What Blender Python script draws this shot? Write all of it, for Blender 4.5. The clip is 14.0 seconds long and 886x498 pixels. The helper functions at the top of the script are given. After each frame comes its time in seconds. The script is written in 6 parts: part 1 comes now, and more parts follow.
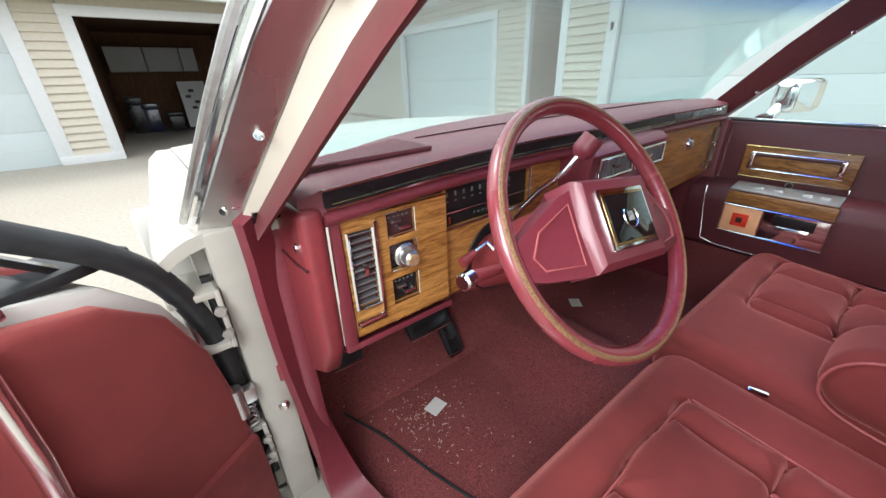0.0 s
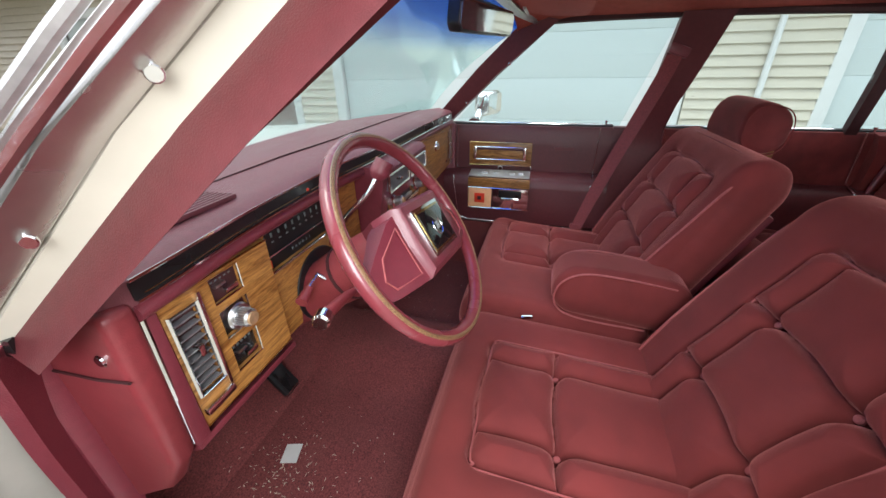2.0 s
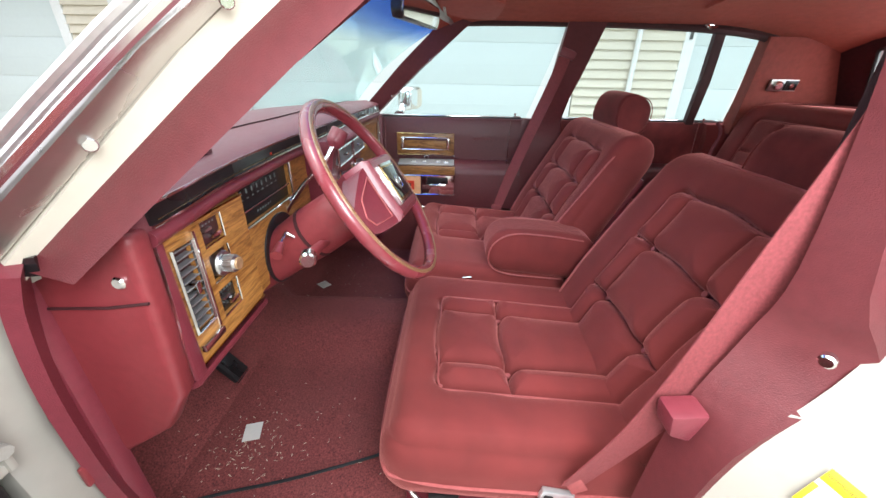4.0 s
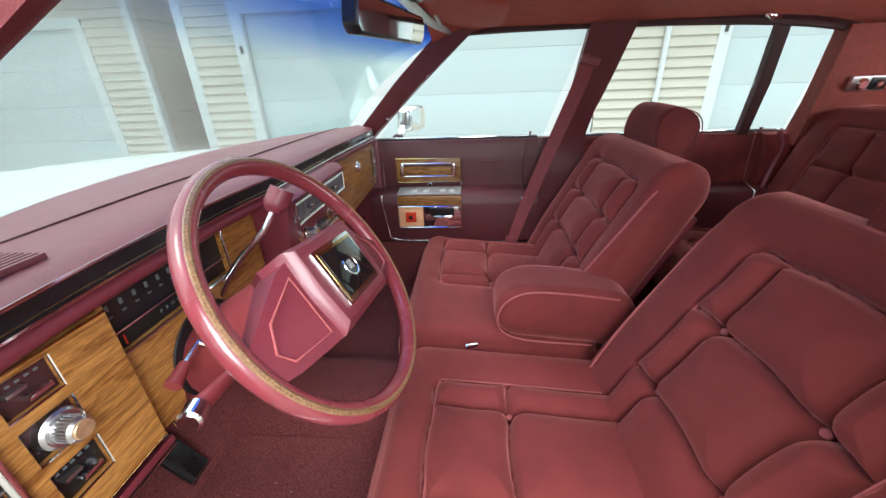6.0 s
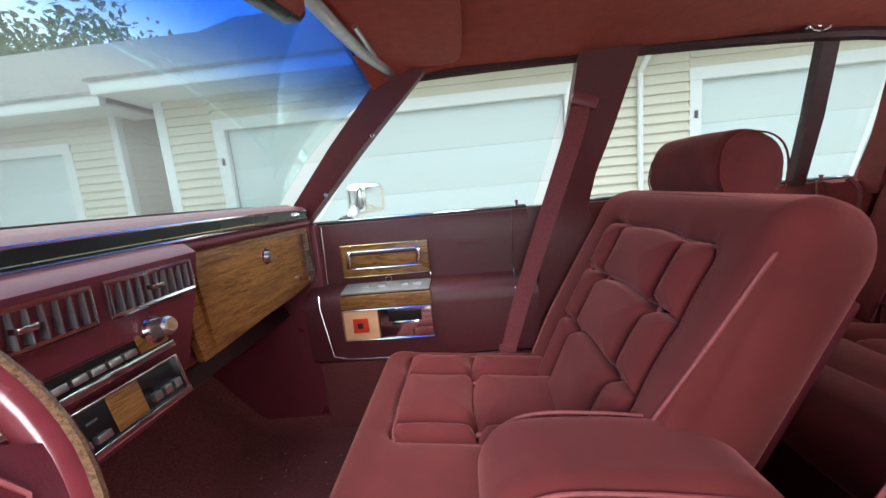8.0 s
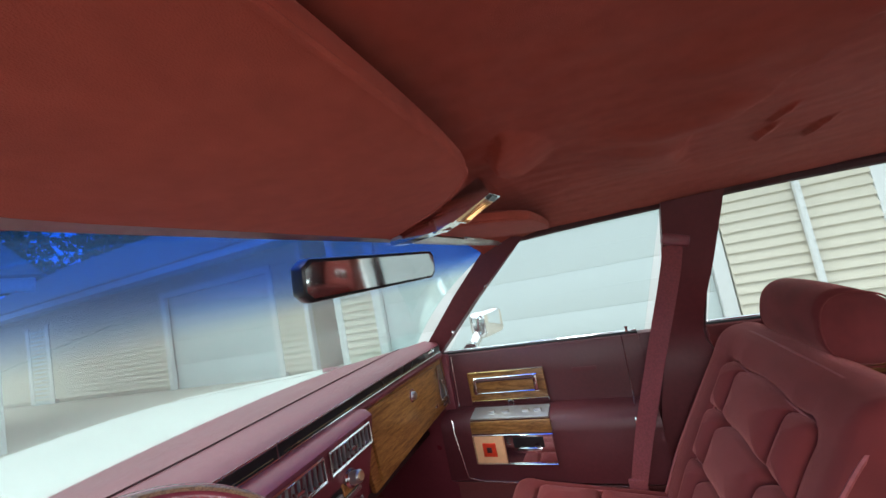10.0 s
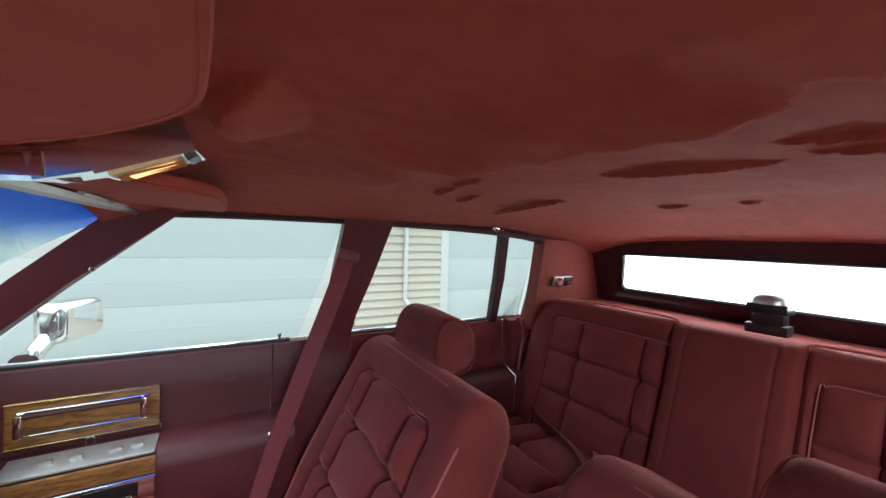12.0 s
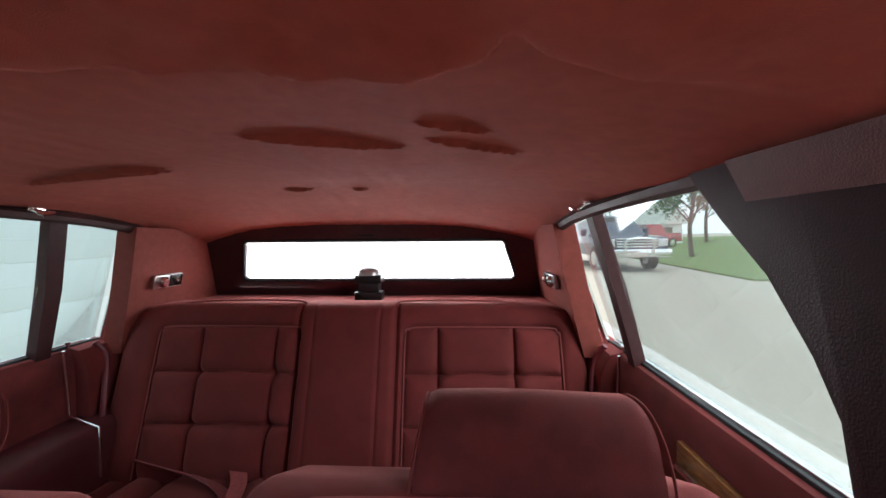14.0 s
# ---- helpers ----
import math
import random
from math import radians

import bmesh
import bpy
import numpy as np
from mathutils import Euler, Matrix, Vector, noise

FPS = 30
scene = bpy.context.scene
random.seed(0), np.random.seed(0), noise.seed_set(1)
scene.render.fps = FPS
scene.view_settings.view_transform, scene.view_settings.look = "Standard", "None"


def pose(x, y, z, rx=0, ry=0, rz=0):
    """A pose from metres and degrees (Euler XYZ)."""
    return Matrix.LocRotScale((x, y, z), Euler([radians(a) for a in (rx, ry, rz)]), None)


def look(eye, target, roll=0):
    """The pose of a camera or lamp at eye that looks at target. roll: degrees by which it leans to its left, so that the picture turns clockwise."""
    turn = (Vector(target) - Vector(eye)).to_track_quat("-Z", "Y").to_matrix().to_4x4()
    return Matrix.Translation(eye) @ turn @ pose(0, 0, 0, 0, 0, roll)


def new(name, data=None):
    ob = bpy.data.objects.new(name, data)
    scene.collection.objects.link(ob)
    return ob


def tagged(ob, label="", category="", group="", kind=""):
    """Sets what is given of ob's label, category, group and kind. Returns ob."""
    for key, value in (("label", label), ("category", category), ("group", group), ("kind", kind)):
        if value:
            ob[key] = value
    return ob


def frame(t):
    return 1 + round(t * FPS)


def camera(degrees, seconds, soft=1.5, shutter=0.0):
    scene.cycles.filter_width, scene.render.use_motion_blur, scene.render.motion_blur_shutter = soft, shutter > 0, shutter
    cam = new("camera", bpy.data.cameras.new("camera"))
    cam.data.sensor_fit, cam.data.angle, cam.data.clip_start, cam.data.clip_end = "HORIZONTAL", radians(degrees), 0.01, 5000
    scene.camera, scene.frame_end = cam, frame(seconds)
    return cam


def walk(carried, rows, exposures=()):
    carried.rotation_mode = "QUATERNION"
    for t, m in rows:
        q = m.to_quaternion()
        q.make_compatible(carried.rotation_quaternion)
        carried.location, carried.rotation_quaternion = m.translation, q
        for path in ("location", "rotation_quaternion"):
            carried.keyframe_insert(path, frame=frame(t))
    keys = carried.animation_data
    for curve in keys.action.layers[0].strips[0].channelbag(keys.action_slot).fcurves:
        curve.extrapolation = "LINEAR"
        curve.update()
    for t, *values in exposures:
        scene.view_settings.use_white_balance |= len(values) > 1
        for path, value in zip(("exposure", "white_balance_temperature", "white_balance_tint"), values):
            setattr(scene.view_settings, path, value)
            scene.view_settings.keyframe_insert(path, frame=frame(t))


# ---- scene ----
cam = camera(101.3, 14.0)
PATH = [
    (0, (-0.867, -0.16, 1.114), (0.225, 1.281, 0.259), -1.6),
    (0.5, (-0.798, -0.199, 1.179), (0.447, 1.229, 0.537), 1.3),
    (1, (-0.763, -0.221, 1.181), (0.552, 1.15, 0.555), 2.3),
    (1.5, (-0.783, -0.194, 1.18), (0.767, 0.836, 0.446), 1.6),
    (2, (-0.94, -0.108, 1.178), (0.788, 0.363, 0.288), -0.9),
    (2.5, (-1.093, -0.071, 1.091), (0.664, 0.117, 0.156), 3.7),
    (3, (-1.147, -0.066, 1.079), (0.643, 0.098, 0.201), 2.6),
    (3.5, (-1.143, -0.058, 1.084), (0.646, 0.048, 0.196), 2.4),
    (3.7, (-1.123, -0.052, 1.106), (0.682, -0.013, 0.245), 1.4),
    (5.8, (-0.899, -0.084, 1.155), (0.923, -0.055, 0.331), 0.1),
    (6, (-0.827, -0.117, 1.16), (0.99, 0.045, 0.339), -2.1),
    (6.5, (-0.651, -0.137, 1.135), (1.128, 0.044, 0.24), -3.7),
    (7, (-0.427, -0.167, 1.076), (1.372, -0.052, 0.21), -6.3),
    (7.5, (-0.368, -0.179, 1.024), (1.593, -0.199, 0.63), -2.8),
    (8, (-0.391, -0.185, 1.021), (1.581, -0.06, 0.712), -5.3),
    (8.5, (-0.551, -0.269, 1.157), (1.329, 0.409, 1.23), -13.3),
    (8.7, (-0.606, -0.302, 1.182), (1.214, 0.509, 1.363), -13.6),
    (10.8, (-0.54, -0.262, 1.244), (1.407, 0.151, 1.442), -2.9),
    (11, (-0.534, -0.242, 1.248), (1.457, -0.115, 1.382), -0.8),
    (11.5, (-0.495, -0.225, 1.257), (1.435, -0.746, 1.313), 0.8),
    (12, (-0.455, -0.215, 1.264), (1.267, -1.231, 1.239), 1.4),
    (12.5, (-0.407, -0.192, 1.27), (0.882, -1.72, 1.183), 0.5),
    (13, (-0.381, -0.219, 1.273), (0.437, -2.041, 1.156), -2.7),
    (13.5, (-0.363, -0.26, 1.258), (-0.09, -2.239, 1.147), -1.8),
    (14, (-0.359, -0.28, 1.248), (-0.263, -2.277, 1.18), -1.1),
]
walk(cam, [(t, look(eye, target, roll)) for t, eye, target, roll in PATH], [(0, 0.95), (0.5, 0.75), (1.5, 0.65), (2.5, 1.05), (3.0, 1.18), (3.7, 1.18), (5.8, 1.1), (8.0, 1.05), (8.7, 0.82), (11, 0.8), (14, 0.7)])
# ---- light ----
world = bpy.data.worlds.new("overcast_sky")
scene.world = world
world.use_nodes = True
wn, wl = world.node_tree.nodes, world.node_tree.links
sky = wn.new("ShaderNodeTexSky")
sky.sky_type, sky.sun_disc = "NISHITA", False
sky.sun_elevation, sky.sun_rotation = radians(62), radians(-37)
sky.air_density, sky.dust_density, sky.ozone_density = 1.0, 4.0, 1.0
haze = wn.new("ShaderNodeMixRGB")
haze.inputs[0].default_value = 0.75
haze.inputs[2].default_value = (9.6, 10.0, 10.4, 1)
wl.new(sky.outputs[0], haze.inputs[1])
wl.new(haze.outputs[0], wn["Background"].inputs[0])
wn["Background"].inputs[1].default_value = 0.15
sun = new("sun", bpy.data.lights.new("sun", "SUN"))
sun.data.energy, sun.data.angle, sun.data.color = 0.8, radians(20), (1.0, 0.97, 0.92)
sun.matrix_world = look((-2.6, 3.4, 8.0), (0, 0, 0))
# the sky's light that falls in at the open door and the rear glass
dl = new("door_daylight", bpy.data.lights.new("door_daylight", "AREA"))
dl.data.shape, dl.data.size, dl.data.size_y, dl.data.energy, dl.data.color = "RECTANGLE", 0.5, 0.55, 7.5, (0.95, 0.98, 1.0)
dl.matrix_world = look((-1.32, -0.26, 1.42), (0.25, -0.25, 0.62))


rl = new("rear_daylight", bpy.data.lights.new("rear_daylight", "AREA"))
rl.data.shape, rl.data.size, rl.data.size_y, rl.data.energy, rl.data.color = "RECTANGLE", 1.12, 0.22, 5.2, (0.97, 0.98, 1.0)
rl.matrix_world = look((-0.02, -1.715, 1.165), (-0.02, -0.8, 1.26))


# ---- materials ----
def nodes_of(name):
    m = bpy.data.materials.new(name)
    m.use_nodes = True
    nt = m.node_tree
    return m, nt, nt.nodes["Principled BSDF"]


def mat(name, col, rough=0.5, metal=0.0, var=0.15, scale=40.0, bump=0.0, bscale=300.0, sheen=0.0, coat=0.0, patch=0.0, pscale=5.0, stretch=(1, 1, 1), pcol=None):
    """A surface with fine grain (var, scale), broad patches (patch, pscale) and relief (bump, bscale)."""
    m, nt, p = nodes_of(name)
    N, K = nt.nodes.new, nt.links.new
    tc = N("ShaderNodeTexCoord")
    mp = N("ShaderNodeMapping")
    mp.inputs["Scale"].default_value = stretch
    K(tc.outputs["Object"], mp.inputs[0])
    n1 = N("ShaderNodeTexNoise")
    n1.inputs["Scale"].default_value, n1.inputs["Detail"].default_value = scale, 5
    K(mp.outputs[0], n1.inputs["Vector"])
    n2 = N("ShaderNodeTexNoise")
    n2.inputs["Scale"].default_value, n2.inputs["Detail"].default_value = pscale, 4
    K(mp.outputs[0], n2.inputs["Vector"])
    r1 = N("ShaderNodeMapRange")
    r1.inputs[1].default_value, r1.inputs[2].default_value = 0.3, 0.7
    r1.inputs[3].default_value, r1.inputs[4].default_value = 1 - var, 1 + var
    K(n1.outputs[0], r1.inputs[0])
    mul = N("ShaderNodeMixRGB")
    mul.blend_type = "MULTIPLY"
    mul.inputs[0].default_value = 1
    mul.inputs[1].default_value = (*col, 1)
    K(r1.outputs[0], mul.inputs[2])
    r2 = N("ShaderNodeMapRange")
    r2.inputs[1].default_value, r2.inputs[2].default_value = 0.45, 0.7
    r2.inputs[4].default_value = patch
    K(n2.outputs[0], r2.inputs[0])
    mx = N("ShaderNodeMixRGB")
    mx.inputs[2].default_value = (*(pcol or [min(1, c * 1.9 + 0.02) for c in col]), 1)
    K(r2.outputs[0], mx.inputs[0])
    K(mul.outputs[0], mx.inputs[1])
    K(mx.outputs[0], p.inputs["Base Color"])
    rr = N("ShaderNodeMapRange")
    rr.inputs[1].default_value, rr.inputs[2].default_value = 0.3, 0.7
    rr.inputs[3].default_value, rr.inputs[4].default_value = max(0.02, rough - 0.07), min(1, rough + 0.07)
    K(n2.outputs[0], rr.inputs[0])
    K(rr.outputs[0], p.inputs["Roughness"])
    p.inputs["Metallic"].default_value = metal
    p.inputs["Sheen Weight"].default_value = sheen
    p.inputs["Sheen Roughness"].default_value = 0.35
    p.inputs["Sheen Tint"].default_value = (1.0, 0.35, 0.32, 1)
    p.inputs["Coat Weight"].default_value = coat
    if bump:
        n3 = N("ShaderNodeTexNoise")
        n3.inputs["Scale"].default_value, n3.inputs["Detail"].default_value = bscale, 3
        K(mp.outputs[0], n3.inputs["Vector"])
        b = N("ShaderNodeBump")
        b.inputs["Strength"].default_value, b.inputs["Distance"].default_value = bump, 0.002
        K(n3.outputs[0], b.inputs["Height"])
        K(b.outputs[0], p.inputs["Normal"])
    return m


def wood_mat(name, light, dark, axis):
    m, nt, p = nodes_of(name)
    N, K = nt.nodes.new, nt.links.new
    tc, mp = N("ShaderNodeTexCoord"), N("ShaderNodeMapping")
    mp.inputs["Scale"].default_value = axis
    K(tc.outputs["Object"], mp.inputs[0])
    warp = N("ShaderNodeTexNoise")
    warp.inputs["Scale"].default_value, warp.inputs["Detail"].default_value = 5, 3
    K(mp.outputs[0], warp.inputs["Vector"])
    add = N("ShaderNodeMixRGB")
    add.blend_type = "ADD"
    add.inputs[0].default_value = 0.35
    K(mp.outputs[0], add.inputs[1])
    K(warp.outputs["Color"], add.inputs[2])
    n = N("ShaderNodeTexNoise")
    n.inputs["Scale"].default_value, n.inputs["Detail"].default_value, n.inputs["Roughness"].default_value = 14, 8, 0.7
    K(add.outputs[0], n.inputs["Vector"])
    fine = N("ShaderNodeTexNoise")
    fine.inputs["Scale"].default_value, fine.inputs["Detail"].default_value = 70, 4
    K(mp.outputs[0], fine.inputs["Vector"])
    ramp = N("ShaderNodeValToRGB")
    ramp.color_ramp.elements[0].position, ramp.color_ramp.elements[0].color = 0.36, (*dark, 1)
    ramp.color_ramp.elements[1].position, ramp.color_ramp.elements[1].color = 0.58, (*light, 1)
    K(n.outputs[0], ramp.inputs[0])
    mul = N("ShaderNodeMixRGB")
    mul.blend_type = "MULTIPLY"
    mul.inputs[0].default_value = 0.6
    rf = N("ShaderNodeMapRange")
    rf.inputs[1].default_value, rf.inputs[2].default_value, rf.inputs[3].default_value, rf.inputs[4].default_value = 0.35, 0.6, 0.45, 1.1
    K(fine.outputs[0], rf.inputs[0])
    K(ramp.outputs[0], mul.inputs[1])
    K(rf.outputs[0], mul.inputs[2])
    K(mul.outputs[0], p.inputs["Base Color"])
    p.inputs["Roughness"].default_value = 0.38
    p.inputs["Coat Weight"].default_value = 0.25
    b = N("ShaderNodeBump")
    b.inputs["Strength"].default_value, b.inputs["Distance"].default_value = 0.25, 0.001
    K(fine.outputs[0], b.inputs["Height"])
    K(b.outputs[0], p.inputs["Normal"])
    return m


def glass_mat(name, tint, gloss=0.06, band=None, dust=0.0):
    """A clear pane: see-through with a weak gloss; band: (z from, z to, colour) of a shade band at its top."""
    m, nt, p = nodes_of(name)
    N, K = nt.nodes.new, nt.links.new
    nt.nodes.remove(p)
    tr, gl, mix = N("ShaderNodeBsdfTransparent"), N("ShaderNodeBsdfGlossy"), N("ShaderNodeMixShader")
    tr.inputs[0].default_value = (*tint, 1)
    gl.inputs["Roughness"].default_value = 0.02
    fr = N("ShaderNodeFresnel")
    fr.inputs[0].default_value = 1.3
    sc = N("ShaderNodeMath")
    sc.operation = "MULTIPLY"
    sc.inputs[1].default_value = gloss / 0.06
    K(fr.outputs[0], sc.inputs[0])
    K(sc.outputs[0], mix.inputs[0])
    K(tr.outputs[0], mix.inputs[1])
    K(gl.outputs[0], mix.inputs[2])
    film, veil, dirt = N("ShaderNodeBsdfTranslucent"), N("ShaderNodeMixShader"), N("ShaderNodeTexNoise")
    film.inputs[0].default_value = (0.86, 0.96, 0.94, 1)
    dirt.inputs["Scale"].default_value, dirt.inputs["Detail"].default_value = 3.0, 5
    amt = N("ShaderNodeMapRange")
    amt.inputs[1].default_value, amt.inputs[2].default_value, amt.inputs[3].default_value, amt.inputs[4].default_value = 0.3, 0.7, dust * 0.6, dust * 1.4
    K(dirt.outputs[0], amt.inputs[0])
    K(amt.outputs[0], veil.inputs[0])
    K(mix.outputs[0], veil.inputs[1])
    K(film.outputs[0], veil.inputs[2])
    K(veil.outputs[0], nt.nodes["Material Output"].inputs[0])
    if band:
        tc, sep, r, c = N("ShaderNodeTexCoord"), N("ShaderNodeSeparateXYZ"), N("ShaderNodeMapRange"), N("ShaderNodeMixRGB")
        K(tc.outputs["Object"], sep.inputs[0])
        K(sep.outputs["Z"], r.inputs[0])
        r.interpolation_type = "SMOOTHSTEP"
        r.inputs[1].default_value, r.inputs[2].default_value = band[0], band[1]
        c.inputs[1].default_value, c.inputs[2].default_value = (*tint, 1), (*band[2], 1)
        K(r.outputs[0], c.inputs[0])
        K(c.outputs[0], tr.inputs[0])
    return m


VELVET = mat("red_velour", (0.170, 0.023, 0.022), 0.9, var=0.12, scale=14, bump=0.35, bscale=900, sheen=0.60, patch=0.22, pscale=9, pcol=(0.245, 0.046, 0.043))
VELVET_DARK = mat("red_velour_side", (0.150, 0.022, 0.022), 0.9, var=0.22, scale=16, bump=0.35, bscale=900, sheen=0.50, patch=0.25, pscale=8)
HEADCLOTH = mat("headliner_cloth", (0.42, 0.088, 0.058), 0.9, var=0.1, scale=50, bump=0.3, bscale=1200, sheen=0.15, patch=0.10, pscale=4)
# headliner cloth again, with the rear corners' shade put into its colour
SAIL_SHADED = mat("headcloth_shaded", (0.26, 0.055, 0.042), 0.9, var=0.12, scale=50, bump=0.3, bscale=1200, sheen=0.15, patch=0.10, pscale=4)
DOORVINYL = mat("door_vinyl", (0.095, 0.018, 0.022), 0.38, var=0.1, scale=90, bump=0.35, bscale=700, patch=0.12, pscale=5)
# red vinyl darkened for the driver's unlit post; belt flap and guide use it
SHADEVINYL = mat("shaded_belt_vinyl", (0.030, 0.010, 0.015), 0.6, var=0.12, scale=60, bump=0.3, bscale=500, patch=0.15, pscale=7)
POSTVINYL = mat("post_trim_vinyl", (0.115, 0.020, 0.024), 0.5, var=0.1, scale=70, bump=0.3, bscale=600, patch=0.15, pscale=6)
VINYL = mat("red_vinyl", (0.185, 0.031, 0.044), 0.34, var=0.08, scale=90, bump=0.35, bscale=700, coat=0.1, patch=0.08, pscale=6)
VINYL_LIGHT = mat("red_plastic", (0.225, 0.034, 0.040), 0.40, var=0.08, scale=80, bump=0.2, bscale=600, patch=0.12, pscale=5)
PADTOP = mat("dash_pad_vinyl", (0.185, 0.050, 0.064), 0.36, var=0.1, scale=90, bump=0.4, bscale=800, patch=0.15, pscale=5)
CARPET = mat("red_carpet", (0.205, 0.046, 0.045), 0.97, var=0.55, scale=260, bump=1.0, bscale=450, sheen=0.25, patch=0.22, pscale=9, pcol=(0.24, 0.085, 0.075))
BELT = mat("belt_webbing", (0.235, 0.048, 0.054), 0.7, var=0.2, scale=200, bump=0.4, bscale=900, sheen=0.2)
CHROME = mat("chrome", (0.86, 0.87, 0.88), 0.12, 1.0, var=0.04, scale=20, patch=0.1, pcol=(0.6, 0.6, 0.6))
STEEL = mat("brushed_metal", (0.62, 0.62, 0.62), 0.35, 1.0, var=0.1, scale=90, patch=0.2, pcol=(0.5, 0.48, 0.45))
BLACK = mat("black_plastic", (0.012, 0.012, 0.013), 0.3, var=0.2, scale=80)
RUBBER = mat("black_rubber", (0.016, 0.018, 0.020), 0.55, var=0.3, scale=60, bump=0.2, bscale=300, patch=0.15, pscale=8, pcol=(0.05, 0.06, 0.06))
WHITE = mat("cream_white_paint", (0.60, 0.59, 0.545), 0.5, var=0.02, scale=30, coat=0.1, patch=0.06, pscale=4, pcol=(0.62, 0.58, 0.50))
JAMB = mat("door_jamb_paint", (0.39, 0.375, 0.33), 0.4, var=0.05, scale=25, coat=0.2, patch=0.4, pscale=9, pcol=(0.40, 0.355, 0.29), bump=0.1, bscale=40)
POSTPAINT = mat("warm_cream_paint", (0.57, 0.53, 0.445), 0.32, var=0.03, scale=30, coat=0.3, patch=0.12, pscale=5, pcol=(0.48, 0.41, 0.30))
REVEAL = mat("polished_reveal", (0.66, 0.65, 0.64), 0.26, 1.0, var=0.05, scale=30, patch=0.35, pscale=7, pcol=(0.36, 0.31, 0.29))
TAN = mat("worn_brass", (0.60, 0.40, 0.23), 0.42, 0.6, var=0.15, scale=120)
GOLD = mat("gold_trim", (0.55, 0.38, 0.16), 0.25, 1.0, var=0.1, scale=60)
SILVERP = mat("silver_switch_plate", (0.60, 0.62, 0.63), 0.3, 0.7, var=0.06, scale=50)
PIPING = mat("seat_piping", (0.36, 0.085, 0.085), 0.6, var=0.15, scale=120)
WOOD = wood_mat("oak_grain_veneer", (0.52, 0.245, 0.066), (0.21, 0.072, 0.014), (0.8, 4, 8))
WOOD_D = wood_mat("oak_grain_door", (0.38, 0.18, 0.055), (0.13, 0.046, 0.011), (4, 1.0, 9))
SLAT = mat("dark_slat", (0.30, 0.30, 0.31), 0.4, 0.6, var=0.1, scale=60)
AMBER = mat("amber_reflector", (0.88, 0.48, 0.25), 0.35, var=0.06, scale=60)
REDPL = mat("red_reflector", (0.70, 0.05, 0.02), 0.3, var=0.1, scale=60)
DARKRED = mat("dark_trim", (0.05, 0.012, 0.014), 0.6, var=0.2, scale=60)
PALE = mat("crumb", (0.62, 0.5, 0.38), 0.9, var=0.3, scale=60)
PAPER = mat("paper_label", (0.72, 0.70, 0.66), 0.6, var=0.05, scale=40)
YELLOW = mat("yellow_label", (0.85, 0.55, 0.02), 0.5, var=0.05, scale=40)
INK = mat("ink", (0.03, 0.03, 0.03), 0.6)
DIAL = mat("dial_marks", (0.13, 0.16, 0.165), 0.5)
LENS = mat("dome_lens", (0.85, 0.66, 0.36), 0.3, var=0.06, scale=300)
# tint dims the view out; pane shadows are off, so daylight comes in full
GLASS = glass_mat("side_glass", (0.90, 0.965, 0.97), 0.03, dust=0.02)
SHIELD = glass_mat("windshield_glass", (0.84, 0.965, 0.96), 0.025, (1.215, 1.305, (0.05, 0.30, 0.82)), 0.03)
MIRROR = mat("mirror_silver", (0.9, 0.9, 0.9), 0.02, 1.0, var=0.0)


# ---- building helpers ----
CAR = []


def link(name, verts, faces, material, parent=None, label="", smooth=True):
    me = bpy.data.meshes.new(name)
    me.from_pydata([tuple(map(float, v)) for v in verts], [], [tuple(f) for f in faces])
    me.materials.append(material)
    if smooth:
        me.polygons.foreach_set("use_smooth", [True] * len(me.polygons))
        me.set_sharp_from_angle(angle=radians(42))
    ob = new(name, me)
    ob.parent = parent
    if label:
        ob["label"] = label
    return ob


def part(name, bm, material, parent=None, label="", smooth=True):
    bmesh.ops.recalc_face_normals(bm, faces=bm.faces)
    me = bpy.data.meshes.new(name)
    bm.to_mesh(me)
    bm.free()
    me.materials.append(material)
    if smooth:
        me.polygons.foreach_set("use_smooth", [True] * len(me.polygons))
        me.set_sharp_from_angle(angle=radians(42))
    ob = new(name, me)
    ob.parent = parent
    if label:
        ob["label"] = label
    return ob


def thing(name, label, category, group="", kind="", car=True):
    ob = tagged(new(name), label, category, group, kind)
    if car:
        CAR.append(ob)
    return ob


def B(c, s, bevel=0.003, m=None, seg=2):
    """A bevelled block: centre, size and, where it is turned, a matrix about its centre."""
    bm = bmesh.new()
    bmesh.ops.create_cube(bm, size=1)
    for v in bm.verts:
        v.co = Vector((v.co.x * s[0], v.co.y * s[1], v.co.z * s[2]))
    if bevel:
        bmesh.ops.bevel(bm, geom=bm.edges[:], offset=min(bevel, min(s) * 0.45), segments=seg, affect="EDGES", profile=0.6)
    mm = Matrix.Translation(c) @ (m.to_4x4() if m else Matrix())
    bmesh.ops.transform(bm, matrix=mm, verts=bm.verts)
    return bm


def span(x0, x1, y0, y1, z0, z1, bevel=0.003, seg=2):
    return B(((x0 + x1) / 2, (y0 + y1) / 2, (z0 + z1) / 2), (abs(x1 - x0), abs(y1 - y0), abs(z1 - z0)), bevel, seg=seg)


def R(ax, deg):
    return Matrix.Rotation(radians(deg), 3, ax)


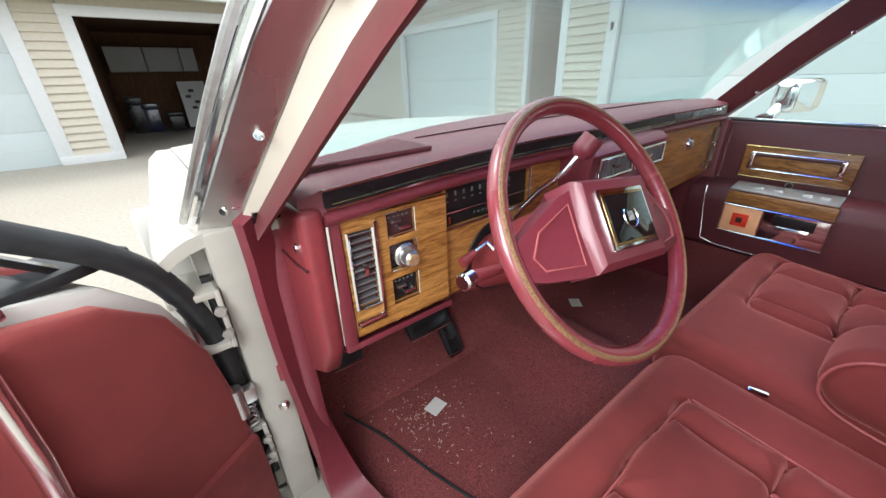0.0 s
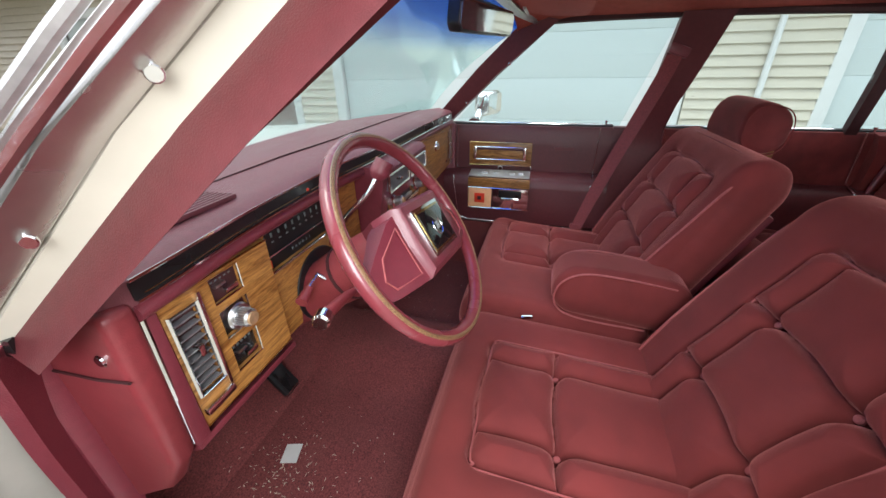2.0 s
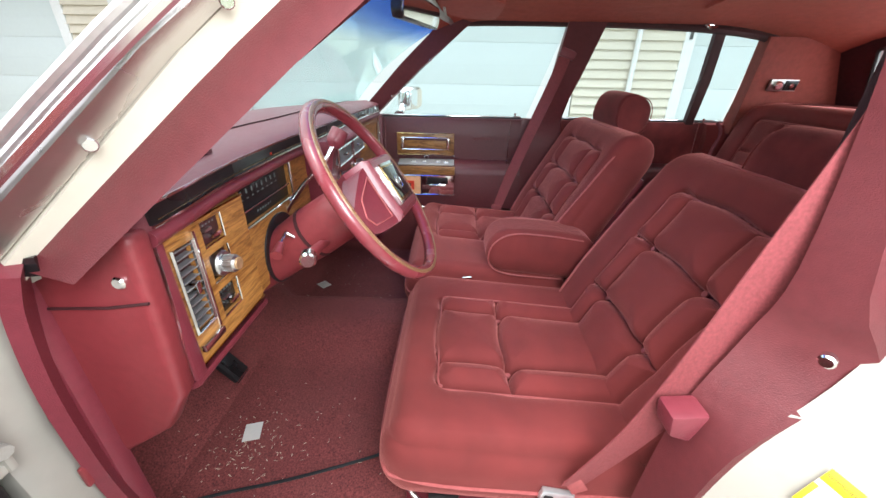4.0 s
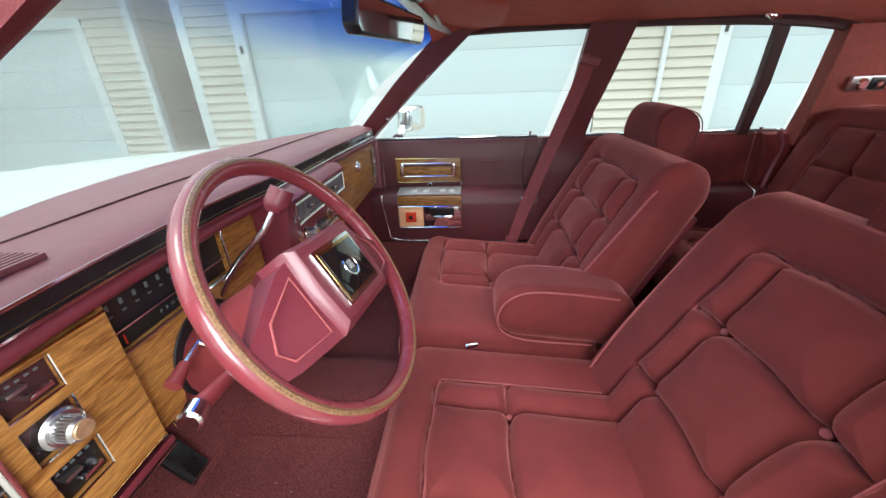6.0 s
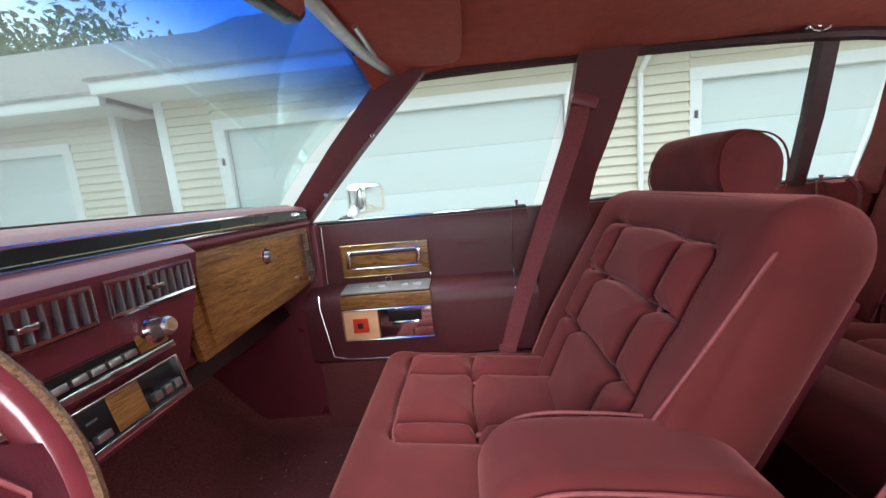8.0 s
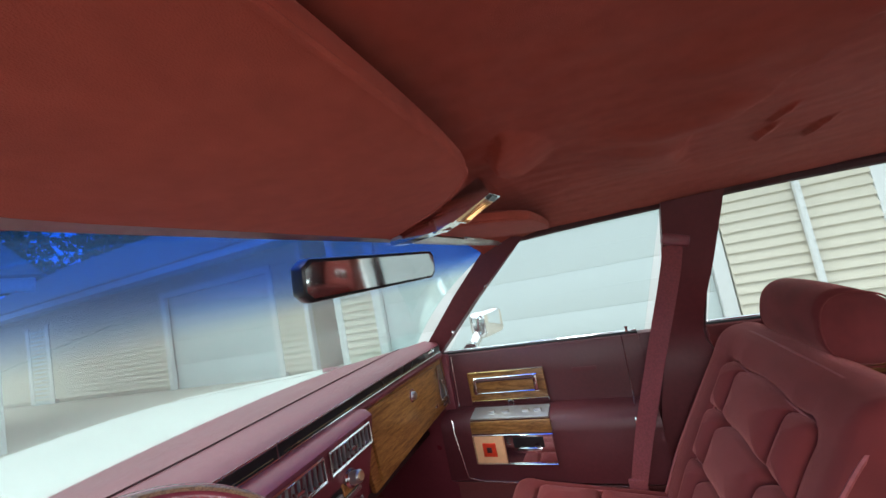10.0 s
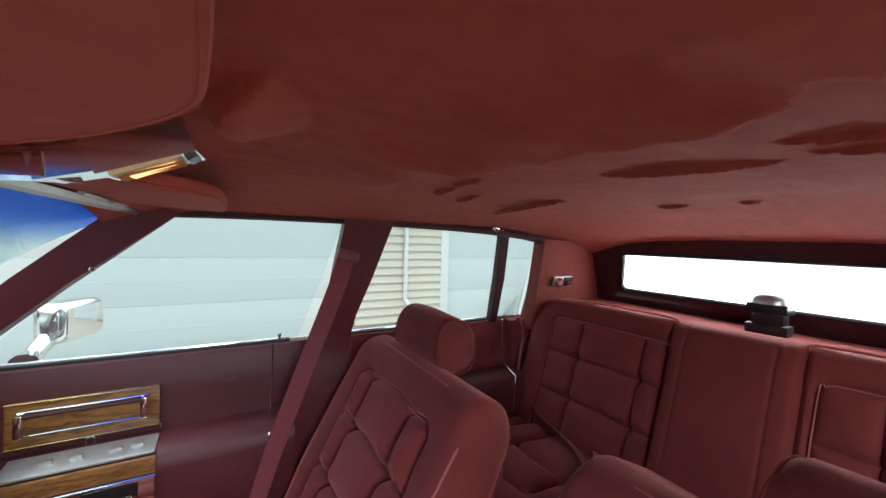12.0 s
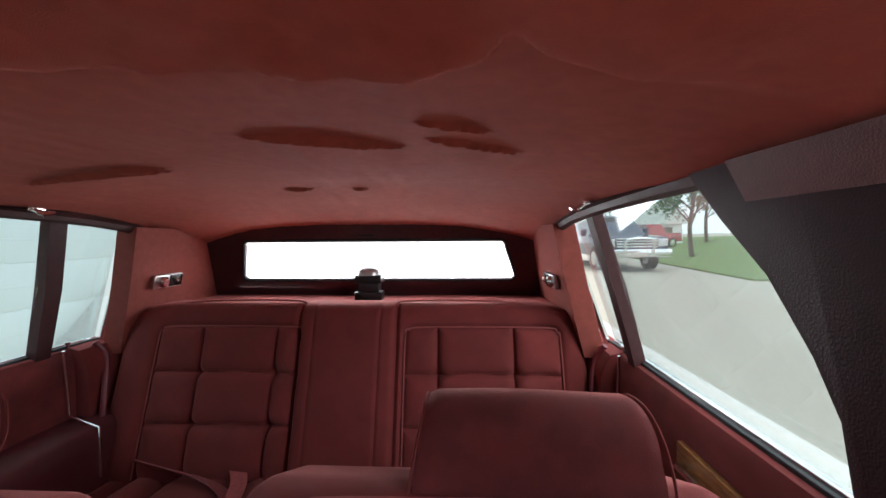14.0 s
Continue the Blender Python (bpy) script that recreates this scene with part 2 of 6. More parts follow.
def prism(pts, axis, a, b, bevel=0.0, seg=2):
    """A polygon of (u, v) pushed along an axis from a to b."""
    bm = bmesh.new()

    def at(u, v, w):
        return {"x": (w, u, v), "y": (u, w, v), "z": (u, v, w)}[axis]

    lo, hi = [bm.verts.new(at(u, v, a)) for u, v in pts], [bm.verts.new(at(u, v, b)) for u, v in pts]
    n = len(pts)
    bm.faces.new(lo[::-1])
    bm.faces.new(hi)
    for i in range(n):
        bm.faces.new((lo[i], lo[(i + 1) % n], hi[(i + 1) % n], hi[i]))
    bmesh.ops.recalc_face_normals(bm, faces=bm.faces)
    if bevel:
        bmesh.ops.bevel(bm, geom=[e for e in bm.edges if e.calc_face_angle(0) > 0.5], offset=bevel, segments=seg, affect="EDGES", profile=0.6)
    return bm


def loft(rings, cap=True, closed=False):
    """Rings of equally many points, joined one to the next."""
    bm = bmesh.new()
    vs = [[bm.verts.new(p) for p in r] for r in rings]
    n, k = len(rings[0]), len(rings)
    for i in range(k if closed else k - 1):
        a, b = vs[i], vs[(i + 1) % k]
        for j in range(n):
            bm.faces.new((a[j], a[(j + 1) % n], b[(j + 1) % n], b[j]))
    if cap and not closed:
        bm.faces.new(vs[0][::-1])
        bm.faces.new(vs[-1])
    return bm


def smooth_path(pts, k=6):
    """A Catmull-Rom line through points."""
    P = [Vector(p) for p in pts]
    P = [2 * P[0] - P[1]] + P + [2 * P[-1] - P[-2]]
    out = []
    for i in range(1, len(P) - 2):
        a, b, c, d = P[i - 1:i + 3]
        for j in range(k):
            t = j / k
            out.append(0.5 * (2 * b + (c - a) * t + (2 * a - 5 * b + 4 * c - d) * t * t + (3 * b - a - 3 * c + d) * t ** 3))
    return out + [P[-2]]


def tube(pts, r, n=8, closed=False, k=0, flat=1.0):
    """A round bar along a line; r is a number or one number a point."""
    P = smooth_path(pts, k) if k else [Vector(p) for p in pts]
    m = len(P)
    rr = [r] * m if isinstance(r, (int, float)) else [np.interp(i / (m - 1), np.linspace(0, 1, len(r)), r) for i in range(m)]
    rings, side = [], None
    for i, p in enumerate(P):
        d = (P[(i + 1) % m] - P[i - 1]) if closed or 0 < i < m - 1 else (P[1] - P[0] if i == 0 else P[-1] - P[-2])
        d.normalize()
        if side is None:
            side = d.cross(Vector((0, 0, 1)) if abs(d.z) < 0.9 else Vector((1, 0, 0)))
        side = (side - d * side.dot(d)).normalized()
        up = side.cross(d)
        rings.append([p + side * (rr[i] * math.cos(2 * math.pi * j / n)) + up * (rr[i] * flat * math.sin(2 * math.pi * j / n)) for j in range(n)])
    return loft(rings, closed=closed)


def ribbon(pts, widths, thick, across, k=6):
    """A flat band along a line."""
    P = smooth_path(pts, k)
    m = len(P)
    rings = []
    for i, p in enumerate(P):
        d = (P[min(i + 1, m - 1)] - P[max(i - 1, 0)]).normalized()
        f = i / (m - 1) * (len(across) - 1)
        j = min(int(f), len(across) - 2) if len(across) > 1 else 0
        a = Vector(across[j]).lerp(Vector(across[min(j + 1, len(across) - 1)]), f - j)
        a = (a - d * a.dot(d)).normalized()
        nn = d.cross(a) * thick / 2
        w = np.interp(i / (m - 1), np.linspace(0, 1, len(widths)), widths) / 2
        rings.append([p + a * w + nn, p + a * w - nn, p - a * w - nn, p - a * w + nn])
    return loft(rings)


def disc(c, normal, r, depth, n=24, bevel=0.0, r2=None):
    """A round plate or knob: its back's centre, where it points, radius and depth."""
    nn = Vector(normal).normalized()
    q = nn.to_track_quat("Z", "Y").to_matrix()
    prof = [(r, 0), (r, depth - bevel), ((r2 or r) - bevel, depth)] if bevel else [(r, 0), (r2 or r, depth)]
    return loft([[Vector(c) + q @ Vector((a * math.cos(2 * math.pi * i / n), a * math.sin(2 * math.pi * i / n), h)) for i in range(n)] for a, h in prof])


def soft(size, r, n, disp=None, m=Matrix()):
    """A padded block: a rounded box of n cells a side, with its relief disp(points, normals) along the normals."""
    s = np.array(size) / 2
    r = np.minimum(np.full(3, r) if np.isscalar(r) else np.array(r), s * 0.999)
    verts, faces, index = [], [], {}
    for ax in range(3):
        u, v = [a for a in range(3) if a != ax]
        for sg in (-1, 1):
            ids = np.zeros((n[u] + 1, n[v] + 1), int)
            for i in range(n[u] + 1):
                for j in range(n[v] + 1):
                    key = [0, 0, 0]
                    key[ax], key[u], key[v] = (0 if sg < 0 else n[ax]), i, j
                    key = tuple(key)
                    if key not in index:
                        index[key] = len(verts)
                        verts.append(key)
                    ids[i, j] = index[key]
            flip = (sg > 0) == (ax != 1)
            for i in range(n[u]):
                for j in range(n[v]):
                    f = (ids[i, j], ids[i + 1, j], ids[i + 1, j + 1], ids[i, j + 1])
                    faces.append(f if flip else f[::-1])
    q = (np.array(verts) / np.array(n) * 2 - 1) * s
    core = np.clip(q, -(s - r), s - r)
    d = (q - core) / r
    ln = np.linalg.norm(d, axis=1, keepdims=True)
    d = d / np.maximum(ln, 1e-9)
    p = core + d * r
    nrm = d / r
    nrm /= np.linalg.norm(nrm, axis=1, keepdims=True)
    if disp is not None:
        p = p + nrm * disp(p, nrm)[:, None]
    M = np.array(m)
    return (p @ M[:3, :3].T + M[:3, 3]), faces


def tufts(xs, ys, x0, x1, y0, y1, depth=0.044, puff=0.030, width=0.0042, sag=0.010):
    """Quilting on a pad: a sunk seam round the panel x0..x1, y0..y1, curved lines at xs and ys, buttons where they cross."""
    gx, gy = [x0, *xs, x1], [y0, *ys, y1]

    def relief(x, y):
        X, Y = x.copy(), y.copy()
        for a, b in zip(gx[:-1], gx[1:]):
            k = (x >= a) & (x <= b)
            Y = np.where(k, y - sag * np.sin(np.clip((x - a) / (b - a), 0, 1) * math.pi) * min(1, (b - a) / 0.15), Y)
        for a, b in zip(gy[:-1], gy[1:]):
            k = (y >= a) & (y <= b)
            X = np.where(k, x + 0.5 * sag * np.sin(np.clip((y - a) / (b - a), 0, 1) * math.pi) * np.where(x > (x0 + x1) / 2, 1, -1), X)
        corner = 0.030
        ex, ey = np.maximum(x0 - X, X - x1), np.maximum(y0 - Y, Y - y1)
        edge = np.where((ex > -corner) & (ey > -corner), np.hypot(np.maximum(ex + corner, 0), np.maximum(ey + corner, 0)) - corner, np.maximum(ex, ey))
        inside = edge < 0
        h = np.zeros_like(x)
        near = np.full_like(x, 9.0)
        for g in xs:
            near = np.minimum(near, np.abs(X - g))
        for g in ys:
            near = np.minimum(near, np.abs(Y - g))
        near = np.where(inside, near, 9.0)
        seam = np.minimum(near, np.abs(edge))
        # each pad swells from its seams
        swell = 1 - np.exp(-np.where(inside, np.minimum(near, -edge), 0) / 0.020)
        h = np.where(inside, puff * swell, 0.016 * (1 - np.exp(-np.maximum(edge, 0) / 0.022)))
        h = h - depth * 0.35 * np.exp(-(seam / width) ** 2)
        for a in xs:
            for b in ys:
                d2 = (X - a) ** 2 + (Y - b) ** 2
                h = h - depth * 0.75 * np.exp(-d2 / 0.017 ** 2)
        return h

    return relief


def text(body, size, m, material, parent, label, depth=0.0004, name="lettering"):
    cu = bpy.data.curves.new(name, "FONT")
    cu.body, cu.size, cu.extrude, cu.align_x, cu.align_y = body, size, depth, "CENTER", "CENTER"
    tmp = new(name, cu)
    me = bpy.data.meshes.new_from_object(tmp.evaluated_get(bpy.context.evaluated_depsgraph_get()))
    bpy.data.objects.remove(tmp)
    me.materials.clear()
    me.materials.append(material)
    me.transform(m)
    ob = new(name, me)
    ob.parent = parent
    ob["label"] = label
    return ob


def slab(f, u, v, nu, nv, off):
    """A sheet of points f(u, v), doubled at the offset off and closed round its edge."""
    U, V = np.linspace(*u, nu + 1), np.linspace(*v, nv + 1)
    top = [np.array(f(a, b), float) for a in U for b in V]
    verts = top + [p + np.array(off) for p in top]
    k, w = len(top), nv + 1
    faces = []
    for i in range(nu):
        for j in range(nv):
            q = (i * w + j, (i + 1) * w + j, (i + 1) * w + j + 1, i * w + j + 1)
            faces += [q, tuple(c + k for c in q[::-1])]
    rim = [i * w for i in range(nu)] + [nu * w + j for j in range(nv)] + [(nu - i) * w + nv for i in range(nu)] + [nv - j for j in range(nv)]
    for a, b in zip(rim, rim[1:] + rim[:1]):
        faces.append((b, a, a + k, b + k))
    bm = bmesh.new()
    vs = [bm.verts.new(p) for p in verts]
    for q in faces:
        bm.faces.new([vs[c] for c in q])
    return bm


# ---- outdoors ----
CONCRETE = mat("concrete", (0.37, 0.345, 0.29), 0.9, var=0.12, scale=30, bump=0.12, bscale=60, patch=0.35, pscale=0.5, pcol=(0.33, 0.29, 0.225))
LAWN = mat("lawn_grass", (0.10, 0.17, 0.035), 0.95, var=0.4, scale=12, bump=0.5, bscale=60, patch=0.4, pscale=0.4, pcol=(0.16, 0.20, 0.06))
SIDING = mat("cream_siding", (0.56, 0.515, 0.42), 0.55, var=0.04, scale=20, patch=0.15, pscale=1.2, pcol=(0.52, 0.46, 0.35))
TRIMW = mat("white_trim", (0.64, 0.655, 0.65), 0.5, var=0.03, scale=20, patch=0.1, pscale=2, pcol=(0.66, 0.66, 0.65))
GDOOR = mat("white_garage_door", (0.53, 0.595, 0.595), 0.55, var=0.012, scale=25, patch=0.10, pscale=0.7, pcol=(0.50, 0.56, 0.56))
SHINGLE = mat("grey_shingles", (0.20, 0.19, 0.18), 0.9, var=0.3, scale=14, bump=0.5, bscale=60, patch=0.4, pscale=2, pcol=(0.27, 0.25, 0.23))
LEAF = mat("tree_leaves", (0.05, 0.11, 0.025), 0.6, var=0.4, scale=6, patch=0.4, pscale=1.0, pcol=(0.10, 0.16, 0.04))
BARK = mat("bark", (0.12, 0.09, 0.065), 0.9, var=0.3, scale=12, bump=0.6, bscale=40)
PLYWOOD = mat("garage_plywood", (0.20, 0.10, 0.05), 0.8, var=0.25, scale=8, stretch=(6, 6, 1), patch=0.3, pscale=2)
TRUCKPAINT = mat("navy_paint", (0.020, 0.032, 0.075), 0.2, var=0.05, scale=20, coat=0.8)
REDPAINT = mat("red_paint", (0.30, 0.02, 0.02), 0.25, var=0.05, scale=20, coat=0.6)
TYRE = mat("tyre_rubber", (0.02, 0.02, 0.02), 0.8, var=0.2, scale=40)

ground = part("ground", span(-250, 250, -250, 250, -0.3, 0.0, 0), CONCRETE)
tagged(ground, "pale worn concrete drive with sandy patches", "ground", kind="structure")
lawn = part("lawn", prism([(-7.6, -9.6), (-30, -6.5), (-90, -6), (-90, -90), (-9.5, -90), (-9.5, -24)], "z", 0.0, 0.05), LAWN)
tagged(lawn, "mown green lawn beyond the drive", "lawn", kind="structure")


def garage_door(name, parent_label, u0, u1, z1, place):
    """A sectional garage door of embossed boards; place turns (u, out, z) into the world."""
    th = tagged(new(name), parent_label, "garage door", kind="structure")
    n = 4
    for i in range(n):
        a, b = z1 * i / n + 0.003, z1 * (i + 1) / n - 0.003
        bm = span(u0, u1, -0.05, 0.0, a - 0.002, b + 0.002, 0.003)
        bmesh.ops.transform(bm, matrix=place, verts=bm.verts)
        part("panel", bm, GDOOR, th)
        bm = span(u0 + 0.05, u1 - 0.05, -0.01, 0.0012, (a + b) / 2 - 0.012, (a + b) / 2 + 0.012, 0.001)
        bmesh.ops.transform(bm, matrix=place, verts=bm.verts)
        part("panel", bm, GDOOR, th)
    return th


def wall_boards(th, u0, u1, z0, z1, place, step=0.115, name="board"):
    """Lapped siding: one tilted board over the other."""
    z = z0
    me = None
    while z < z1 - 0.02:
        if me is None:
            bm = prism([(-0.012, 0.0), (0.036, 0.0), (0.000, step), (-0.012, step)], "x", u0, u1)
            bmesh.ops.recalc_face_normals(bm, faces=bm.faces)
            me = bpy.data.meshes.new(name)
            bm.to_mesh(me)
            bm.free()
            me.materials.append(SIDING)
        ob = new(name, me)
        ob.parent = th
        ob.matrix_local = place @ Matrix.Translation((0, 0, z))
        z += step


def piece(name, bm, material, th, place, label=""):
    bmesh.ops.transform(bm, matrix=place, verts=bm.verts)
    return part(name, bm, material, th, label)


# the long garage beside the car: u runs along the front, the front looks along -x
FR = Matrix(((0, -1, 0, 4.45), (-1, 0, 0, 0), (0, 0, 1, 0), (0, 0, 0, 1)))  # (u, out, z) -> (4.45 - out, -u, z)
g2 = tagged(new("garage_building_side"), "long garage with cream lap siding, white trim and grey shingle roof", "garage", kind="structure")
EAVE = 2.52
piece("wall", span(-3.72, 14, -5.5, -0.06, 2.1, EAVE + 0.2, 0), SIDING, g2, FR)
piece("wall", span(-3.70, -2.92, -5.5, -0.06, 0, 2.1, 0), SIDING, g2, FR)
piece("wall", span(1.66, 3.12, -5.5, -0.06, 0, 2.1, 0), SIDING, g2, FR)
piece("wall", span(8.0, 14, -5.5, -0.06, 0, 2.1, 0), SIDING, g2, FR)
piece("wall", span(-3.7, 14, -5.6, -5.5, 0, EAVE, 0), SIDING, g2, FR)
for a, b, c, d in ((-3.62, -3.0, 0.12, 2.5), (1.72, 3.06, 0.12, 2.5), (-3.0, 1.7, 2.22, 2.5), (3.06, 8.0, 2.22, 2.5)):
    wall_boards(g2, a, b, c, d, FR)
for a, b in ((-3.0, -2.85), (1.56, 1.70), (3.06, 3.2)):
    piece("trim", span(a, b, -0.05, 0.03, 0.0, 2.22, 0.004), TRIMW, g2, FR)
for a, b in ((-2.85, 1.56), (3.2, 8.0)):
    piece("trim", span(a - 0.15, b + 0.14, -0.05, 0.038, 2.08, 2.22, 0.004), TRIMW, g2, FR)
piece("trim", span(-3.75, -3.62, -0.3, 0.03, 0, EAVE, 0.004), TRIMW, g2, FR)
piece("soffit", span(-4.0, 14.3, -0.3, 0.55, EAVE, EAVE + 0.03, 0), TRIMW, g2, FR)
piece("gutter", span(-4.0, 14.3, 0.50, 0.60, EAVE - 0.02, EAVE + 0.13, 0.01), TRIMW, g2, FR)
piece("roof", prism([(0.62, EAVE + 0.12), (0.62, EAVE + 0.16), (-2.9, EAVE + 2.35), (-6.2, EAVE + 0.16), (-6.2, EAVE + 0.1), (-2.9, EAVE + 2.25)], "x", -4.05, 14.3), SHINGLE, g2, FR)
piece("downspout", tube([(2.45, 0.5, EAVE), (2.45, 0.40, EAVE - 0.1), (2.45, 0.07, EAVE - 0.3), (2.45, 0.06, 1.0), (2.45, 0.06, 0.45), (2.45, 0.22, 0.36)], 0.035, 8), TRIMW, g2, FR)
garage_door("door_1", "wide white sectional garage door, closed", -2.85, 1.56, 2.09, FR @ Matrix.Translation((0, -0.06, 0)))
garage_door("door_2", "wide white sectional garage door, closed", 3.2, 8.0, 2.09, FR @ Matrix.Translation((0, -0.06, 0)))
for u in (-2.92, 3.13):
    tagged(piece("number_plaque", span(u - 0.022, u + 0.022, 0.036, 0.04, 1.63, 1.72, 0.001), INK, None, FR), "small dark plaque on the white door trim", "sign")

# the garage beyond, set back behind a gap
FA = Matrix.Translation((0.4, 0, 0)) @ FR
gA = tagged(new("garage_building_far"), "cream sided garage with one white door and grey roof", "garage", kind="structure")
piece("wall", span(-20, -4.75, -6.0, -0.06, 2.1, EAVE + 0.2, 0), SIDING, gA, FA)
piece("wall", span(-5.5, -4.72, -6.0, -0.06, 0, 2.1, 0), SIDING, gA, FA)
piece("wall", span(-20, -8.75, -6.0, -0.06, 0, 2.1, 0), SIDING, gA, FA)
piece("wall", span(-20, -4.72, -6.1, -6.0, 0, EAVE, 0), SIDING, gA, FA)
for a, b, c, d in ((-5.5, -4.78, 0.12, 2.5), (-8.8, -5.5, 2.2, 2.5), (-20, -8.8, 0.12, 2.5)):
    wall_boards(gA, a, b, c, d, FA)
SIDE = Matrix(((1, 0, 0, 4.92), (0, -1, 0, 4.70), (0, 0, 1, 0), (0, 0, 0, 1)))
wall_boards(gA, 0.0, 5.8, 0.12, 2.5, SIDE)
piece("trim", span(-4.78, -4.68, -0.08, 0.03, 0, EAVE, 0.004), TRIMW, gA, FA)
for a, b, c, d in ((-5.6, -5.46, 0, 2.22), (-8.92, -8.78, 0, 2.22), (-8.92, -5.46, 2.08, 2.22), (-14.1, -13.9, 0, 2.2), (-15.2, -15.0, 0, 2.2)):
    piece("trim", span(a, b, -0.05, 0.035 if d - c > 1 else 0.041, c, d, 0.004), TRIMW, gA, FA)
piece("entry_door", span(-15.0, -14.1, -0.03, 0.02, 0, 2.1, 0.01), GDOOR, gA, FA)
piece("soffit", span(-20.3, -4.3, -0.3, 0.55, EAVE, EAVE + 0.03, 0), TRIMW, gA, FA)
piece("gutter", span(-20.3, -4.3, 0.50, 0.60, EAVE - 0.02, EAVE + 0.13, 0.01), TRIMW, gA, FA)
piece("roof", prism([(0.62, EAVE + 0.12), (0.62, EAVE + 0.16), (-3.0, EAVE + 2.4), (-6.6, EAVE + 0.16), (-6.6, EAVE + 0.1), (-3.0, EAVE + 2.3)], "x", -20.4, -4.25), SHINGLE, gA, FA)
garage_door("door_3", "white sectional garage door, closed", -8.8, -5.58, 2.09, FA @ Matrix.Translation((0, -0.06, 0)))

# the garage ahead, with one door open
FF = Matrix(((1, 0, 0, 0), (0, -1, 0, 8.1), (0, 0, 1, 0), (0, 0, 0, 1)))  # front looks along -y
gF = tagged(new("garage_building_ahead"), "cream garage with one door open on a dark workshop", "garage", kind="structure")
piece("wall", span(-14, 1.9, -0.3, -0.06, 2.1, EAVE, 0), SIDING, gF, FF)
piece("wall", span(-1.98, -1.40, -6.0, -0.06, 0, 2.1, 0), SIDING, gF, FF)
piece("wall", span(1.38, 1.95, -6.0, -0.06, 0, 2.1, 0), SIDING, gF, FF)
piece("wall", span(-14, -5.2, -0.3, -0.06, 0, 2.1, 0), SIDING, gF, FF)
piece("inner_wall", span(-1.42, -1.38, -6.0, -0.3, 0, 2.5, 0), PLYWOOD, gF, FF)
piece("inner_wall", span(1.38, 1.40, -6.0, -0.3, 0, 2.5, 0), PLYWOOD, gF, FF)
piece("inner_wall", span(-1.4, 1.4, -6.1, -6.0, 0, 2.5, 0), PLYWOOD, gF, FF)
piece("loft_floor", span(-14, 1.95, -6.1, -0.3, 2.42, 2.5, 0), PLYWOOD, gF, FF)
wall_boards(gF, -1.92, -1.44, 0.12, 2.45, FF)
wall_boards(gF, -1.42, 1.9, 2.2, 2.45, FF)
wall_boards(gF, 1.46, 1.9, 0.12, 2.2, FF)
wall_boards(gF, -5.1, -2.1, 2.2, 2.45, FF)
for a, b, c, d in ((-1.46, -1.30, 0, 2.2), (-2.1, -1.92, 0, 2.2), (1.3, 1.46, 0, 2.2), (-1.46, 1.46, 2.06, 2.2), (-5.2, -1.92, 2.06, 2.2), (-2.1, -1.30, 0, 0.13)):
    piece("trim", span(a, b, -0.05, 0.035 if d - c > 1 else 0.041, c, d, 0.004), TRIMW, gF, FF)
piece("post", span(1.9, 2.05, -0.1, 0.05, 0, EAVE, 0.01), TRIMW, gF, FF)
piece("gutter", span(-14.3, 2.3, 0.45, 0.58, EAVE - 0.22, EAVE + 0.0, 0.01), TRIMW, gF, FF)
piece("roof", prism([(0.6, EAVE - 0.02), (0.6, EAVE + 0.03), (-3.0, EAVE + 2.2), (-6.6, EAVE + 0.1), (-6.6, EAVE), (-3.0, EAVE + 2.1)], "x", -14.4, 2.4), SHINGLE, gF, FF)
garage_door("door_4", "white sectional garage door, closed", -5.2, -2.05, 2.09, FF @ Matrix.Translation((0, -0.06, 0)))
for i, (x, w) in enumerate(((-0.85, 0.8), (-0.02, 0.8), (0.58, 0.36))):
    cb = tagged(new("wall_cabinet"), "pale wall cabinet on the garage's back wall", "cabinet", "garage wall cabinets")
    part("body", span(x - w / 2, x + w / 2, 13.6, 14.0, 1.45, 2.05, 0.01), TRIMW, cb)
    part("door", span(x - w / 2 + 0.01, x + w / 2 - 0.01, 13.57, 13.598, 1.46, 2.04, 0.006), TRIMW, cb)
rf = tagged(new("leaning_panel"), "white metal panel with black patches leaning in the garage", "panel")
bm = B((0.35, 12.4, 0.62), (0.62, 0.08, 1.15), 0.02, R("X", -14))
part("sheet", bm, TRIMW, rf)
for i in range(5):
    part("patch", B((0.2 + 0.09 * (i % 3), 12.36 - 0.02 * i, 0.4 + 0.14 * i), (0.12, 0.03, 0.07), 0.01, R("X", -14)), BLACK, rf)
for x, h, c in ((-1.0, 0.85, BLACK), (-0.7, 0.7, TRUCKPAINT), (-0.2, 0.45, BLACK)):
    bx = tagged(new("storage_box"), "dark box standing on the garage floor", "box", "boxes in the garage")
    part("body", span(x - 0.17, x + 0.17, 12.3, 12.8, 0, h * 0.8, 0.03), c, bx)
    part("lid", span(x - 0.18, x + 0.18, 12.28, 12.82, h * 0.8, h, 0.03), c, bx)


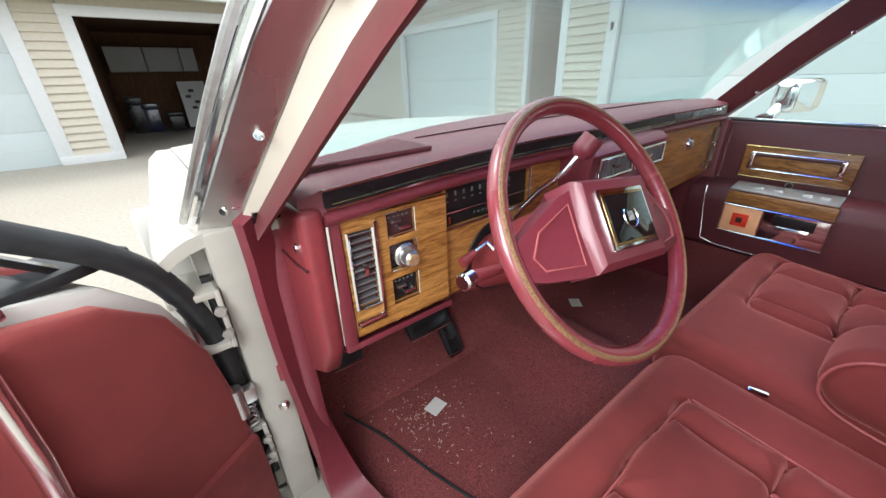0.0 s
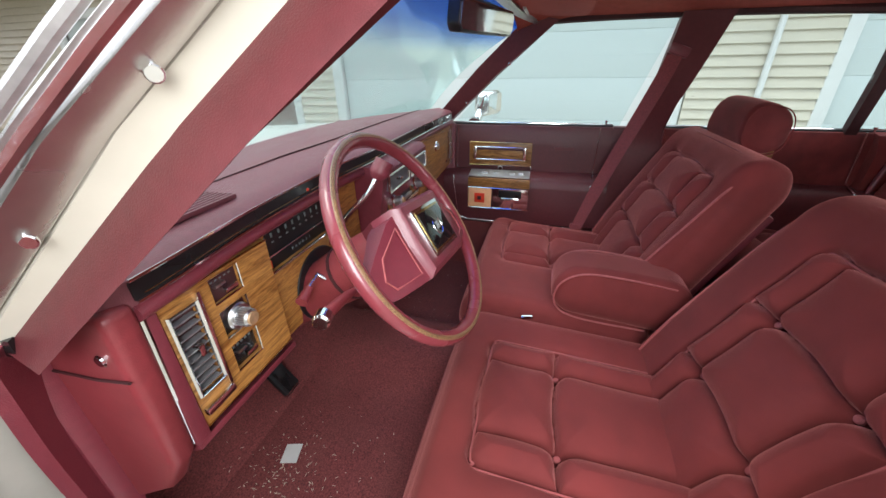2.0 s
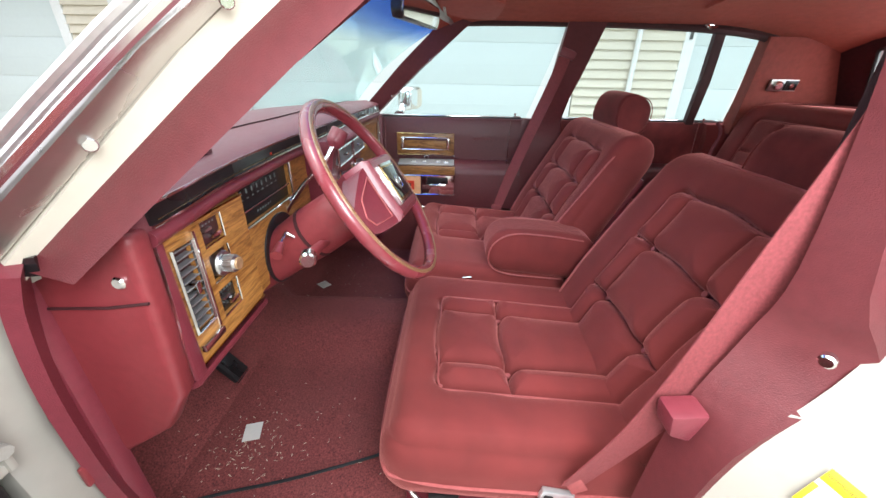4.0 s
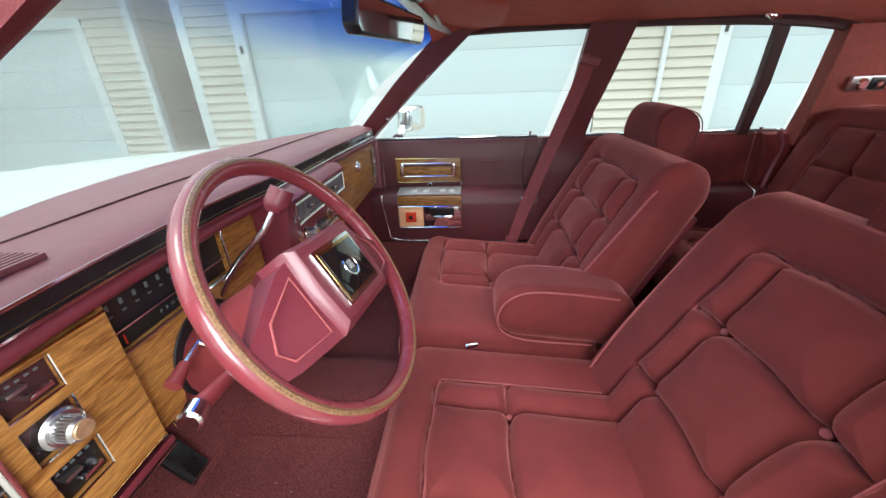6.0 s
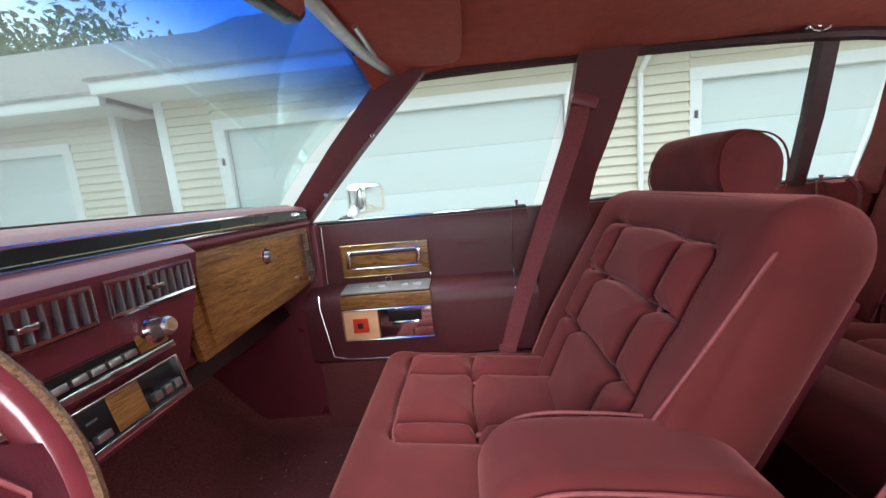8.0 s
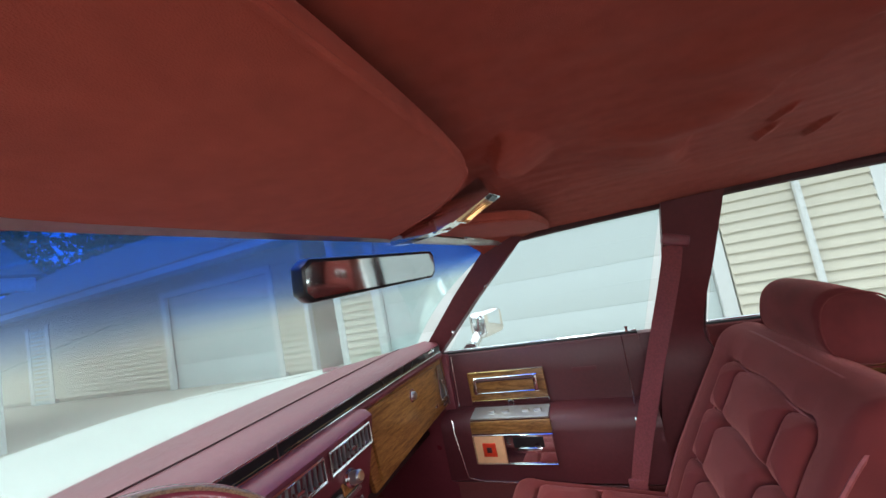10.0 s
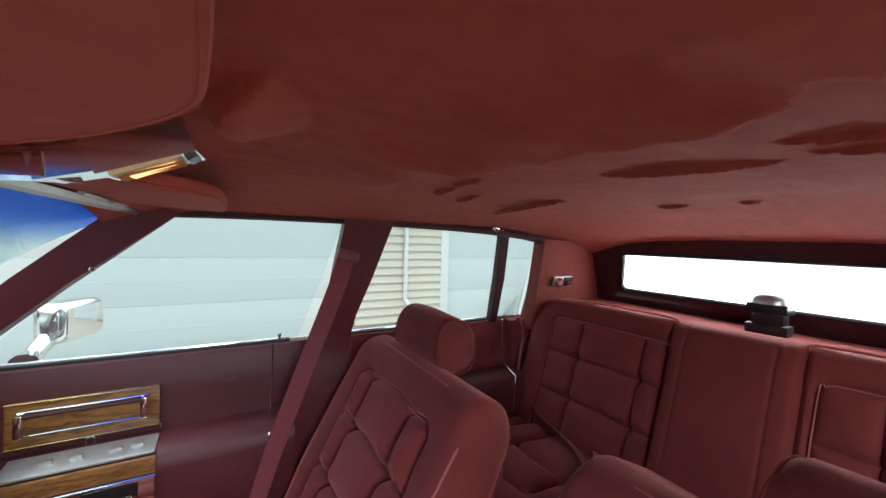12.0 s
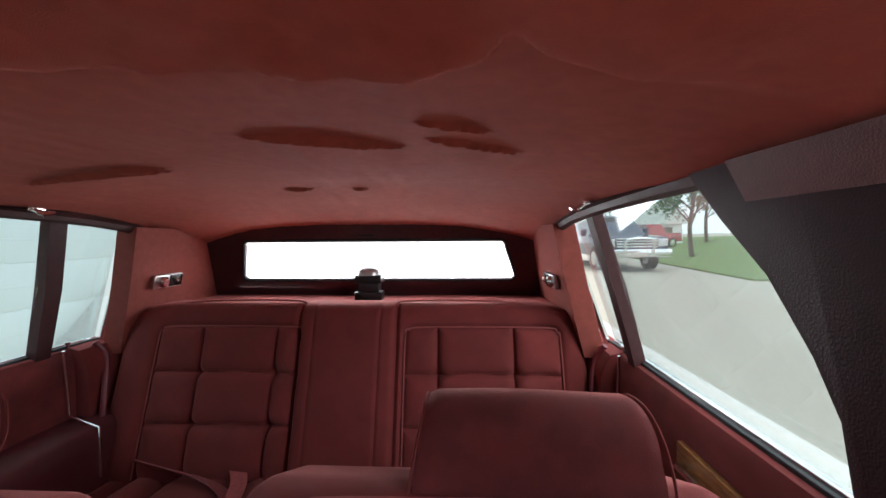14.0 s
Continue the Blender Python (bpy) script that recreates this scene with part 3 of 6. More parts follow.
def tree(x, y, h, seed, crown=1.0, trunk=0.16):
    rnd = random.Random(seed)
    th = tagged(new("tree"), "leafy green tree with a ragged crown", "tree", "trees round the place")
    part("trunk", tube([(x, y, 0), (x + 0.1, y, h * 0.3), (x - 0.05, y + 0.1, h * 0.62), (x, y, h * 0.85)], [trunk, trunk * 0.8, trunk * 0.5, trunk * 0.2], 8, k=3), BARK, th)
    V, Fc = [], []
    for k in range(9):
        a, s = k * 2.4, h * (0.2 + 0.18 * rnd.random()) * crown
        e = Vector((x + math.cos(a) * s, y + math.sin(a) * s, h * (0.5 + 0.45 * rnd.random())))
        b = Vector((x, y, h * (0.3 + 0.35 * rnd.random())))
        part("limb", tube([b, b.lerp(e, 0.5) + Vector((0, 0, 0.15)), e], [trunk * 0.35, trunk * 0.22, trunk * 0.08], 6, k=3), BARK, th)
        for j in range(330):
            g = Vector([rnd.gauss(0, 1) for _ in range(3)])
            g = g.normalized() * (rnd.random() ** 0.45) * h * 0.17 * crown
            c = e + g * (0.7 + 0.5 * rnd.random())
            d1 = Vector([rnd.gauss(0, 1) for _ in range(3)]).normalized() * h * 0.018
            d2 = Vector([rnd.gauss(0, 1) for _ in range(3)]).normalized() * h * 0.011
            n = len(V)
            V += [c - d1, c + d2, c + d1, c - d2]
            Fc.append((n, n + 1, n + 2, n + 3))
    link("crown", V, Fc, LEAF, th, smooth=False)


for i, (x, y, h) in enumerate(((13, 13.5, 8.4), (12, 18, 9.6), (10, 23, 10.4), (15, 9, 7.2), (7, 27, 9.5), (3, 30, 9.0), (14, 24, 10.0), (18, 16, 9))):
    tree(x, y, h, i)
for i, (x, y, h, t) in enumerate(((-11.6, -18.5, 5.0, 0.12), (-16, -42, 9, 0.2), (-22, -46, 10, 0.2), (-29, -44, 9, 0.2), (-35, -47, 10, 0.2), (-9, -44, 9, 0.2), (-42, -44, 10, 0.2), (-40, -30, 9, 0.2))):
    tree(x, y, h, 30 + i, 1.1, t)


def wheel(th, x, y, r, face):
    w = part("wheel", loft([[(x + f, y + a * math.cos(t), r + a * math.sin(t)) for t in np.linspace(0, 2 * math.pi, 25)[:-1]] for f, a in ((-0.13, r * 0.8), (-0.13, r), (0.13, r), (0.13, r * 0.8))]), TYRE, th)
    part("rim", loft([[(x + f, y + a * math.cos(t), r + a * math.sin(t)) for t in np.linspace(0, 2 * math.pi, 25)[:-1]] for f, a in ((-0.14, r * 0.62), (0.14, r * 0.62))]), CHROME, w)


def pickup(label, x, y, turn, paint, s=1.0):
    """A crew-cab pickup; its nose points along +y before it is turned."""
    th = tagged(new("pickup_truck"), label, "truck", "parked trucks")
    W = 0.98
    part("body", prism([(2.75, 0.45), (2.8, 0.95), (2.7, 1.12), (1.25, 1.2), (-2.9, 1.2), (-2.95, 0.5)], "x", -W, W, 0.06), paint, th)
    cab = loft([[(sx * w, yy, zz) for sx, w, yy in ((-1, a, y0), (1, a, y0), (1, a, y1), (-1, a, y1))] for zz, a, y0, y1 in ((1.18, 0.95, -1.2, 1.3), (1.55, 0.88, -1.15, 0.85), (1.88, 0.76, -1.0, 0.4), (1.93, 0.7, -0.9, 0.25))])
    part("cab", cab, paint, th)
    ws = loft([[(-0.82, 1.17, 1.27), (0.82, 1.17, 1.27), (0.8, 1.12, 1.25), (-0.8, 1.12, 1.25)], [(-0.68, 0.47, 1.85), (0.68, 0.47, 1.85), (0.66, 0.42, 1.83), (-0.66, 0.42, 1.83)]])
    part("windshield", ws, BLACK, th)
    part("grille", span(-0.62, 0.62, 2.74, 2.83, 0.78, 1.08, 0.03), BLACK, th)
    for i in range(4):
        part("grille_bar", span(-0.62, 0.62, 2.80, 2.86, 0.79 + i * 0.085, 0.83 + i * 0.085, 0.01), CHROME, th)
    for sx in (-1, 1):
        part("headlight", span(sx * 0.66, sx * 0.95, 2.68, 2.82, 0.82, 1.06, 0.03), SILVERP, th)
        part("door_mirror", B((sx * 1.1, 0.95, 1.3), (0.2, 0.1, 0.26), 0.03), paint, th)
        for yy in (1.75, -1.9):
            wheel(th, sx * 0.86, yy, 0.4, sx)
    part("bumper", span(-1.0, 1.0, 2.72, 2.98, 0.48, 0.74, 0.04), CHROME, th)
    part("bull_bar", tube([(-0.42, 2.98, 0.6), (-0.42, 3.08, 0.95), (-0.3, 3.1, 1.06), (0.3, 3.1, 1.06), (0.42, 3.08, 0.95), (0.42, 2.98, 0.6)], 0.04, 10, k=4), CHROME, th)
    th.matrix_world = pose(x, y, 0, 0, 0, turn) @ Matrix.Scale(s, 4)
    return th


pickup("dark blue pickup truck with chrome bull bar on the drive", -6.05, -14.9, -2, TRUCKPAINT)
pickup("red pickup truck parked far off by the lawn", -15.5, -31, -70, REDPAINT)
hs = tagged(new("white_house"), "white pointed house far across the lawn", "house")
part("wall", span(-24.5, -19.5, -46, -41, 0, 2.2, 0.02), TRIMW, hs)
part("roof", prism([(-25, 2.15), (-22, 6.4), (-19, 2.15)], "y", -46.3, -40.7), TRIMW, hs)
part("door", span(-23.4, -20.6, -41.0, -40.9, 0, 1.8, 0.02), mat("green_door", (0.05, 0.08, 0.05), 0.6), hs)

# ---- the car's shell ----
body = thing("sedan", "cream white four-door sedan body with chrome trim", "car")
part("hood", slab(lambda u, v: (u, v, 0.965 - 0.105 * ((v - 0.62) / 1.5) - 0.02 * (u / 0.8) ** 4 + 0.012 * math.exp(-(u / 0.1) ** 2)), (-0.80, 0.80), (0.70, 2.15), 16, 12, (0, 0, -0.03)), WHITE, body)
for s in (-1, 1):
    part("fender", loft([[(s * a, y, z - dz) for a, z in ((0.805, 0.945), (0.86, 0.945), (0.90, 0.91), (0.925, 0.82), (0.925, 0.30), (0.81, 0.30))] for y, dz in ((0.60, 0.0), (1.0, 0.025), (1.6, 0.065), (2.05, 0.10), (2.18, 0.14))]), WHITE, body)
part("grille_panel", span(-0.88, 0.88, 2.15, 2.25, 0.35, 0.80, 0.03), CHROME, body)
part("cowl", slab(lambda u, v: (u, v - 0.20 * (abs(u) / 0.76) ** 2.4, 0.955 + (0.70 - v) * 0.1), (-0.78, 0.78), (0.56, 0.76), 20, 4, (0, 0, -0.02)), BLACK, body, "black wiper cowl below the windshield")
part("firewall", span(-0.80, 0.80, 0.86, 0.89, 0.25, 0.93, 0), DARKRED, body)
part("underbody", span(-0.86, 0.86, -2.6, 2.1, 0.19, 0.23, 0), BLACK, body)
part("roof_panel", slab(lambda u, v: (u, v, 1.425 - 0.06 * (abs(u) / 0.66) ** 3 - 0.045 * max(0, (v + 0.15) / 0.2) ** 2 - 0.12 * max(0, (-1.2 - v) / 0.5) ** 2), (-0.66, 0.66), (0.05, -1.72), 16, 24, (0, 0, 0.02)), WHITE, body)
part("rear_deck", span(-0.85, 0.85, -2.7, -1.80, 0.3, 0.98, 0.03), WHITE, body)


for x in (-0.78, 0.78):
    for y in (1.45, -1.75):
        wheel(body, x, y, 0.33, x)


def fair(rings, k=4):
    """Rings filled in along a smooth line from one to the next."""
    cols = [smooth_path([r[i] for r in rings], k) for i in range(len(rings[0]))]
    return [[c[j] for c in cols] for j in range(len(cols[0]))]


def mx(s, pts):
    return [(s * x, y, z) for x, y, z in pts]


for s in (-1, 1):
    # windshield post: red inner trim, painted post and bright outer reveal
    part("pillar_trim", loft([mx(s, p) for p in (
        [(0.742 - min(0, s) * 0.034, 0.306, 0.955), (0.740 - min(0, s) * 0.018, 0.380, 0.965), (0.777, 0.378, 0.955), (0.782 - min(0, s) * 0.006, 0.310, 0.945)],
        [(0.660 - min(0, s) * 0.038, 0.090, 1.148), (0.662 - min(0, s) * 0.018, 0.175, 1.165), (0.703, 0.156, 1.150), (0.702 - min(0, s) * 0.008, 0.094, 1.140)],
        [(0.580 - min(0, s) * 0.036, -0.122, 1.315), (0.585 - min(0, s) * 0.010, -0.025, 1.338), (0.634 + min(0, s) * 0.021, -0.040, 1.330), (0.628 - min(0, s) * 0.0, -0.115, 1.318)])]), POSTVINYL, body, "dark red windshield post trim")
    if s < 0:
        part("windshield_post", loft([mx(s, p) for p in (
            [(0.776, 0.373, 0.940), (0.797, 0.392, 0.940), (0.785, 0.425, 0.965), (0.760, 0.405, 0.965)],
            [(0.702, 0.157, 1.150), (0.726, 0.186, 1.150), (0.710, 0.222, 1.170), (0.685, 0.192, 1.168)],
            [(0.611, -0.040, 1.332), (0.631, -0.004, 1.332), (0.625, 0.025, 1.350), (0.595, 0.000, 1.350)])]), POSTPAINT, body, "cream painted windshield post")
        part("post_reveal", loft([mx(s, p) for p in (
            [(0.798, 0.394, 0.945), (0.842, 0.408, 0.945), (0.836, 0.428, 0.968), (0.790, 0.422, 0.965)],
            [(0.727, 0.187, 1.150), (0.771, 0.186, 1.150), (0.760, 0.210, 1.170), (0.715, 0.216, 1.168)],
            [(0.632, -0.002, 1.332), (0.680, -0.028, 1.332), (0.668, -0.002, 1.352), (0.627, 0.020, 1.348)])]), REVEAL, body, "bright metal reveal with screws on the post")
        part("reveal_edge", tube(mx(s, [(0.845, 0.414, 0.955), (0.774, 0.190, 1.157), (0.684, -0.022, 1.340)]), 0.006, 8, k=4), CHROME, body)
        part("reveal_seal", tube(mx(s, [(0.855, 0.426, 0.955), (0.784, 0.203, 1.160), (0.693, -0.010, 1.345)]), 0.005, 8, k=4), STEEL, body)
        for f in (0.07, 0.33, 0.62, 0.9):
            c = Vector((s * 0.820, 0.396, 0.948)).lerp(Vector((s * 0.660, -0.018, 1.333)), f)
            part("screw", disc(c, (s * 0.75, -0.62, -0.1), 0.0062, 0.003, 14, 0.001), CHROME, body)
    for f in (0.2, 0.62) if s > 0 else ():
        c = Vector((s * 0.740, 0.305, 0.965)).lerp(Vector((s * 0.585, -0.115, 1.315)), f)
        part("screw", disc(c, (-s, -0.3, 0.2), 0.006, 0.006, 10, 0.002), CHROME, body)
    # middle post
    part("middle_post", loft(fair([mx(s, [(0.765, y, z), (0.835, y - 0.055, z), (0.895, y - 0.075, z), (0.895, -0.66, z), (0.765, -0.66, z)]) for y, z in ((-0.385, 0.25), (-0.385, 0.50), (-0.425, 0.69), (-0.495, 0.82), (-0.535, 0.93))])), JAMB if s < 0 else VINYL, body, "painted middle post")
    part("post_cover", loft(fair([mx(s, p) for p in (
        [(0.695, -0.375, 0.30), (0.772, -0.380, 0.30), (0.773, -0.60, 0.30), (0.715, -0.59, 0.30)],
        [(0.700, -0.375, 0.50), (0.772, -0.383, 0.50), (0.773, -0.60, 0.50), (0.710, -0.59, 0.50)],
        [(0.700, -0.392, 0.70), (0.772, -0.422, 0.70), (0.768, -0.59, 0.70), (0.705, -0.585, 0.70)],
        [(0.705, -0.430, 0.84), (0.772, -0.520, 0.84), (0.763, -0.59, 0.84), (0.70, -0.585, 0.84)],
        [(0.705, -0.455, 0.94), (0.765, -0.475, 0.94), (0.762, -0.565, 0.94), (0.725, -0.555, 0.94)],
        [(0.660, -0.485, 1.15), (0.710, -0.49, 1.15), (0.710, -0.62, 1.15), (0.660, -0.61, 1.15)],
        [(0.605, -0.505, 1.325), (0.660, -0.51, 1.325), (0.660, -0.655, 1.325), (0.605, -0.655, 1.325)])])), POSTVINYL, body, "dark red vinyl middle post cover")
    part("post_core", loft([mx(s, [(0.71, -0.53, z) if z > 1 else (0.764, -0.51, z), (0.745, -0.54, z) if z > 1 else (0.80, -0.52, z), (0.745, -0.61, z) if z > 1 else (0.80, -0.57, z), (0.71, -0.61, z) if z > 1 else (0.764, -0.57, z)]) for z in (0.93, 1.15)] + [mx(s, [(0.655, -0.51, 1.32), (0.69, -0.515, 1.32), (0.69, -0.645, 1.32), (0.655, -0.645, 1.32)])]), DARKRED, body)
    # side rail over the windows, belt rail and lower side
    part("roof_rail", tube(mx(s, [(0.635, 0.0, 1.318), (0.64, -0.3, 1.325), (0.64, -0.8, 1.322), (0.63, -1.2, 1.300), (0.625, -1.45, 1.25)]), 0.016, 8, k=4), DARKRED, body)
    part("side_skin", span(s * 0.82, s * 0.90, -2.6, -0.66 if s < 0 else 0.6, 0.26, 0.925, 0.02), WHITE, body)
    part("drip_rail", tube(mx(s, [(0.715, 0.0, 1.345), (0.705, -0.5, 1.352), (0.70, -1.0, 1.345), (0.69, -1.5, 1.28)]), 0.012, 8, k=4), CHROME, body)
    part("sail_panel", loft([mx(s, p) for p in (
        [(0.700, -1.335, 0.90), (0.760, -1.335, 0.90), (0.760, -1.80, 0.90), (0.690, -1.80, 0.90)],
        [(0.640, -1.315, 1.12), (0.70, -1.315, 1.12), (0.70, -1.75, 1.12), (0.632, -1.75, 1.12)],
        [(0.600, -1.300, 1.285), (0.66, -1.300, 1.285), (0.66, -1.66, 1.285), (0.590, -1.66, 1.285)])]), SAIL_SHADED, body, "cloth-covered rear side panel")
    part("quarter_post", loft([mx(s, p) for p in (
        [(0.772, -1.165, 0.90), (0.80, -1.165, 0.90), (0.80, -1.200, 0.90), (0.772, -1.200, 0.90)],
        [(0.705, -1.145, 1.12), (0.735, -1.145, 1.12), (0.735, -1.185, 1.12), (0.705, -1.185, 1.12)],
        [(0.635, -1.105, 1.30), (0.66, -1.105, 1.30), (0.66, -1.145, 1.30), (0.635, -1.145, 1.30)])]), DARKRED, body, "dark quarter window divider")
    part("window_edge", tube(mx(s, [(0.770, -1.345, 0.935), (0.70, -1.33, 1.12), (0.64, -1.31, 1.275)]), 0.009, 8, k=4), CHROME, body, "bright window edge")

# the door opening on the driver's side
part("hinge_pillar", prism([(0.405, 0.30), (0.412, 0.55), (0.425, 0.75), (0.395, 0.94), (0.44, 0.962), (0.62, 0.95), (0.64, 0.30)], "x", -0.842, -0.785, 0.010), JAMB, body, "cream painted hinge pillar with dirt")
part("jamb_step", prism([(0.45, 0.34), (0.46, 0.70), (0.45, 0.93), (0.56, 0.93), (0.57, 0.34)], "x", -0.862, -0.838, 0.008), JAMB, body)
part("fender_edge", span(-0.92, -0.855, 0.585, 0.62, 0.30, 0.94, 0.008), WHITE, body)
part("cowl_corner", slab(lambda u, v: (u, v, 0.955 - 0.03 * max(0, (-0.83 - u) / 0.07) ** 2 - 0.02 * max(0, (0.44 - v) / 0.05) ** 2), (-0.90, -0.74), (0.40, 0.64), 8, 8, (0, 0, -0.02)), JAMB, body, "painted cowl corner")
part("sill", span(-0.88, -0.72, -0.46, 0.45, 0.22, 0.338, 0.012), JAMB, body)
sp = part("sill_plate", span(-0.85, -0.755, -0.36, 0.30, 0.338, 0.348, 0.003), STEEL, body, "ribbed bright metal sill plate")
for i in range(7):
    part("rib", span(-0.845 + i * 0.013, -0.839 + i * 0.013, -0.36, 0.30, 0.346, 0.3515, 0.001), STEEL, sp)
part("opening_trim", ribbon([(-0.782, 0.368, 0.965), (-0.776, 0.398, 0.90), (-0.775, 0.415, 0.80), (-0.772, 0.420, 0.68), (-0.765, 0.420, 0.58), (-0.755, 0.405, 0.45), (-0.745, 0.36, 0.35), (-0.735, 0.28, 0.325)], [0.045, 0.05, 0.05, 0.05, 0.05, 0.055, 0.07, 0.09], 0.016, [(0.6, 0.5, 0), (0.6, 0.5, 0), (0.6, 0.5, 0.1), (0.9, 0.1, 0.3)]), VINYL, body, "red plastic trim along the door opening")
part("trim_tab", B((-0.79, 0.412, 0.655), (0.02, 0.006, 0.035), 0.003), VINYL_LIGHT, body)
part("kick_panel", span(-0.765, -0.735, 0.41, 0.88, 0.25, 0.95, 0.01), VINYL, body)
part("kick_panel", span(0.735, 0.765, 0.28, 0.88, 0.25, 0.95, 0.01), VINYL, body)
# black sheet added behind the hinges to give the gap its shade
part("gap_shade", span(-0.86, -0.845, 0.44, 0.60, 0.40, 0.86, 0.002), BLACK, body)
for z in (0.80, 0.52):
    hg = part("hinge", span(-0.905, -0.842, 0.405, 0.50, z - 0.052, z - 0.040, 0.003), JAMB, body, "painted steel door hinge")
    part("hinge_leaf", span(-0.905, -0.842, 0.405, 0.50, z + 0.040, z + 0.052, 0.003), JAMB, hg)
    part("hinge_leaf", span(-0.850, -0.842, 0.402, 0.48, z - 0.052, z + 0.052, 0.003), JAMB, hg)
    part("hinge_pin", tube([(-0.888, 0.425, z - 0.065), (-0.888, 0.425, z + 0.065)], 0.008, 8), STEEL, hg)
    for k in (-0.02, 0.02):
        part("bolt", disc((-0.848, 0.402, z + k), (-0.3, -1, 0), 0.008, 0.008, 8), STEEL, hg)
ck = part("door_check", span(-0.885, -0.84, 0.40, 0.42, 0.63, 0.66, 0.005), STEEL, body, "steel door check arm")
part("check_roller", tube([(-0.87, 0.40, 0.615), (-0.87, 0.40, 0.675)], 0.012, 12), STEEL, ck)
part("check_spring", tube([(-0.858 + 0.010 * math.cos(a * 1.3), 0.410 + 0.010 * math.sin(a * 1.3), 0.565 + 0.0022 * a) for a in range(28)], 0.002, 6), STEEL, ck)
for y, z, x in ((0.398, 0.925, -0.79), (0.402, 0.60, -0.805)):
    part("screw", disc((x, y - 0.006, z), (-0.5, -0.8, 0), 0.009, 0.010, 12, 0.002), CHROME, body)

# glass
W_TOP = lambda u: (0.62 * u, 0.03 - 0.075 * abs(u) ** 2.2, 1.325 + 0.010 * (1 - u * u))
W_BOT = lambda u: (0.765 * u, 0.64 - 0.22 * abs(u) ** 2.4, 0.975)
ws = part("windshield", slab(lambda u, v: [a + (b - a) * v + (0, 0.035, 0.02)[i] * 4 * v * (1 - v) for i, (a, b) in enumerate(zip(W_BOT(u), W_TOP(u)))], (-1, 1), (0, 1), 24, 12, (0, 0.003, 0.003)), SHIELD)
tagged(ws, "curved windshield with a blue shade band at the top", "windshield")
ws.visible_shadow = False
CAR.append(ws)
hdr = part("windshield_header", tube([(0.63, -0.05, 1.318), (0.45, 0.0, 1.326), (0.2, 0.025, 1.332), (0, 0.03, 1.334), (-0.2, 0.025, 1.332), (-0.45, 0.0, 1.326), (-0.63, -0.05, 1.318)], 0.014, 8, k=4), STEEL, body, "grey windshield header strip")
for s in (-1, 1):
    panes = (((-1.19, -0.58), (-1.13, -0.65)), ((-1.345, -1.19), (-1.31, -1.14))) if s < 0 else (((-0.40, 0.32), (-0.51, -0.06)), ((-1.175, -0.58), (-1.115, -0.65)), ((-1.345, -1.19), (-1.31, -1.14)))
    for (a, b), (c, d) in panes:
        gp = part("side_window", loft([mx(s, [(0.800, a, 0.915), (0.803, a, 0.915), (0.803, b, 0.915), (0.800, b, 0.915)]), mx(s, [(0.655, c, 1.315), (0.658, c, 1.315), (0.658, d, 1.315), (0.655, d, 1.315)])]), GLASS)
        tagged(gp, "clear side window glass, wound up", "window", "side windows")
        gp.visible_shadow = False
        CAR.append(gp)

# ---- floor and ceiling ----


def floor_z(x, y):
    toe = max(0, y - 0.56) * 1.1
    hump = 0.10 * math.exp(-(x / 0.15) ** 4) * (1 if y < 0.5 else 1)
    side = 0.05 * max(0, (abs(x) - 0.69) / 0.06) ** 2
    return 0.262 + toe + hump * (0.6 + 0.4 * (y > 0)) + side + 0.006 * noise.noise((x * 9, y * 9, 0)) 


fl = part("floor", slab(lambda u, v: (u, v, floor_z(u, v)), (-0.745, 0.745), (0.86, -1.45), 70, 90, (0, 0, -0.03)), CARPET)
tagged(fl, "worn dark red carpet strewn with crumbs", "carpet", kind="structure")
CAR.append(fl)

WRINKLES = [(-0.165, -0.765, 0.108, 0.020, 0.013), (-0.338, -0.688, 0.046, 0.010, 0.008), (-0.366, -0.764, 0.070, 0.012, 0.009), (0.07, -1.20, 0.045, 0.014, 0.010), (-0.09, -1.205, 0.025, 0.012, 0.008),
            (0.34, -0.945, 0.15, 0.024, 0.012), (0.25, -0.915, 0.07, 0.020, 0.012), (-0.06, -0.238, 0.10, 0.045, 0.022), (0.24, -0.62, 0.05, 0.016, 0.010), (0.13, -0.60, 0.05, 0.014, 0.008), (0.30, -0.72, 0.06, 0.016, 0.010)]
CREASE = ([-0.46, -0.391, -0.371, -0.355, -0.317, -0.247, -0.168, -0.082, -0.014, 0.12, 0.28, 0.50], [-0.52, -0.491, -0.469, -0.499, -0.511, -0.511, -0.501, -0.497, -0.461, -0.454, -0.49, -0.57])


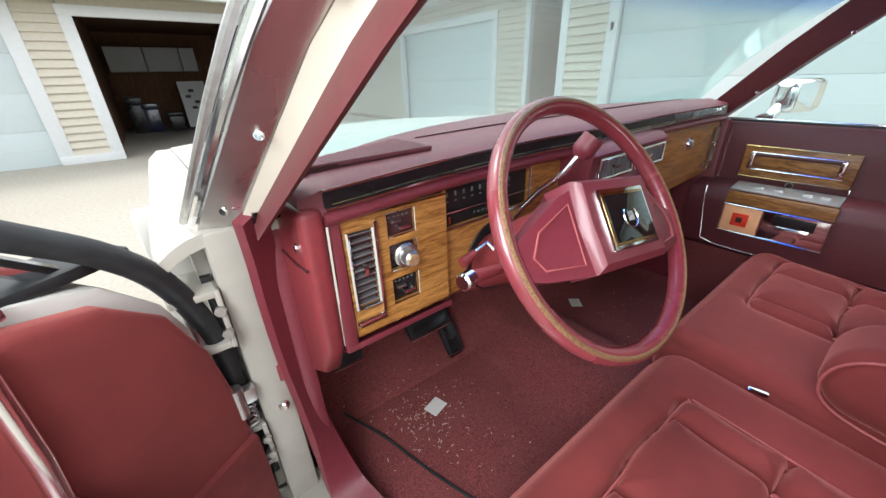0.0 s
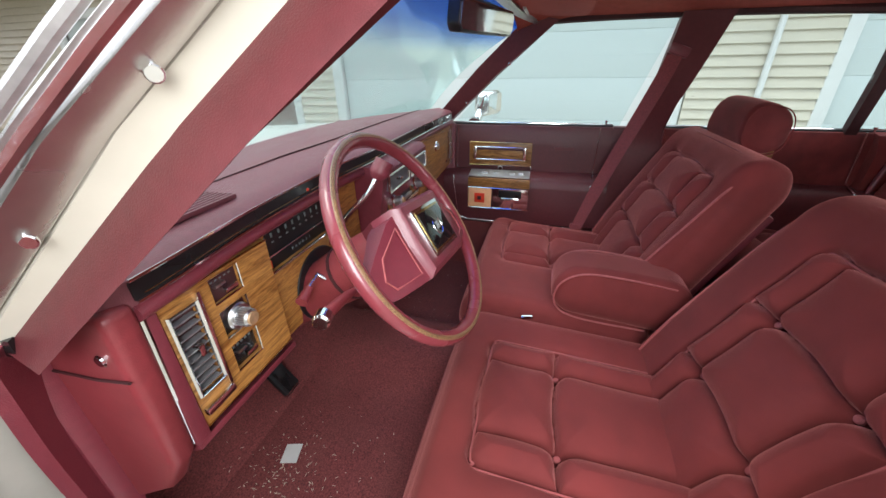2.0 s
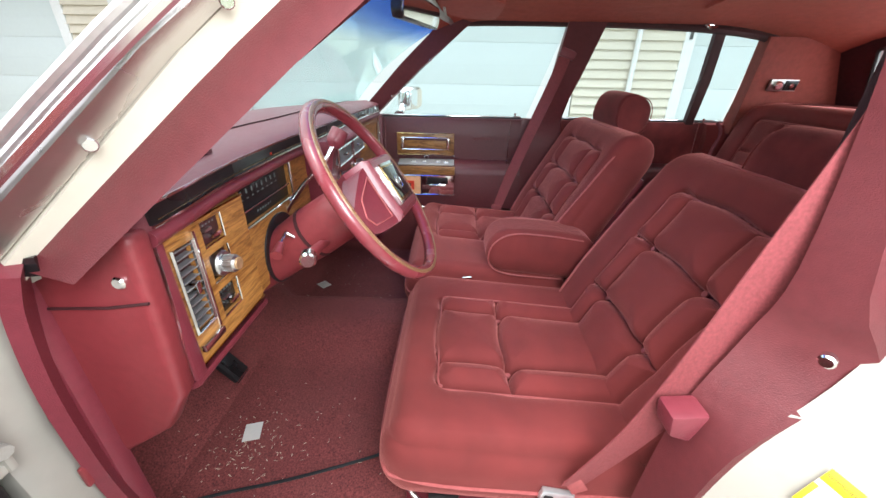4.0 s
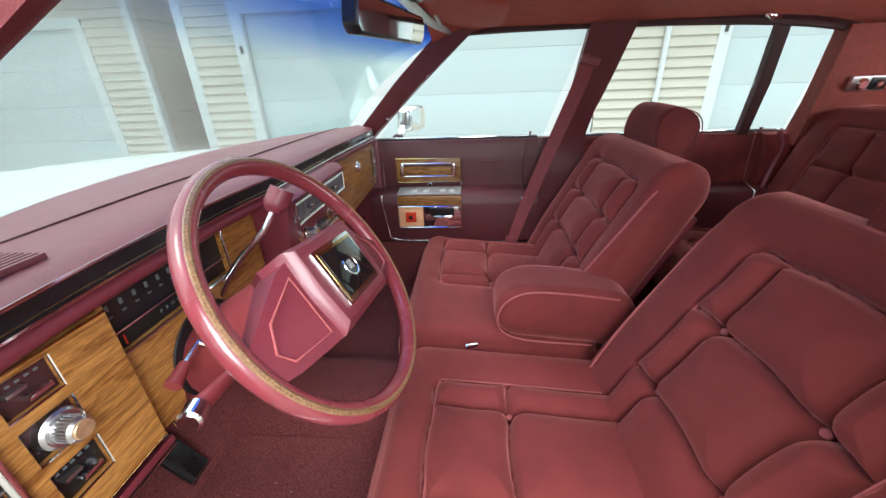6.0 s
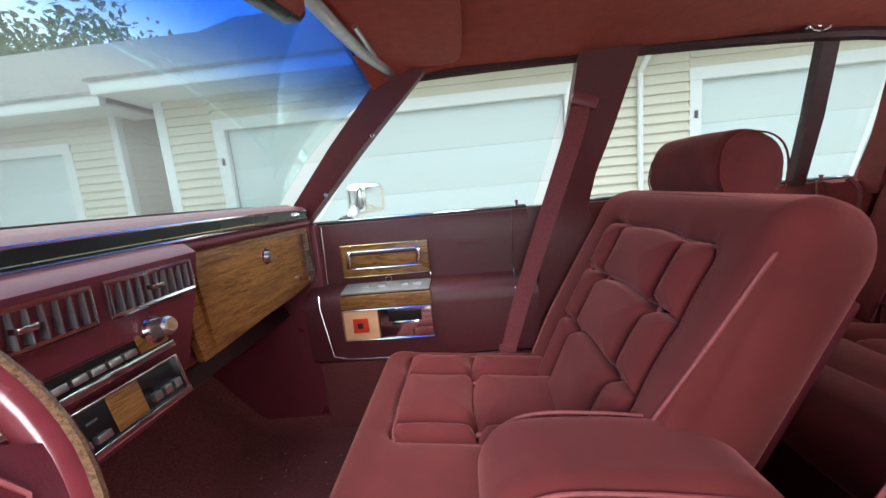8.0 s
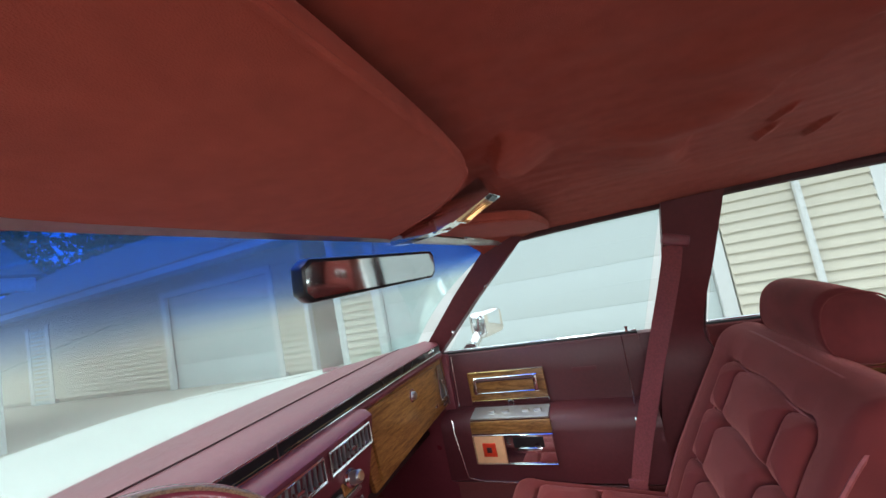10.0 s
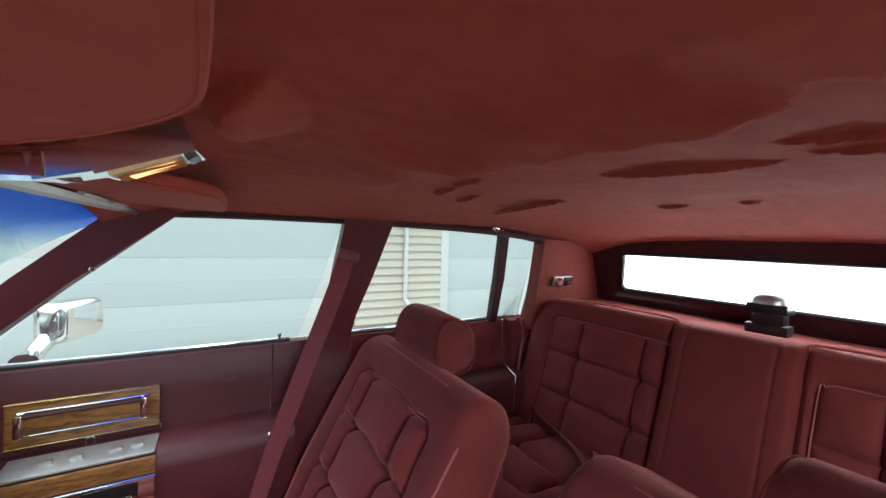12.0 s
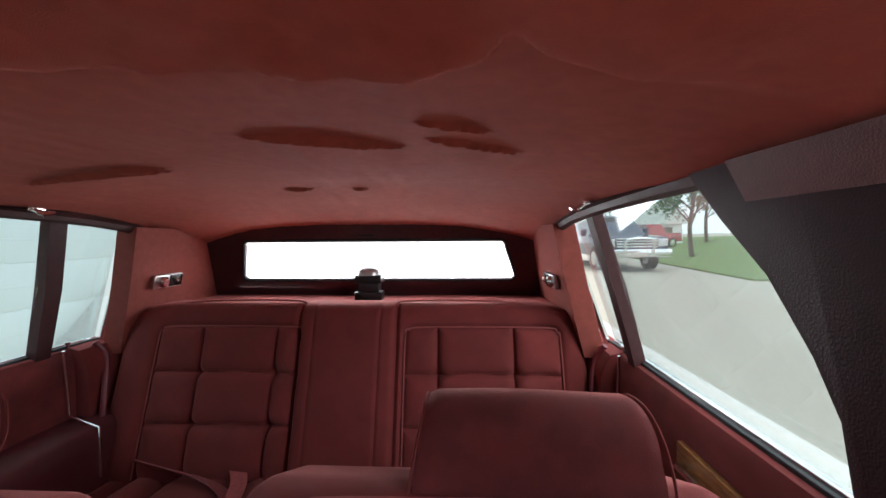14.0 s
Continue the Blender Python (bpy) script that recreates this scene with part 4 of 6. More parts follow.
def head_z(x, y):
    z = 1.381 - 0.061 * (abs(x) / 0.64) ** 3.5
    z -= 0.045 * max(0, (y + 0.22) / 0.24) ** 2
    z -= 0.105 * max(0, (-1.12 - y) / 0.5) ** 1.8
    d = y - float(np.interp(x, *CREASE)) - 0.006 * noise.noise((x * 22, 0, 2))
    if -0.02 < d < 0.25:
        z -= 0.026 * math.exp(-(max(0, d) / 0.10) ** 2) * min(1, (d + 0.02) / 0.02) * math.exp(-((x + 0.10) / 0.38) ** 4) * (1 + 0.35 * noise.noise((x * 14, y * 14, 9)))
    for a, b_, lx, ly, h in WRINKLES:
        q = ((x - a) / lx) ** 2
        if q < 1:
            w = ly * (1 - q)
            t = (y - b_ - 0.28 * (x - a) * (a < -0.1)) / w
            if abs(t) < 1:
                z -= h * (1 - q) ** 0.7 * min(1, (1 - t) * 4.0) * min(1, (1 + t) * 0.7)
    z += 0.0035 * noise.noise((x * 6, y * 6, 3)) + 0.0016 * noise.noise((x * 30, y * 12, 5))
    return z


hl = part("ceiling", slab(lambda u, v: (u, v, head_z(u, v)), (-0.645, 0.645), (0.02, -1.62), 230, 330, (0, 0, 0.006)), HEADCLOTH)
tagged(hl, "sagging rust red cloth headliner with loose wrinkles", "headliner", kind="structure")
CAR.append(hl)

# ---- dashboard ----
dash = thing("dashboard", "dark red vinyl dashboard with oak-grain panels", "dashboard")


def dash_ring(x, y0, yb, z0):
    return [(x, y0 + 0.030, z0 - 0.050), (x, y0 + 0.014, z0 - 0.047), (x, y0 + 0.006, z0 - 0.040), (x, y0 + 0.005, z0 - 0.034), (x, y0 + 0.006, z0 - 0.012),
            (x, y0 + 0.002, z0 - 0.004), (x, y0 + 0.014, z0 + 0.004), (x, y0 + 0.05, z0 + 0.010), (x, (y0 + yb) / 2, z0 + 0.014), (x, yb - 0.01, z0 + 0.004), (x, yb, z0 - 0.02), (x, yb, z0 - 0.09), (x, y0 + 0.05, z0 - 0.09)]


def bow(x):
    """The dash stands a little further off behind the wheel."""
    return 0.014 * math.exp(-((x + 0.40) / 0.22) ** 4)


rings = []
for x in np.linspace(-0.735, 0.735, 50):
    e = max(0, (abs(x) - 0.70) / 0.035)
    rings.append(dash_ring(x, 0.284 + bow(x) + 0.012 * e * e, 0.615 - 0.24 * (abs(x) / 0.735) ** 2.4, 1.002 + 0.010 * (1 - (x / 0.735) ** 2) - 0.012 * e * e))
part("pad", loft(rings), PADTOP, dash, "padded dark red dashboard top")
for a, b in ((-0.705, -0.06), (-0.055, 0.70)):
    st = part("black_band", loft([[(x, y + bow(x), 1.012 - 0.010 * (x / 0.735) ** 2 + z) for y, z in ((0.2865, -0.008), (0.2865, -0.030), (0.300, -0.030), (0.300, -0.008))] for x in np.linspace(a, b, 44)]), BLACK, dash, "glossy black band")
    for z in (-0.006, -0.032):
        part("chrome_line", tube([(x, 0.2850 + bow(x), 1.012 - 0.010 * (x / 0.735) ** 2 + z) for x in np.linspace(a, b, 44)], 0.0022, 6), CHROME, st)
    part("gold_line", tube([(x, 0.2855 + bow(x), 1.012 - 0.010 * (x / 0.735) ** 2 - 0.026) for x in np.linspace(a + 0.01, b - 0.01, 44)], 0.0008, 5), GOLD, st)
part("script_badge", span(0.60, 0.65, 0.284, 0.288, 0.985, 0.994, 0.001), CHROME, dash)
part("warning_light", span(-0.371, -0.366, 0.2985, 0.302, 0.985, 0.990, 0.001), REDPL, dash)
part("face_roll", loft([[(x, 0.300 + bow(x) + 0.017 * math.cos(a), 1.012 - 0.010 * (x / 0.735) ** 2 - 0.046 + 0.0125 * math.sin(a)) for a in np.linspace(0, 2 * math.pi, 15)[:-1]] for x in np.linspace(-0.708, 0.712, 60)]), VINYL, dash, "padded roll under the black band")
part("pad_seam", tube([(x, 0.395 + bow(x), 1.0260 - 0.010 * (x / 0.735) ** 2) for x in np.linspace(-0.48, 0.60, 40)], 0.0016, 5), DARKRED, dash)
gr = part("speaker_grille", prism([(-0.712, 0.326), (-0.500, 0.332), (-0.500, 0.446), (-0.600, 0.420), (-0.712, 0.366)], "z", 1.007, 1.0185), DARKRED, dash, "slotted speaker grille")
for i in range(14):
    y = 0.330 + i * 0.0082
    part("slat", span(max(-0.709, -0.712 + (y - 0.368) / 0.36), -0.502, y - 0.0026, y + 0.0026, 1.015, 1.0215, 0.0008), PADTOP, gr)

# driver's housing
part("end_panel", prism([(0.286, 0.975), (0.290, 0.86), (0.298, 0.74), (0.335, 0.675), (0.42, 0.618), (0.60, 0.63), (0.60, 0.98)], "x", -0.742, -0.708, 0.012, 3), VINYL_LIGHT, dash, "smooth red end panel with a seam")
part("end_seam", tube([(-0.7435, 0.288, 0.893), (-0.7435, 0.34, 0.885), (-0.7435, 0.45, 0.880)], 0.0018, 6), DARKRED, dash)
part("end_screw", disc((-0.741, 0.312, 0.92), (-1, 0, 0), 0.008, 0.006, 12, 0.002), CHROME, dash)
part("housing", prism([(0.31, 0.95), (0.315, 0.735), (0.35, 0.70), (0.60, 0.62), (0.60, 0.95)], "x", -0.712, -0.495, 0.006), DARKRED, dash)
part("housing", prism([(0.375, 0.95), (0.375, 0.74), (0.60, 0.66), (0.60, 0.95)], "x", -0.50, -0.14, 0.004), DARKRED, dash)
part("lip", prism([(0.30, 0.735), (0.30, 0.722), (0.36, 0.69), (0.36, 0.70)], "x", -0.705, -0.49, 0.003), VINYL, dash)
part("chrome_edge", tube([(-0.704, 0.296, 0.962), (-0.706, 0.299, 0.85), (-0.706, 0.305, 0.74)], 0.004, 8), CHROME, dash)
Y0 = 0.302


def plate(x0, x1, z0, z1, holes, mat_, y=Y0, th=0.012, name="wood_panel", label="oak-grain panel"):
    """A panel with square holes through it, made of the blocks between them."""
    xs = sorted({x0, x1, *[h[0] for h in holes], *[h[1] for h in holes]})
    zs = sorted({z0, z1, *[h[2] for h in holes], *[h[3] for h in holes]})
    bm = bmesh.new()
    key = {}

    def vert(x, yy, z):
        k = (round(x, 5), round(yy, 5), round(z, 5))
        if k not in key:
            key[k] = bm.verts.new((x, yy, z))
        return key[k]

    def solid(i, j):
        if not (0 <= i < len(xs) - 1 and 0 <= j < len(zs) - 1):
            return False
        cx, cz = (xs[i] + xs[i + 1]) / 2, (zs[j] + zs[j + 1]) / 2
        return not any(h[0] < cx < h[1] and h[2] < cz < h[3] for h in holes)

    for i in range(len(xs) - 1):
        for j in range(len(zs) - 1):
            if not solid(i, j):
                continue
            a, b, c, d = xs[i], xs[i + 1], zs[j], zs[j + 1]
            for yy in (y, y + th):
                bm.faces.new([vert(a, yy, c), vert(b, yy, c), vert(b, yy, d), vert(a, yy, d)])
            for di, dj, q in ((-1, 0, (a, a, c, d)), (1, 0, (b, b, c, d)), (0, -1, (a, b, c, c)), (0, 1, (a, b, d, d))):
                if not solid(i + di, j + dj):
                    p = [(q[0], q[2]), (q[1], q[3])]
                    bm.faces.new([vert(p[0][0], y, p[0][1]), vert(p[1][0], y, p[1][1]), vert(p[1][0], y + th, p[1][1]), vert(p[0][0], y + th, p[0][1])])
    return part(name, bm, mat_, dash, label, smooth=False)


VENT = (-0.678, -0.637, 0.796, 0.926)
CTL = [(-0.612, -0.560, 0.897, 0.938), (-0.612, -0.560, 0.838, 0.885), (-0.612, -0.560, 0.776, 0.824)]
plate(-0.686, -0.497, 0.744, 0.946, [VENT, *CTL], WOOD)
part("panel_margin", span(-0.708, -0.6865, Y0 - 0.006, Y0 + 0.012, 0.735, 0.955, 0.004), VINYL, dash, "vinyl margin beside the oak panel")
part("gold_edge", tube([(-0.497, Y0 - 0.001, 0.7445), (-0.6855, Y0 - 0.001, 0.7445), (-0.6855, Y0 - 0.001, 0.9455), (-0.497, Y0 - 0.001, 0.9455)], 0.0016, 6), GOLD, dash)


def rim(x0, x1, z0, z1, y, r, mat_, parent, name="chrome_frame"):
    return part(name, tube([(x0, y, z0), (x1, y, z0), (x1, y, z1), (x0, y, z1)], r, 6, closed=True), mat_, parent)


def vent(x0, x1, z0, z1, y, upright, n, name="air_vent", label="black slatted air vent in a chrome frame"):
    v = part(name, span(x0, x1, y + 0.018, y + 0.03, z0, z1, 0.001), BLACK, dash, label)
    rim(x0, x1, z0, z1, y, 0.0035, CHROME, v)
    for i in range(n):
        f = (i + 0.5) / n
        if upright:
            xx = x0 + (x1 - x0) * f
            part("slat", span(xx - 0.001, xx + 0.001, y, y + 0.018, z0 + 0.003, z1 - 0.003, 0), SLAT, v)
        else:
            zz = z0 + (z1 - z0) * f
            part("slat", span(x0 + 0.003, x1 - 0.003, y + 0.001, y + 0.018, zz - 0.001, zz + 0.001, 0), SLAT, v)
    cx, cz = (x0 + x1) / 2, (z0 + z1) / 2
    part("thumb_tab", B((cx, y - 0.002, cz), (0.018, 0.012, 0.007) if upright else (0.008, 0.012, 0.018), 0.002), CHROME, v)
    return v


vent(*VENT, Y0 - 0.002, False, 11)
part("chrome_bar", span(-0.636, -0.631, Y0 - 0.006, Y0, 0.778, 0.936, 0.002), CHROME, dash)
part("vent_lever", B((-0.658, Y0 - 0.006, 0.772), (0.05, 0.01, 0.012), 0.003), CHROME, dash, "chrome lever below the vent")
for i, (a, b, c, d) in enumerate(CTL):
    cl = part("control_panel", span(a, b, Y0 + 0.010, Y0 + 0.018, c, d, 0.001), BLACK, dash, "black control with chrome levers")
    rim(a, b, c, d, Y0 + 0.002, 0.0018, CHROME, cl)
    if i == 1:
        kc = ((a + b) / 2 + 0.004, Y0 + 0.010, (c + d) / 2 - 0.002)
        part("dial_ring", disc(kc, (0, -1, 0), 0.021, 0.012, 28, 0.003), STEEL, cl)
        k = part("headlamp_knob", disc((kc[0], Y0 - 0.002, kc[2]), (0, -1, 0), 0.0135, 0.020, 24, 0.003), STEEL, cl, "ribbed silver headlamp knob with a tan face")
        part("knob_face", disc((kc[0], Y0 - 0.022, kc[2]), (0, -1, 0), 0.0105, 0.003, 24, 0.001), TAN, k)
        for a in np.linspace(0, 2 * math.pi, 25)[:-1]:
            part("rib", tube([(kc[0] + 0.0137 * math.cos(a), Y0 - 0.004, kc[2] + 0.0137 * math.sin(a)), (kc[0] + 0.0132 * math.cos(a), Y0 - 0.019, kc[2] + 0.0132 * math.sin(a))], 0.0008, 5), SLAT, k)
    else:
        part("lever", B(((a + b) / 2 + 0.006, Y0 + 0.004, (c + d) / 2 - 0.008), (0.022, 0.012, 0.007), 0.002), CHROME, cl)
        part("lever", B(((a + b) / 2 - 0.008, Y0 + 0.006, (c + d) / 2 + 0.004), (0.018, 0.010, 0.005), 0.002), STEEL, cl)
        for j in range(5):
            part("mark", span(a + 0.008 + j * 0.008, a + 0.012 + j * 0.008, Y0 + 0.0085, Y0 + 0.0102, d - 0.012, d - 0.009, 0), DIAL, cl)
# gauges, set back, and oak round them
YG = 0.317
plate(-0.497, -0.165, 0.785, 0.962, [(-0.488, -0.265, 0.872, 0.950)], WOOD, YG)
part("wood_panel", prism([(-0.497, 0.735), (-0.44, 0.735), (-0.43, 0.786), (-0.497, 0.786)], "y", YG, YG + 0.012), WOOD, dash)
part("wood_return", span(-0.4975, -0.493, Y0 + 0.006, YG, 0.74, 0.95, 0), WOOD, dash)
ga = part("gauge_panel", span(-0.488, -0.265, YG + 0.010, YG + 0.02, 0.872, 0.950, 0.001), BLACK, dash, "black gauge cluster with pale marks")
rim(-0.488, -0.265, 0.872, 0.950, YG - 0.001, 0.0025, CHROME, ga)
part("chrome_line", span(-0.486, -0.267, YG + 0.002, YG + 0.008, 0.899, 0.9015, 0.001), CHROME, ga)
for i in range(9):
    part("mark", span(-0.478 + i * 0.020, -0.474 + i * 0.020, YG + 0.0085, YG + 0.0102, 0.928, 0.936, 0), DIAL, ga)
    part("mark", span(-0.478 + i * 0.020, -0.473 + i * 0.020, YG + 0.0085, YG + 0.0102, 0.918, 0.920, 0), DIAL, ga)
for i, c in enumerate("PRND21"):
    text(c, 0.008, Matrix.Translation((-0.41 + i * 0.011, YG + 0.0095, 0.884)) @ pose(0, 0, 0, 90, 0, 0), DIAL, ga, "pale gear letter")
part("needle", span(-0.472, -0.4705, YG + 0.008, YG + 0.0098, 0.876, 0.890, 0), REDPL, ga)
# centre stack
part("middle_console", loft([[(x0, y0, z), (x1, y0, z), (x1, 0.50, z), (x0, 0.50, z)] for z, x0, x1, y0 in ((0.725, -0.135, 0.13, 0.292), (0.80, -0.150, 0.150, 0.272), (0.90, -0.162, 0.165, 0.252), (0.962, -0.165, 0.168, 0.240), (0.976, -0.162, 0.165, 0.255), (0.98, -0.15, 0.15, 0.30))]), VINYL, dash, "dark red centre stack")
YC = 0.238
for a, b in ((-0.140, -0.006), (0.010, 0.146)):
    vent(a, b, 0.910, 0.952, YC, True, 10)
TB = Matrix.Translation((0, 0.262, 0.84)) @ Matrix.Rotation(radians(-11), 4, "X")


def on_stack(name, x0, x1, z0, z1, d0, d1, material, parent, label="", bevel=0.0015):
    bm = span(x0, x1, -d1, -d0, z0 - 0.84, z1 - 0.84, bevel)
    bmesh.ops.transform(bm, matrix=TB, verts=bm.verts)
    return part(name, bm, material, parent, label)


ra = on_stack("radio", -0.115, 0.100, 0.842, 0.892, -0.01, 0.008, BLACK, dash, "black radio with a chrome frame")
on_stack("chrome_bar", -0.118, 0.103, 0.832, 0.842, -0.005, 0.012, CHROME, ra)
on_stack("chrome_bar", -0.118, 0.103, 0.892, 0.895, -0.005, 0.011, CHROME, ra)
on_stack("wood_inlay", 0.052, 0.098, 0.844, 0.890, 0.006, 0.0095, WOOD, ra)
on_stack("wood_inlay", -0.113, -0.068, 0.844, 0.890, 0.006, 0.0095, WOOD, ra)
for i in range(5):
    on_stack("push_button", -0.058 + i * 0.021, -0.041 + i * 0.021, 0.847, 0.856, 0.006, 0.016, STEEL, ra)
on_stack("display", -0.055, 0.04, 0.866, 0.884, 0.006, 0.0092, BLACK, ra)
on_stack("digit", -0.012, -0.004, 0.870, 0.880, 0.009, 0.0096, REDPL, ra, "red clock digit bar")
for x in (0.075, -0.09):
    c = TB @ Vector((x, -0.009, 0.868 - 0.84))
    q = TB.to_3x3() @ Vector((0, -1, 0))
    k = part("radio_knob", disc(c, q, 0.019, 0.014, 24, 0.004), CHROME, ra, "chrome radio knob with gold face")
    part("knob_stem", disc(c + q * 0.013, q, 0.013, 0.022, 24, 0.003), STEEL, k)
    part("knob_face", disc(c + q * 0.034, q, 0.0095, 0.003, 24, 0.001), TAN, k)
ac = on_stack("climate_panel", -0.115, 0.098, 0.770, 0.818, -0.01, 0.006, BLACK, dash, "black climate panel with oak inlay")
on_stack("chrome_bar", -0.118, 0.101, 0.761, 0.770, -0.005, 0.011, CHROME, ac)
on_stack("chrome_bar", -0.118, 0.101, 0.818, 0.821, -0.005, 0.009, CHROME, ac)
on_stack("chrome_bar", 0.095, 0.100, 0.766, 0.82, -0.005, 0.010, CHROME, ac)
on_stack("wood_inlay", -0.008, 0.034, 0.772, 0.817, 0.004, 0.008, WOOD, ac)
for i in range(4):
    on_stack("switch", -0.105 + i * 0.023, -0.088 + i * 0.023, 0.776, 0.785, 0.004, 0.013, STEEL, ac)
    on_stack("mark", -0.105 + i * 0.023, -0.092 + i * 0.023, 0.800, 0.803, 0.005, 0.0068, DIAL, ac)
for i in range(3):
    on_stack("switch", 0.042 + i * 0.017, 0.054 + i * 0.017, 0.778, 0.790, 0.004, 0.013, STEEL, ac)
# glove box side
part("glove_housing", loft([[(0.165, y, z), (0.725, y, z), (0.725, 0.60, z), (0.165, 0.60, z)] for z, y in ((0.70, 0.42), (0.755, 0.318), (0.95, 0.302))]), VINYL, dash)
part("glove_surround", prism([(0.196, 0.965), (0.71, 0.945), (0.71, 0.775), (0.68, 0.775), (0.21, 0.755), (0.20, 0.80)], "y", 0.297, 0.312, 0.004), WOOD, dash, "oak-grain surround of the glove box")
gd = part("glove_door", prism([(0.215, 0.952), (0.628, 0.936), (0.622, 0.795), (0.235, 0.772)], "y", 0.289, 0.30, 0.003), WOOD, dash, "oak-grain glove box door")
part("chrome_line", tube([(0.20, 0.292, 0.968), (0.71, 0.292, 0.948), (0.712, 0.292, 0.775)], 0.002, 6), CHROME, gd)
lk = part("glove_lock", disc((0.45, 0.290, 0.903), (0, -1, 0), 0.020, 0.005, 28, 0.003), CHROME, gd, "round chrome glove box lock")
part("lock_button", disc((0.45, 0.286, 0.903), (0, -1, 0), 0.012, 0.009, 20, 0.003), STEEL, lk)
part("badge", span(0.585, 0.605, 0.286, 0.29, 0.808, 0.818, 0.001), CHROME, gd)
vent(0.648, 0.692, 0.812, 0.930, 0.290, False, 13, label="narrow black air vent in a chrome frame")
part("vent_lever", B((0.668, 0.288, 0.796), (0.04, 0.01, 0.012), 0.003), CHROME, dash)
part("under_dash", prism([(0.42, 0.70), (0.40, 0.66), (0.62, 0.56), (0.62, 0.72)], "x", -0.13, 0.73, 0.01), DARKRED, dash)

# ---- steering wheel and column ----
WC, WR = Vector((-0.377, 0.092, 0.922)), 0.1865
WN = Vector((0.0, -0.829, 0.559)).normalized()
WQ = Matrix.Translation(WC) @ Matrix((Vector((1, 0, 0)), Vector((0, WN.z, -WN.y)), WN)).transposed().to_4x4() @ Matrix.Rotation(radians(-8), 4, "Z")
sw = thing("steering_wheel", "dark red steering wheel with worn oak-grain inlay", "steering wheel")


def turned(bm, m=WQ):
    bmesh.ops.transform(bm, matrix=m, verts=bm.verts)
    return bm


circ = [(math.cos(a), math.sin(a)) for a in np.linspace(0, 2 * math.pi, 73)[:-1]]
part("rim", turned(tube([(WR * c, WR * s, 0) for c, s in circ], 0.0130, 14, closed=True)), mat("red_wheel_rim", (0.215, 0.036, 0.046), 0.24, var=0.08, scale=60, coat=0.5, patch=0.2, pscale=9), sw)
part("rim_inlay", turned(tube([((WR + 0.003) * c, (WR + 0.0025) * s, 0.0095) for c, s in circ], 0.0046, 8, closed=True)), wood_mat("worn_rim_inlay", (0.36, 0.20, 0.10), (0.10, 0.045, 0.02), (30, 30, 30)), sw, "worn oak-grain rim inlay")
VW = mat("red_wheel_hub", (0.185, 0.029, 0.043), 0.34, var=0.06, scale=80, coat=0.25, bump=0.15, bscale=600, patch=0.1, pscale=6)
hub = part("hub", turned(loft([[(x * w, y, z) for x, y in ((-1, y0), (1, y0), (1.05, (y0 + y1) / 2), (1, y1), (-1, y1), (-1.05, (y0 + y1) / 2))] for w, y0, y1, z in ((0.050, -0.05, 0.05, -0.06), (0.085, -0.070, 0.055, -0.01), (0.080, -0.068, 0.056, 0.030), (0.070, -0.058, 0.050, 0.040))])), VW, sw, "padded red hub")
for s in (-1, 1):
    sp = part("spoke", turned(loft([[(s * x, y0, z0), (s * x, y1, z0), (s * x, y1, z1), (s * x, y0, z1)] for x, y0, y1, z0, z1 in ((0.06, -0.068, 0.052, -0.02, 0.032), (0.10, -0.066, 0.040, -0.016, 0.022), (0.15, -0.060, 0.010, -0.012, 0.012), (0.188, -0.050, -0.012, -0.008, 0.008))])), VW, sw)
    part("spoke_seam", turned(tube([(s * 0.092, -0.052, 0.0265), (s * 0.092, 0.028, 0.0265), (s * 0.145, 0.0, 0.0155), (s * 0.160, -0.028, 0.0115), (s * 0.150, -0.046, 0.0145)], 0.0016, 5, closed=True)), PIPING, sp)
em = part("emblem_plate", turned(B((0, -0.004, 0.040), (0.108, 0.084, 0.008), 0.003)), CHROME, sw, "chrome and gold framed black emblem plate")
part("gold_bar", turned(B((0, -0.004, 0.0442), (0.096, 0.072, 0.002), 0.0008)), GOLD, em)
part("black_field", turned(B((0, -0.004, 0.0448), (0.090, 0.064, 0.0035), 0.0008)), mat("gloss_black", (0.008, 0.008, 0.009), 0.06, coat=0.6), em)
part("wreath", turned(tube([(0.015 * math.sin(a), -0.005 - 0.015 * math.cos(a), 0.0462) for a in np.linspace(-2.3, 2.3, 20)], 0.0013, 6)), CHROME, em)
part("shield", turned(B((0, -0.004, 0.0462), (0.013, 0.013, 0.001), 0.0004)), SILVERP, em)
col = thing("steering_column", "red steering column with chrome levers", "steering column")
AX = -WN
ctr = [WC + AX * d for d in (0.055, 0.10, 0.17, 0.24, 0.34, 0.46)]
part("column_cover", tube(ctr, [0.046, 0.054, 0.056, 0.052, 0.050, 0.048], 20), VINYL_LIGHT, col)
part("column_collar", tube([WC + AX * 0.165, WC + AX * 0.172], 0.0575, 20), DARKRED, col)
# flat black disc standing in for the hole's shade; no opening is cut
part("column_hole", disc((-0.362, YG, 0.782), (0, -1, 0), 0.078, 0.003, 32, 0.001), BLACK, col)
part("hub_stalk", tube([WC + AX * 0.03, WC + AX * 0.06], 0.045, 20), BLACK, col)
part("shift_lever", tube([Vector((-0.315, 0.325, 0.815)), Vector((-0.302, 0.318, 0.850)), Vector((-0.298, 0.270, 0.910)), Vector((-0.286, 0.225, 0.955)), Vector((-0.270, 0.204, 0.992))], 0.0055, 10, k=5), CHROME, col, "bent chrome gear lever")
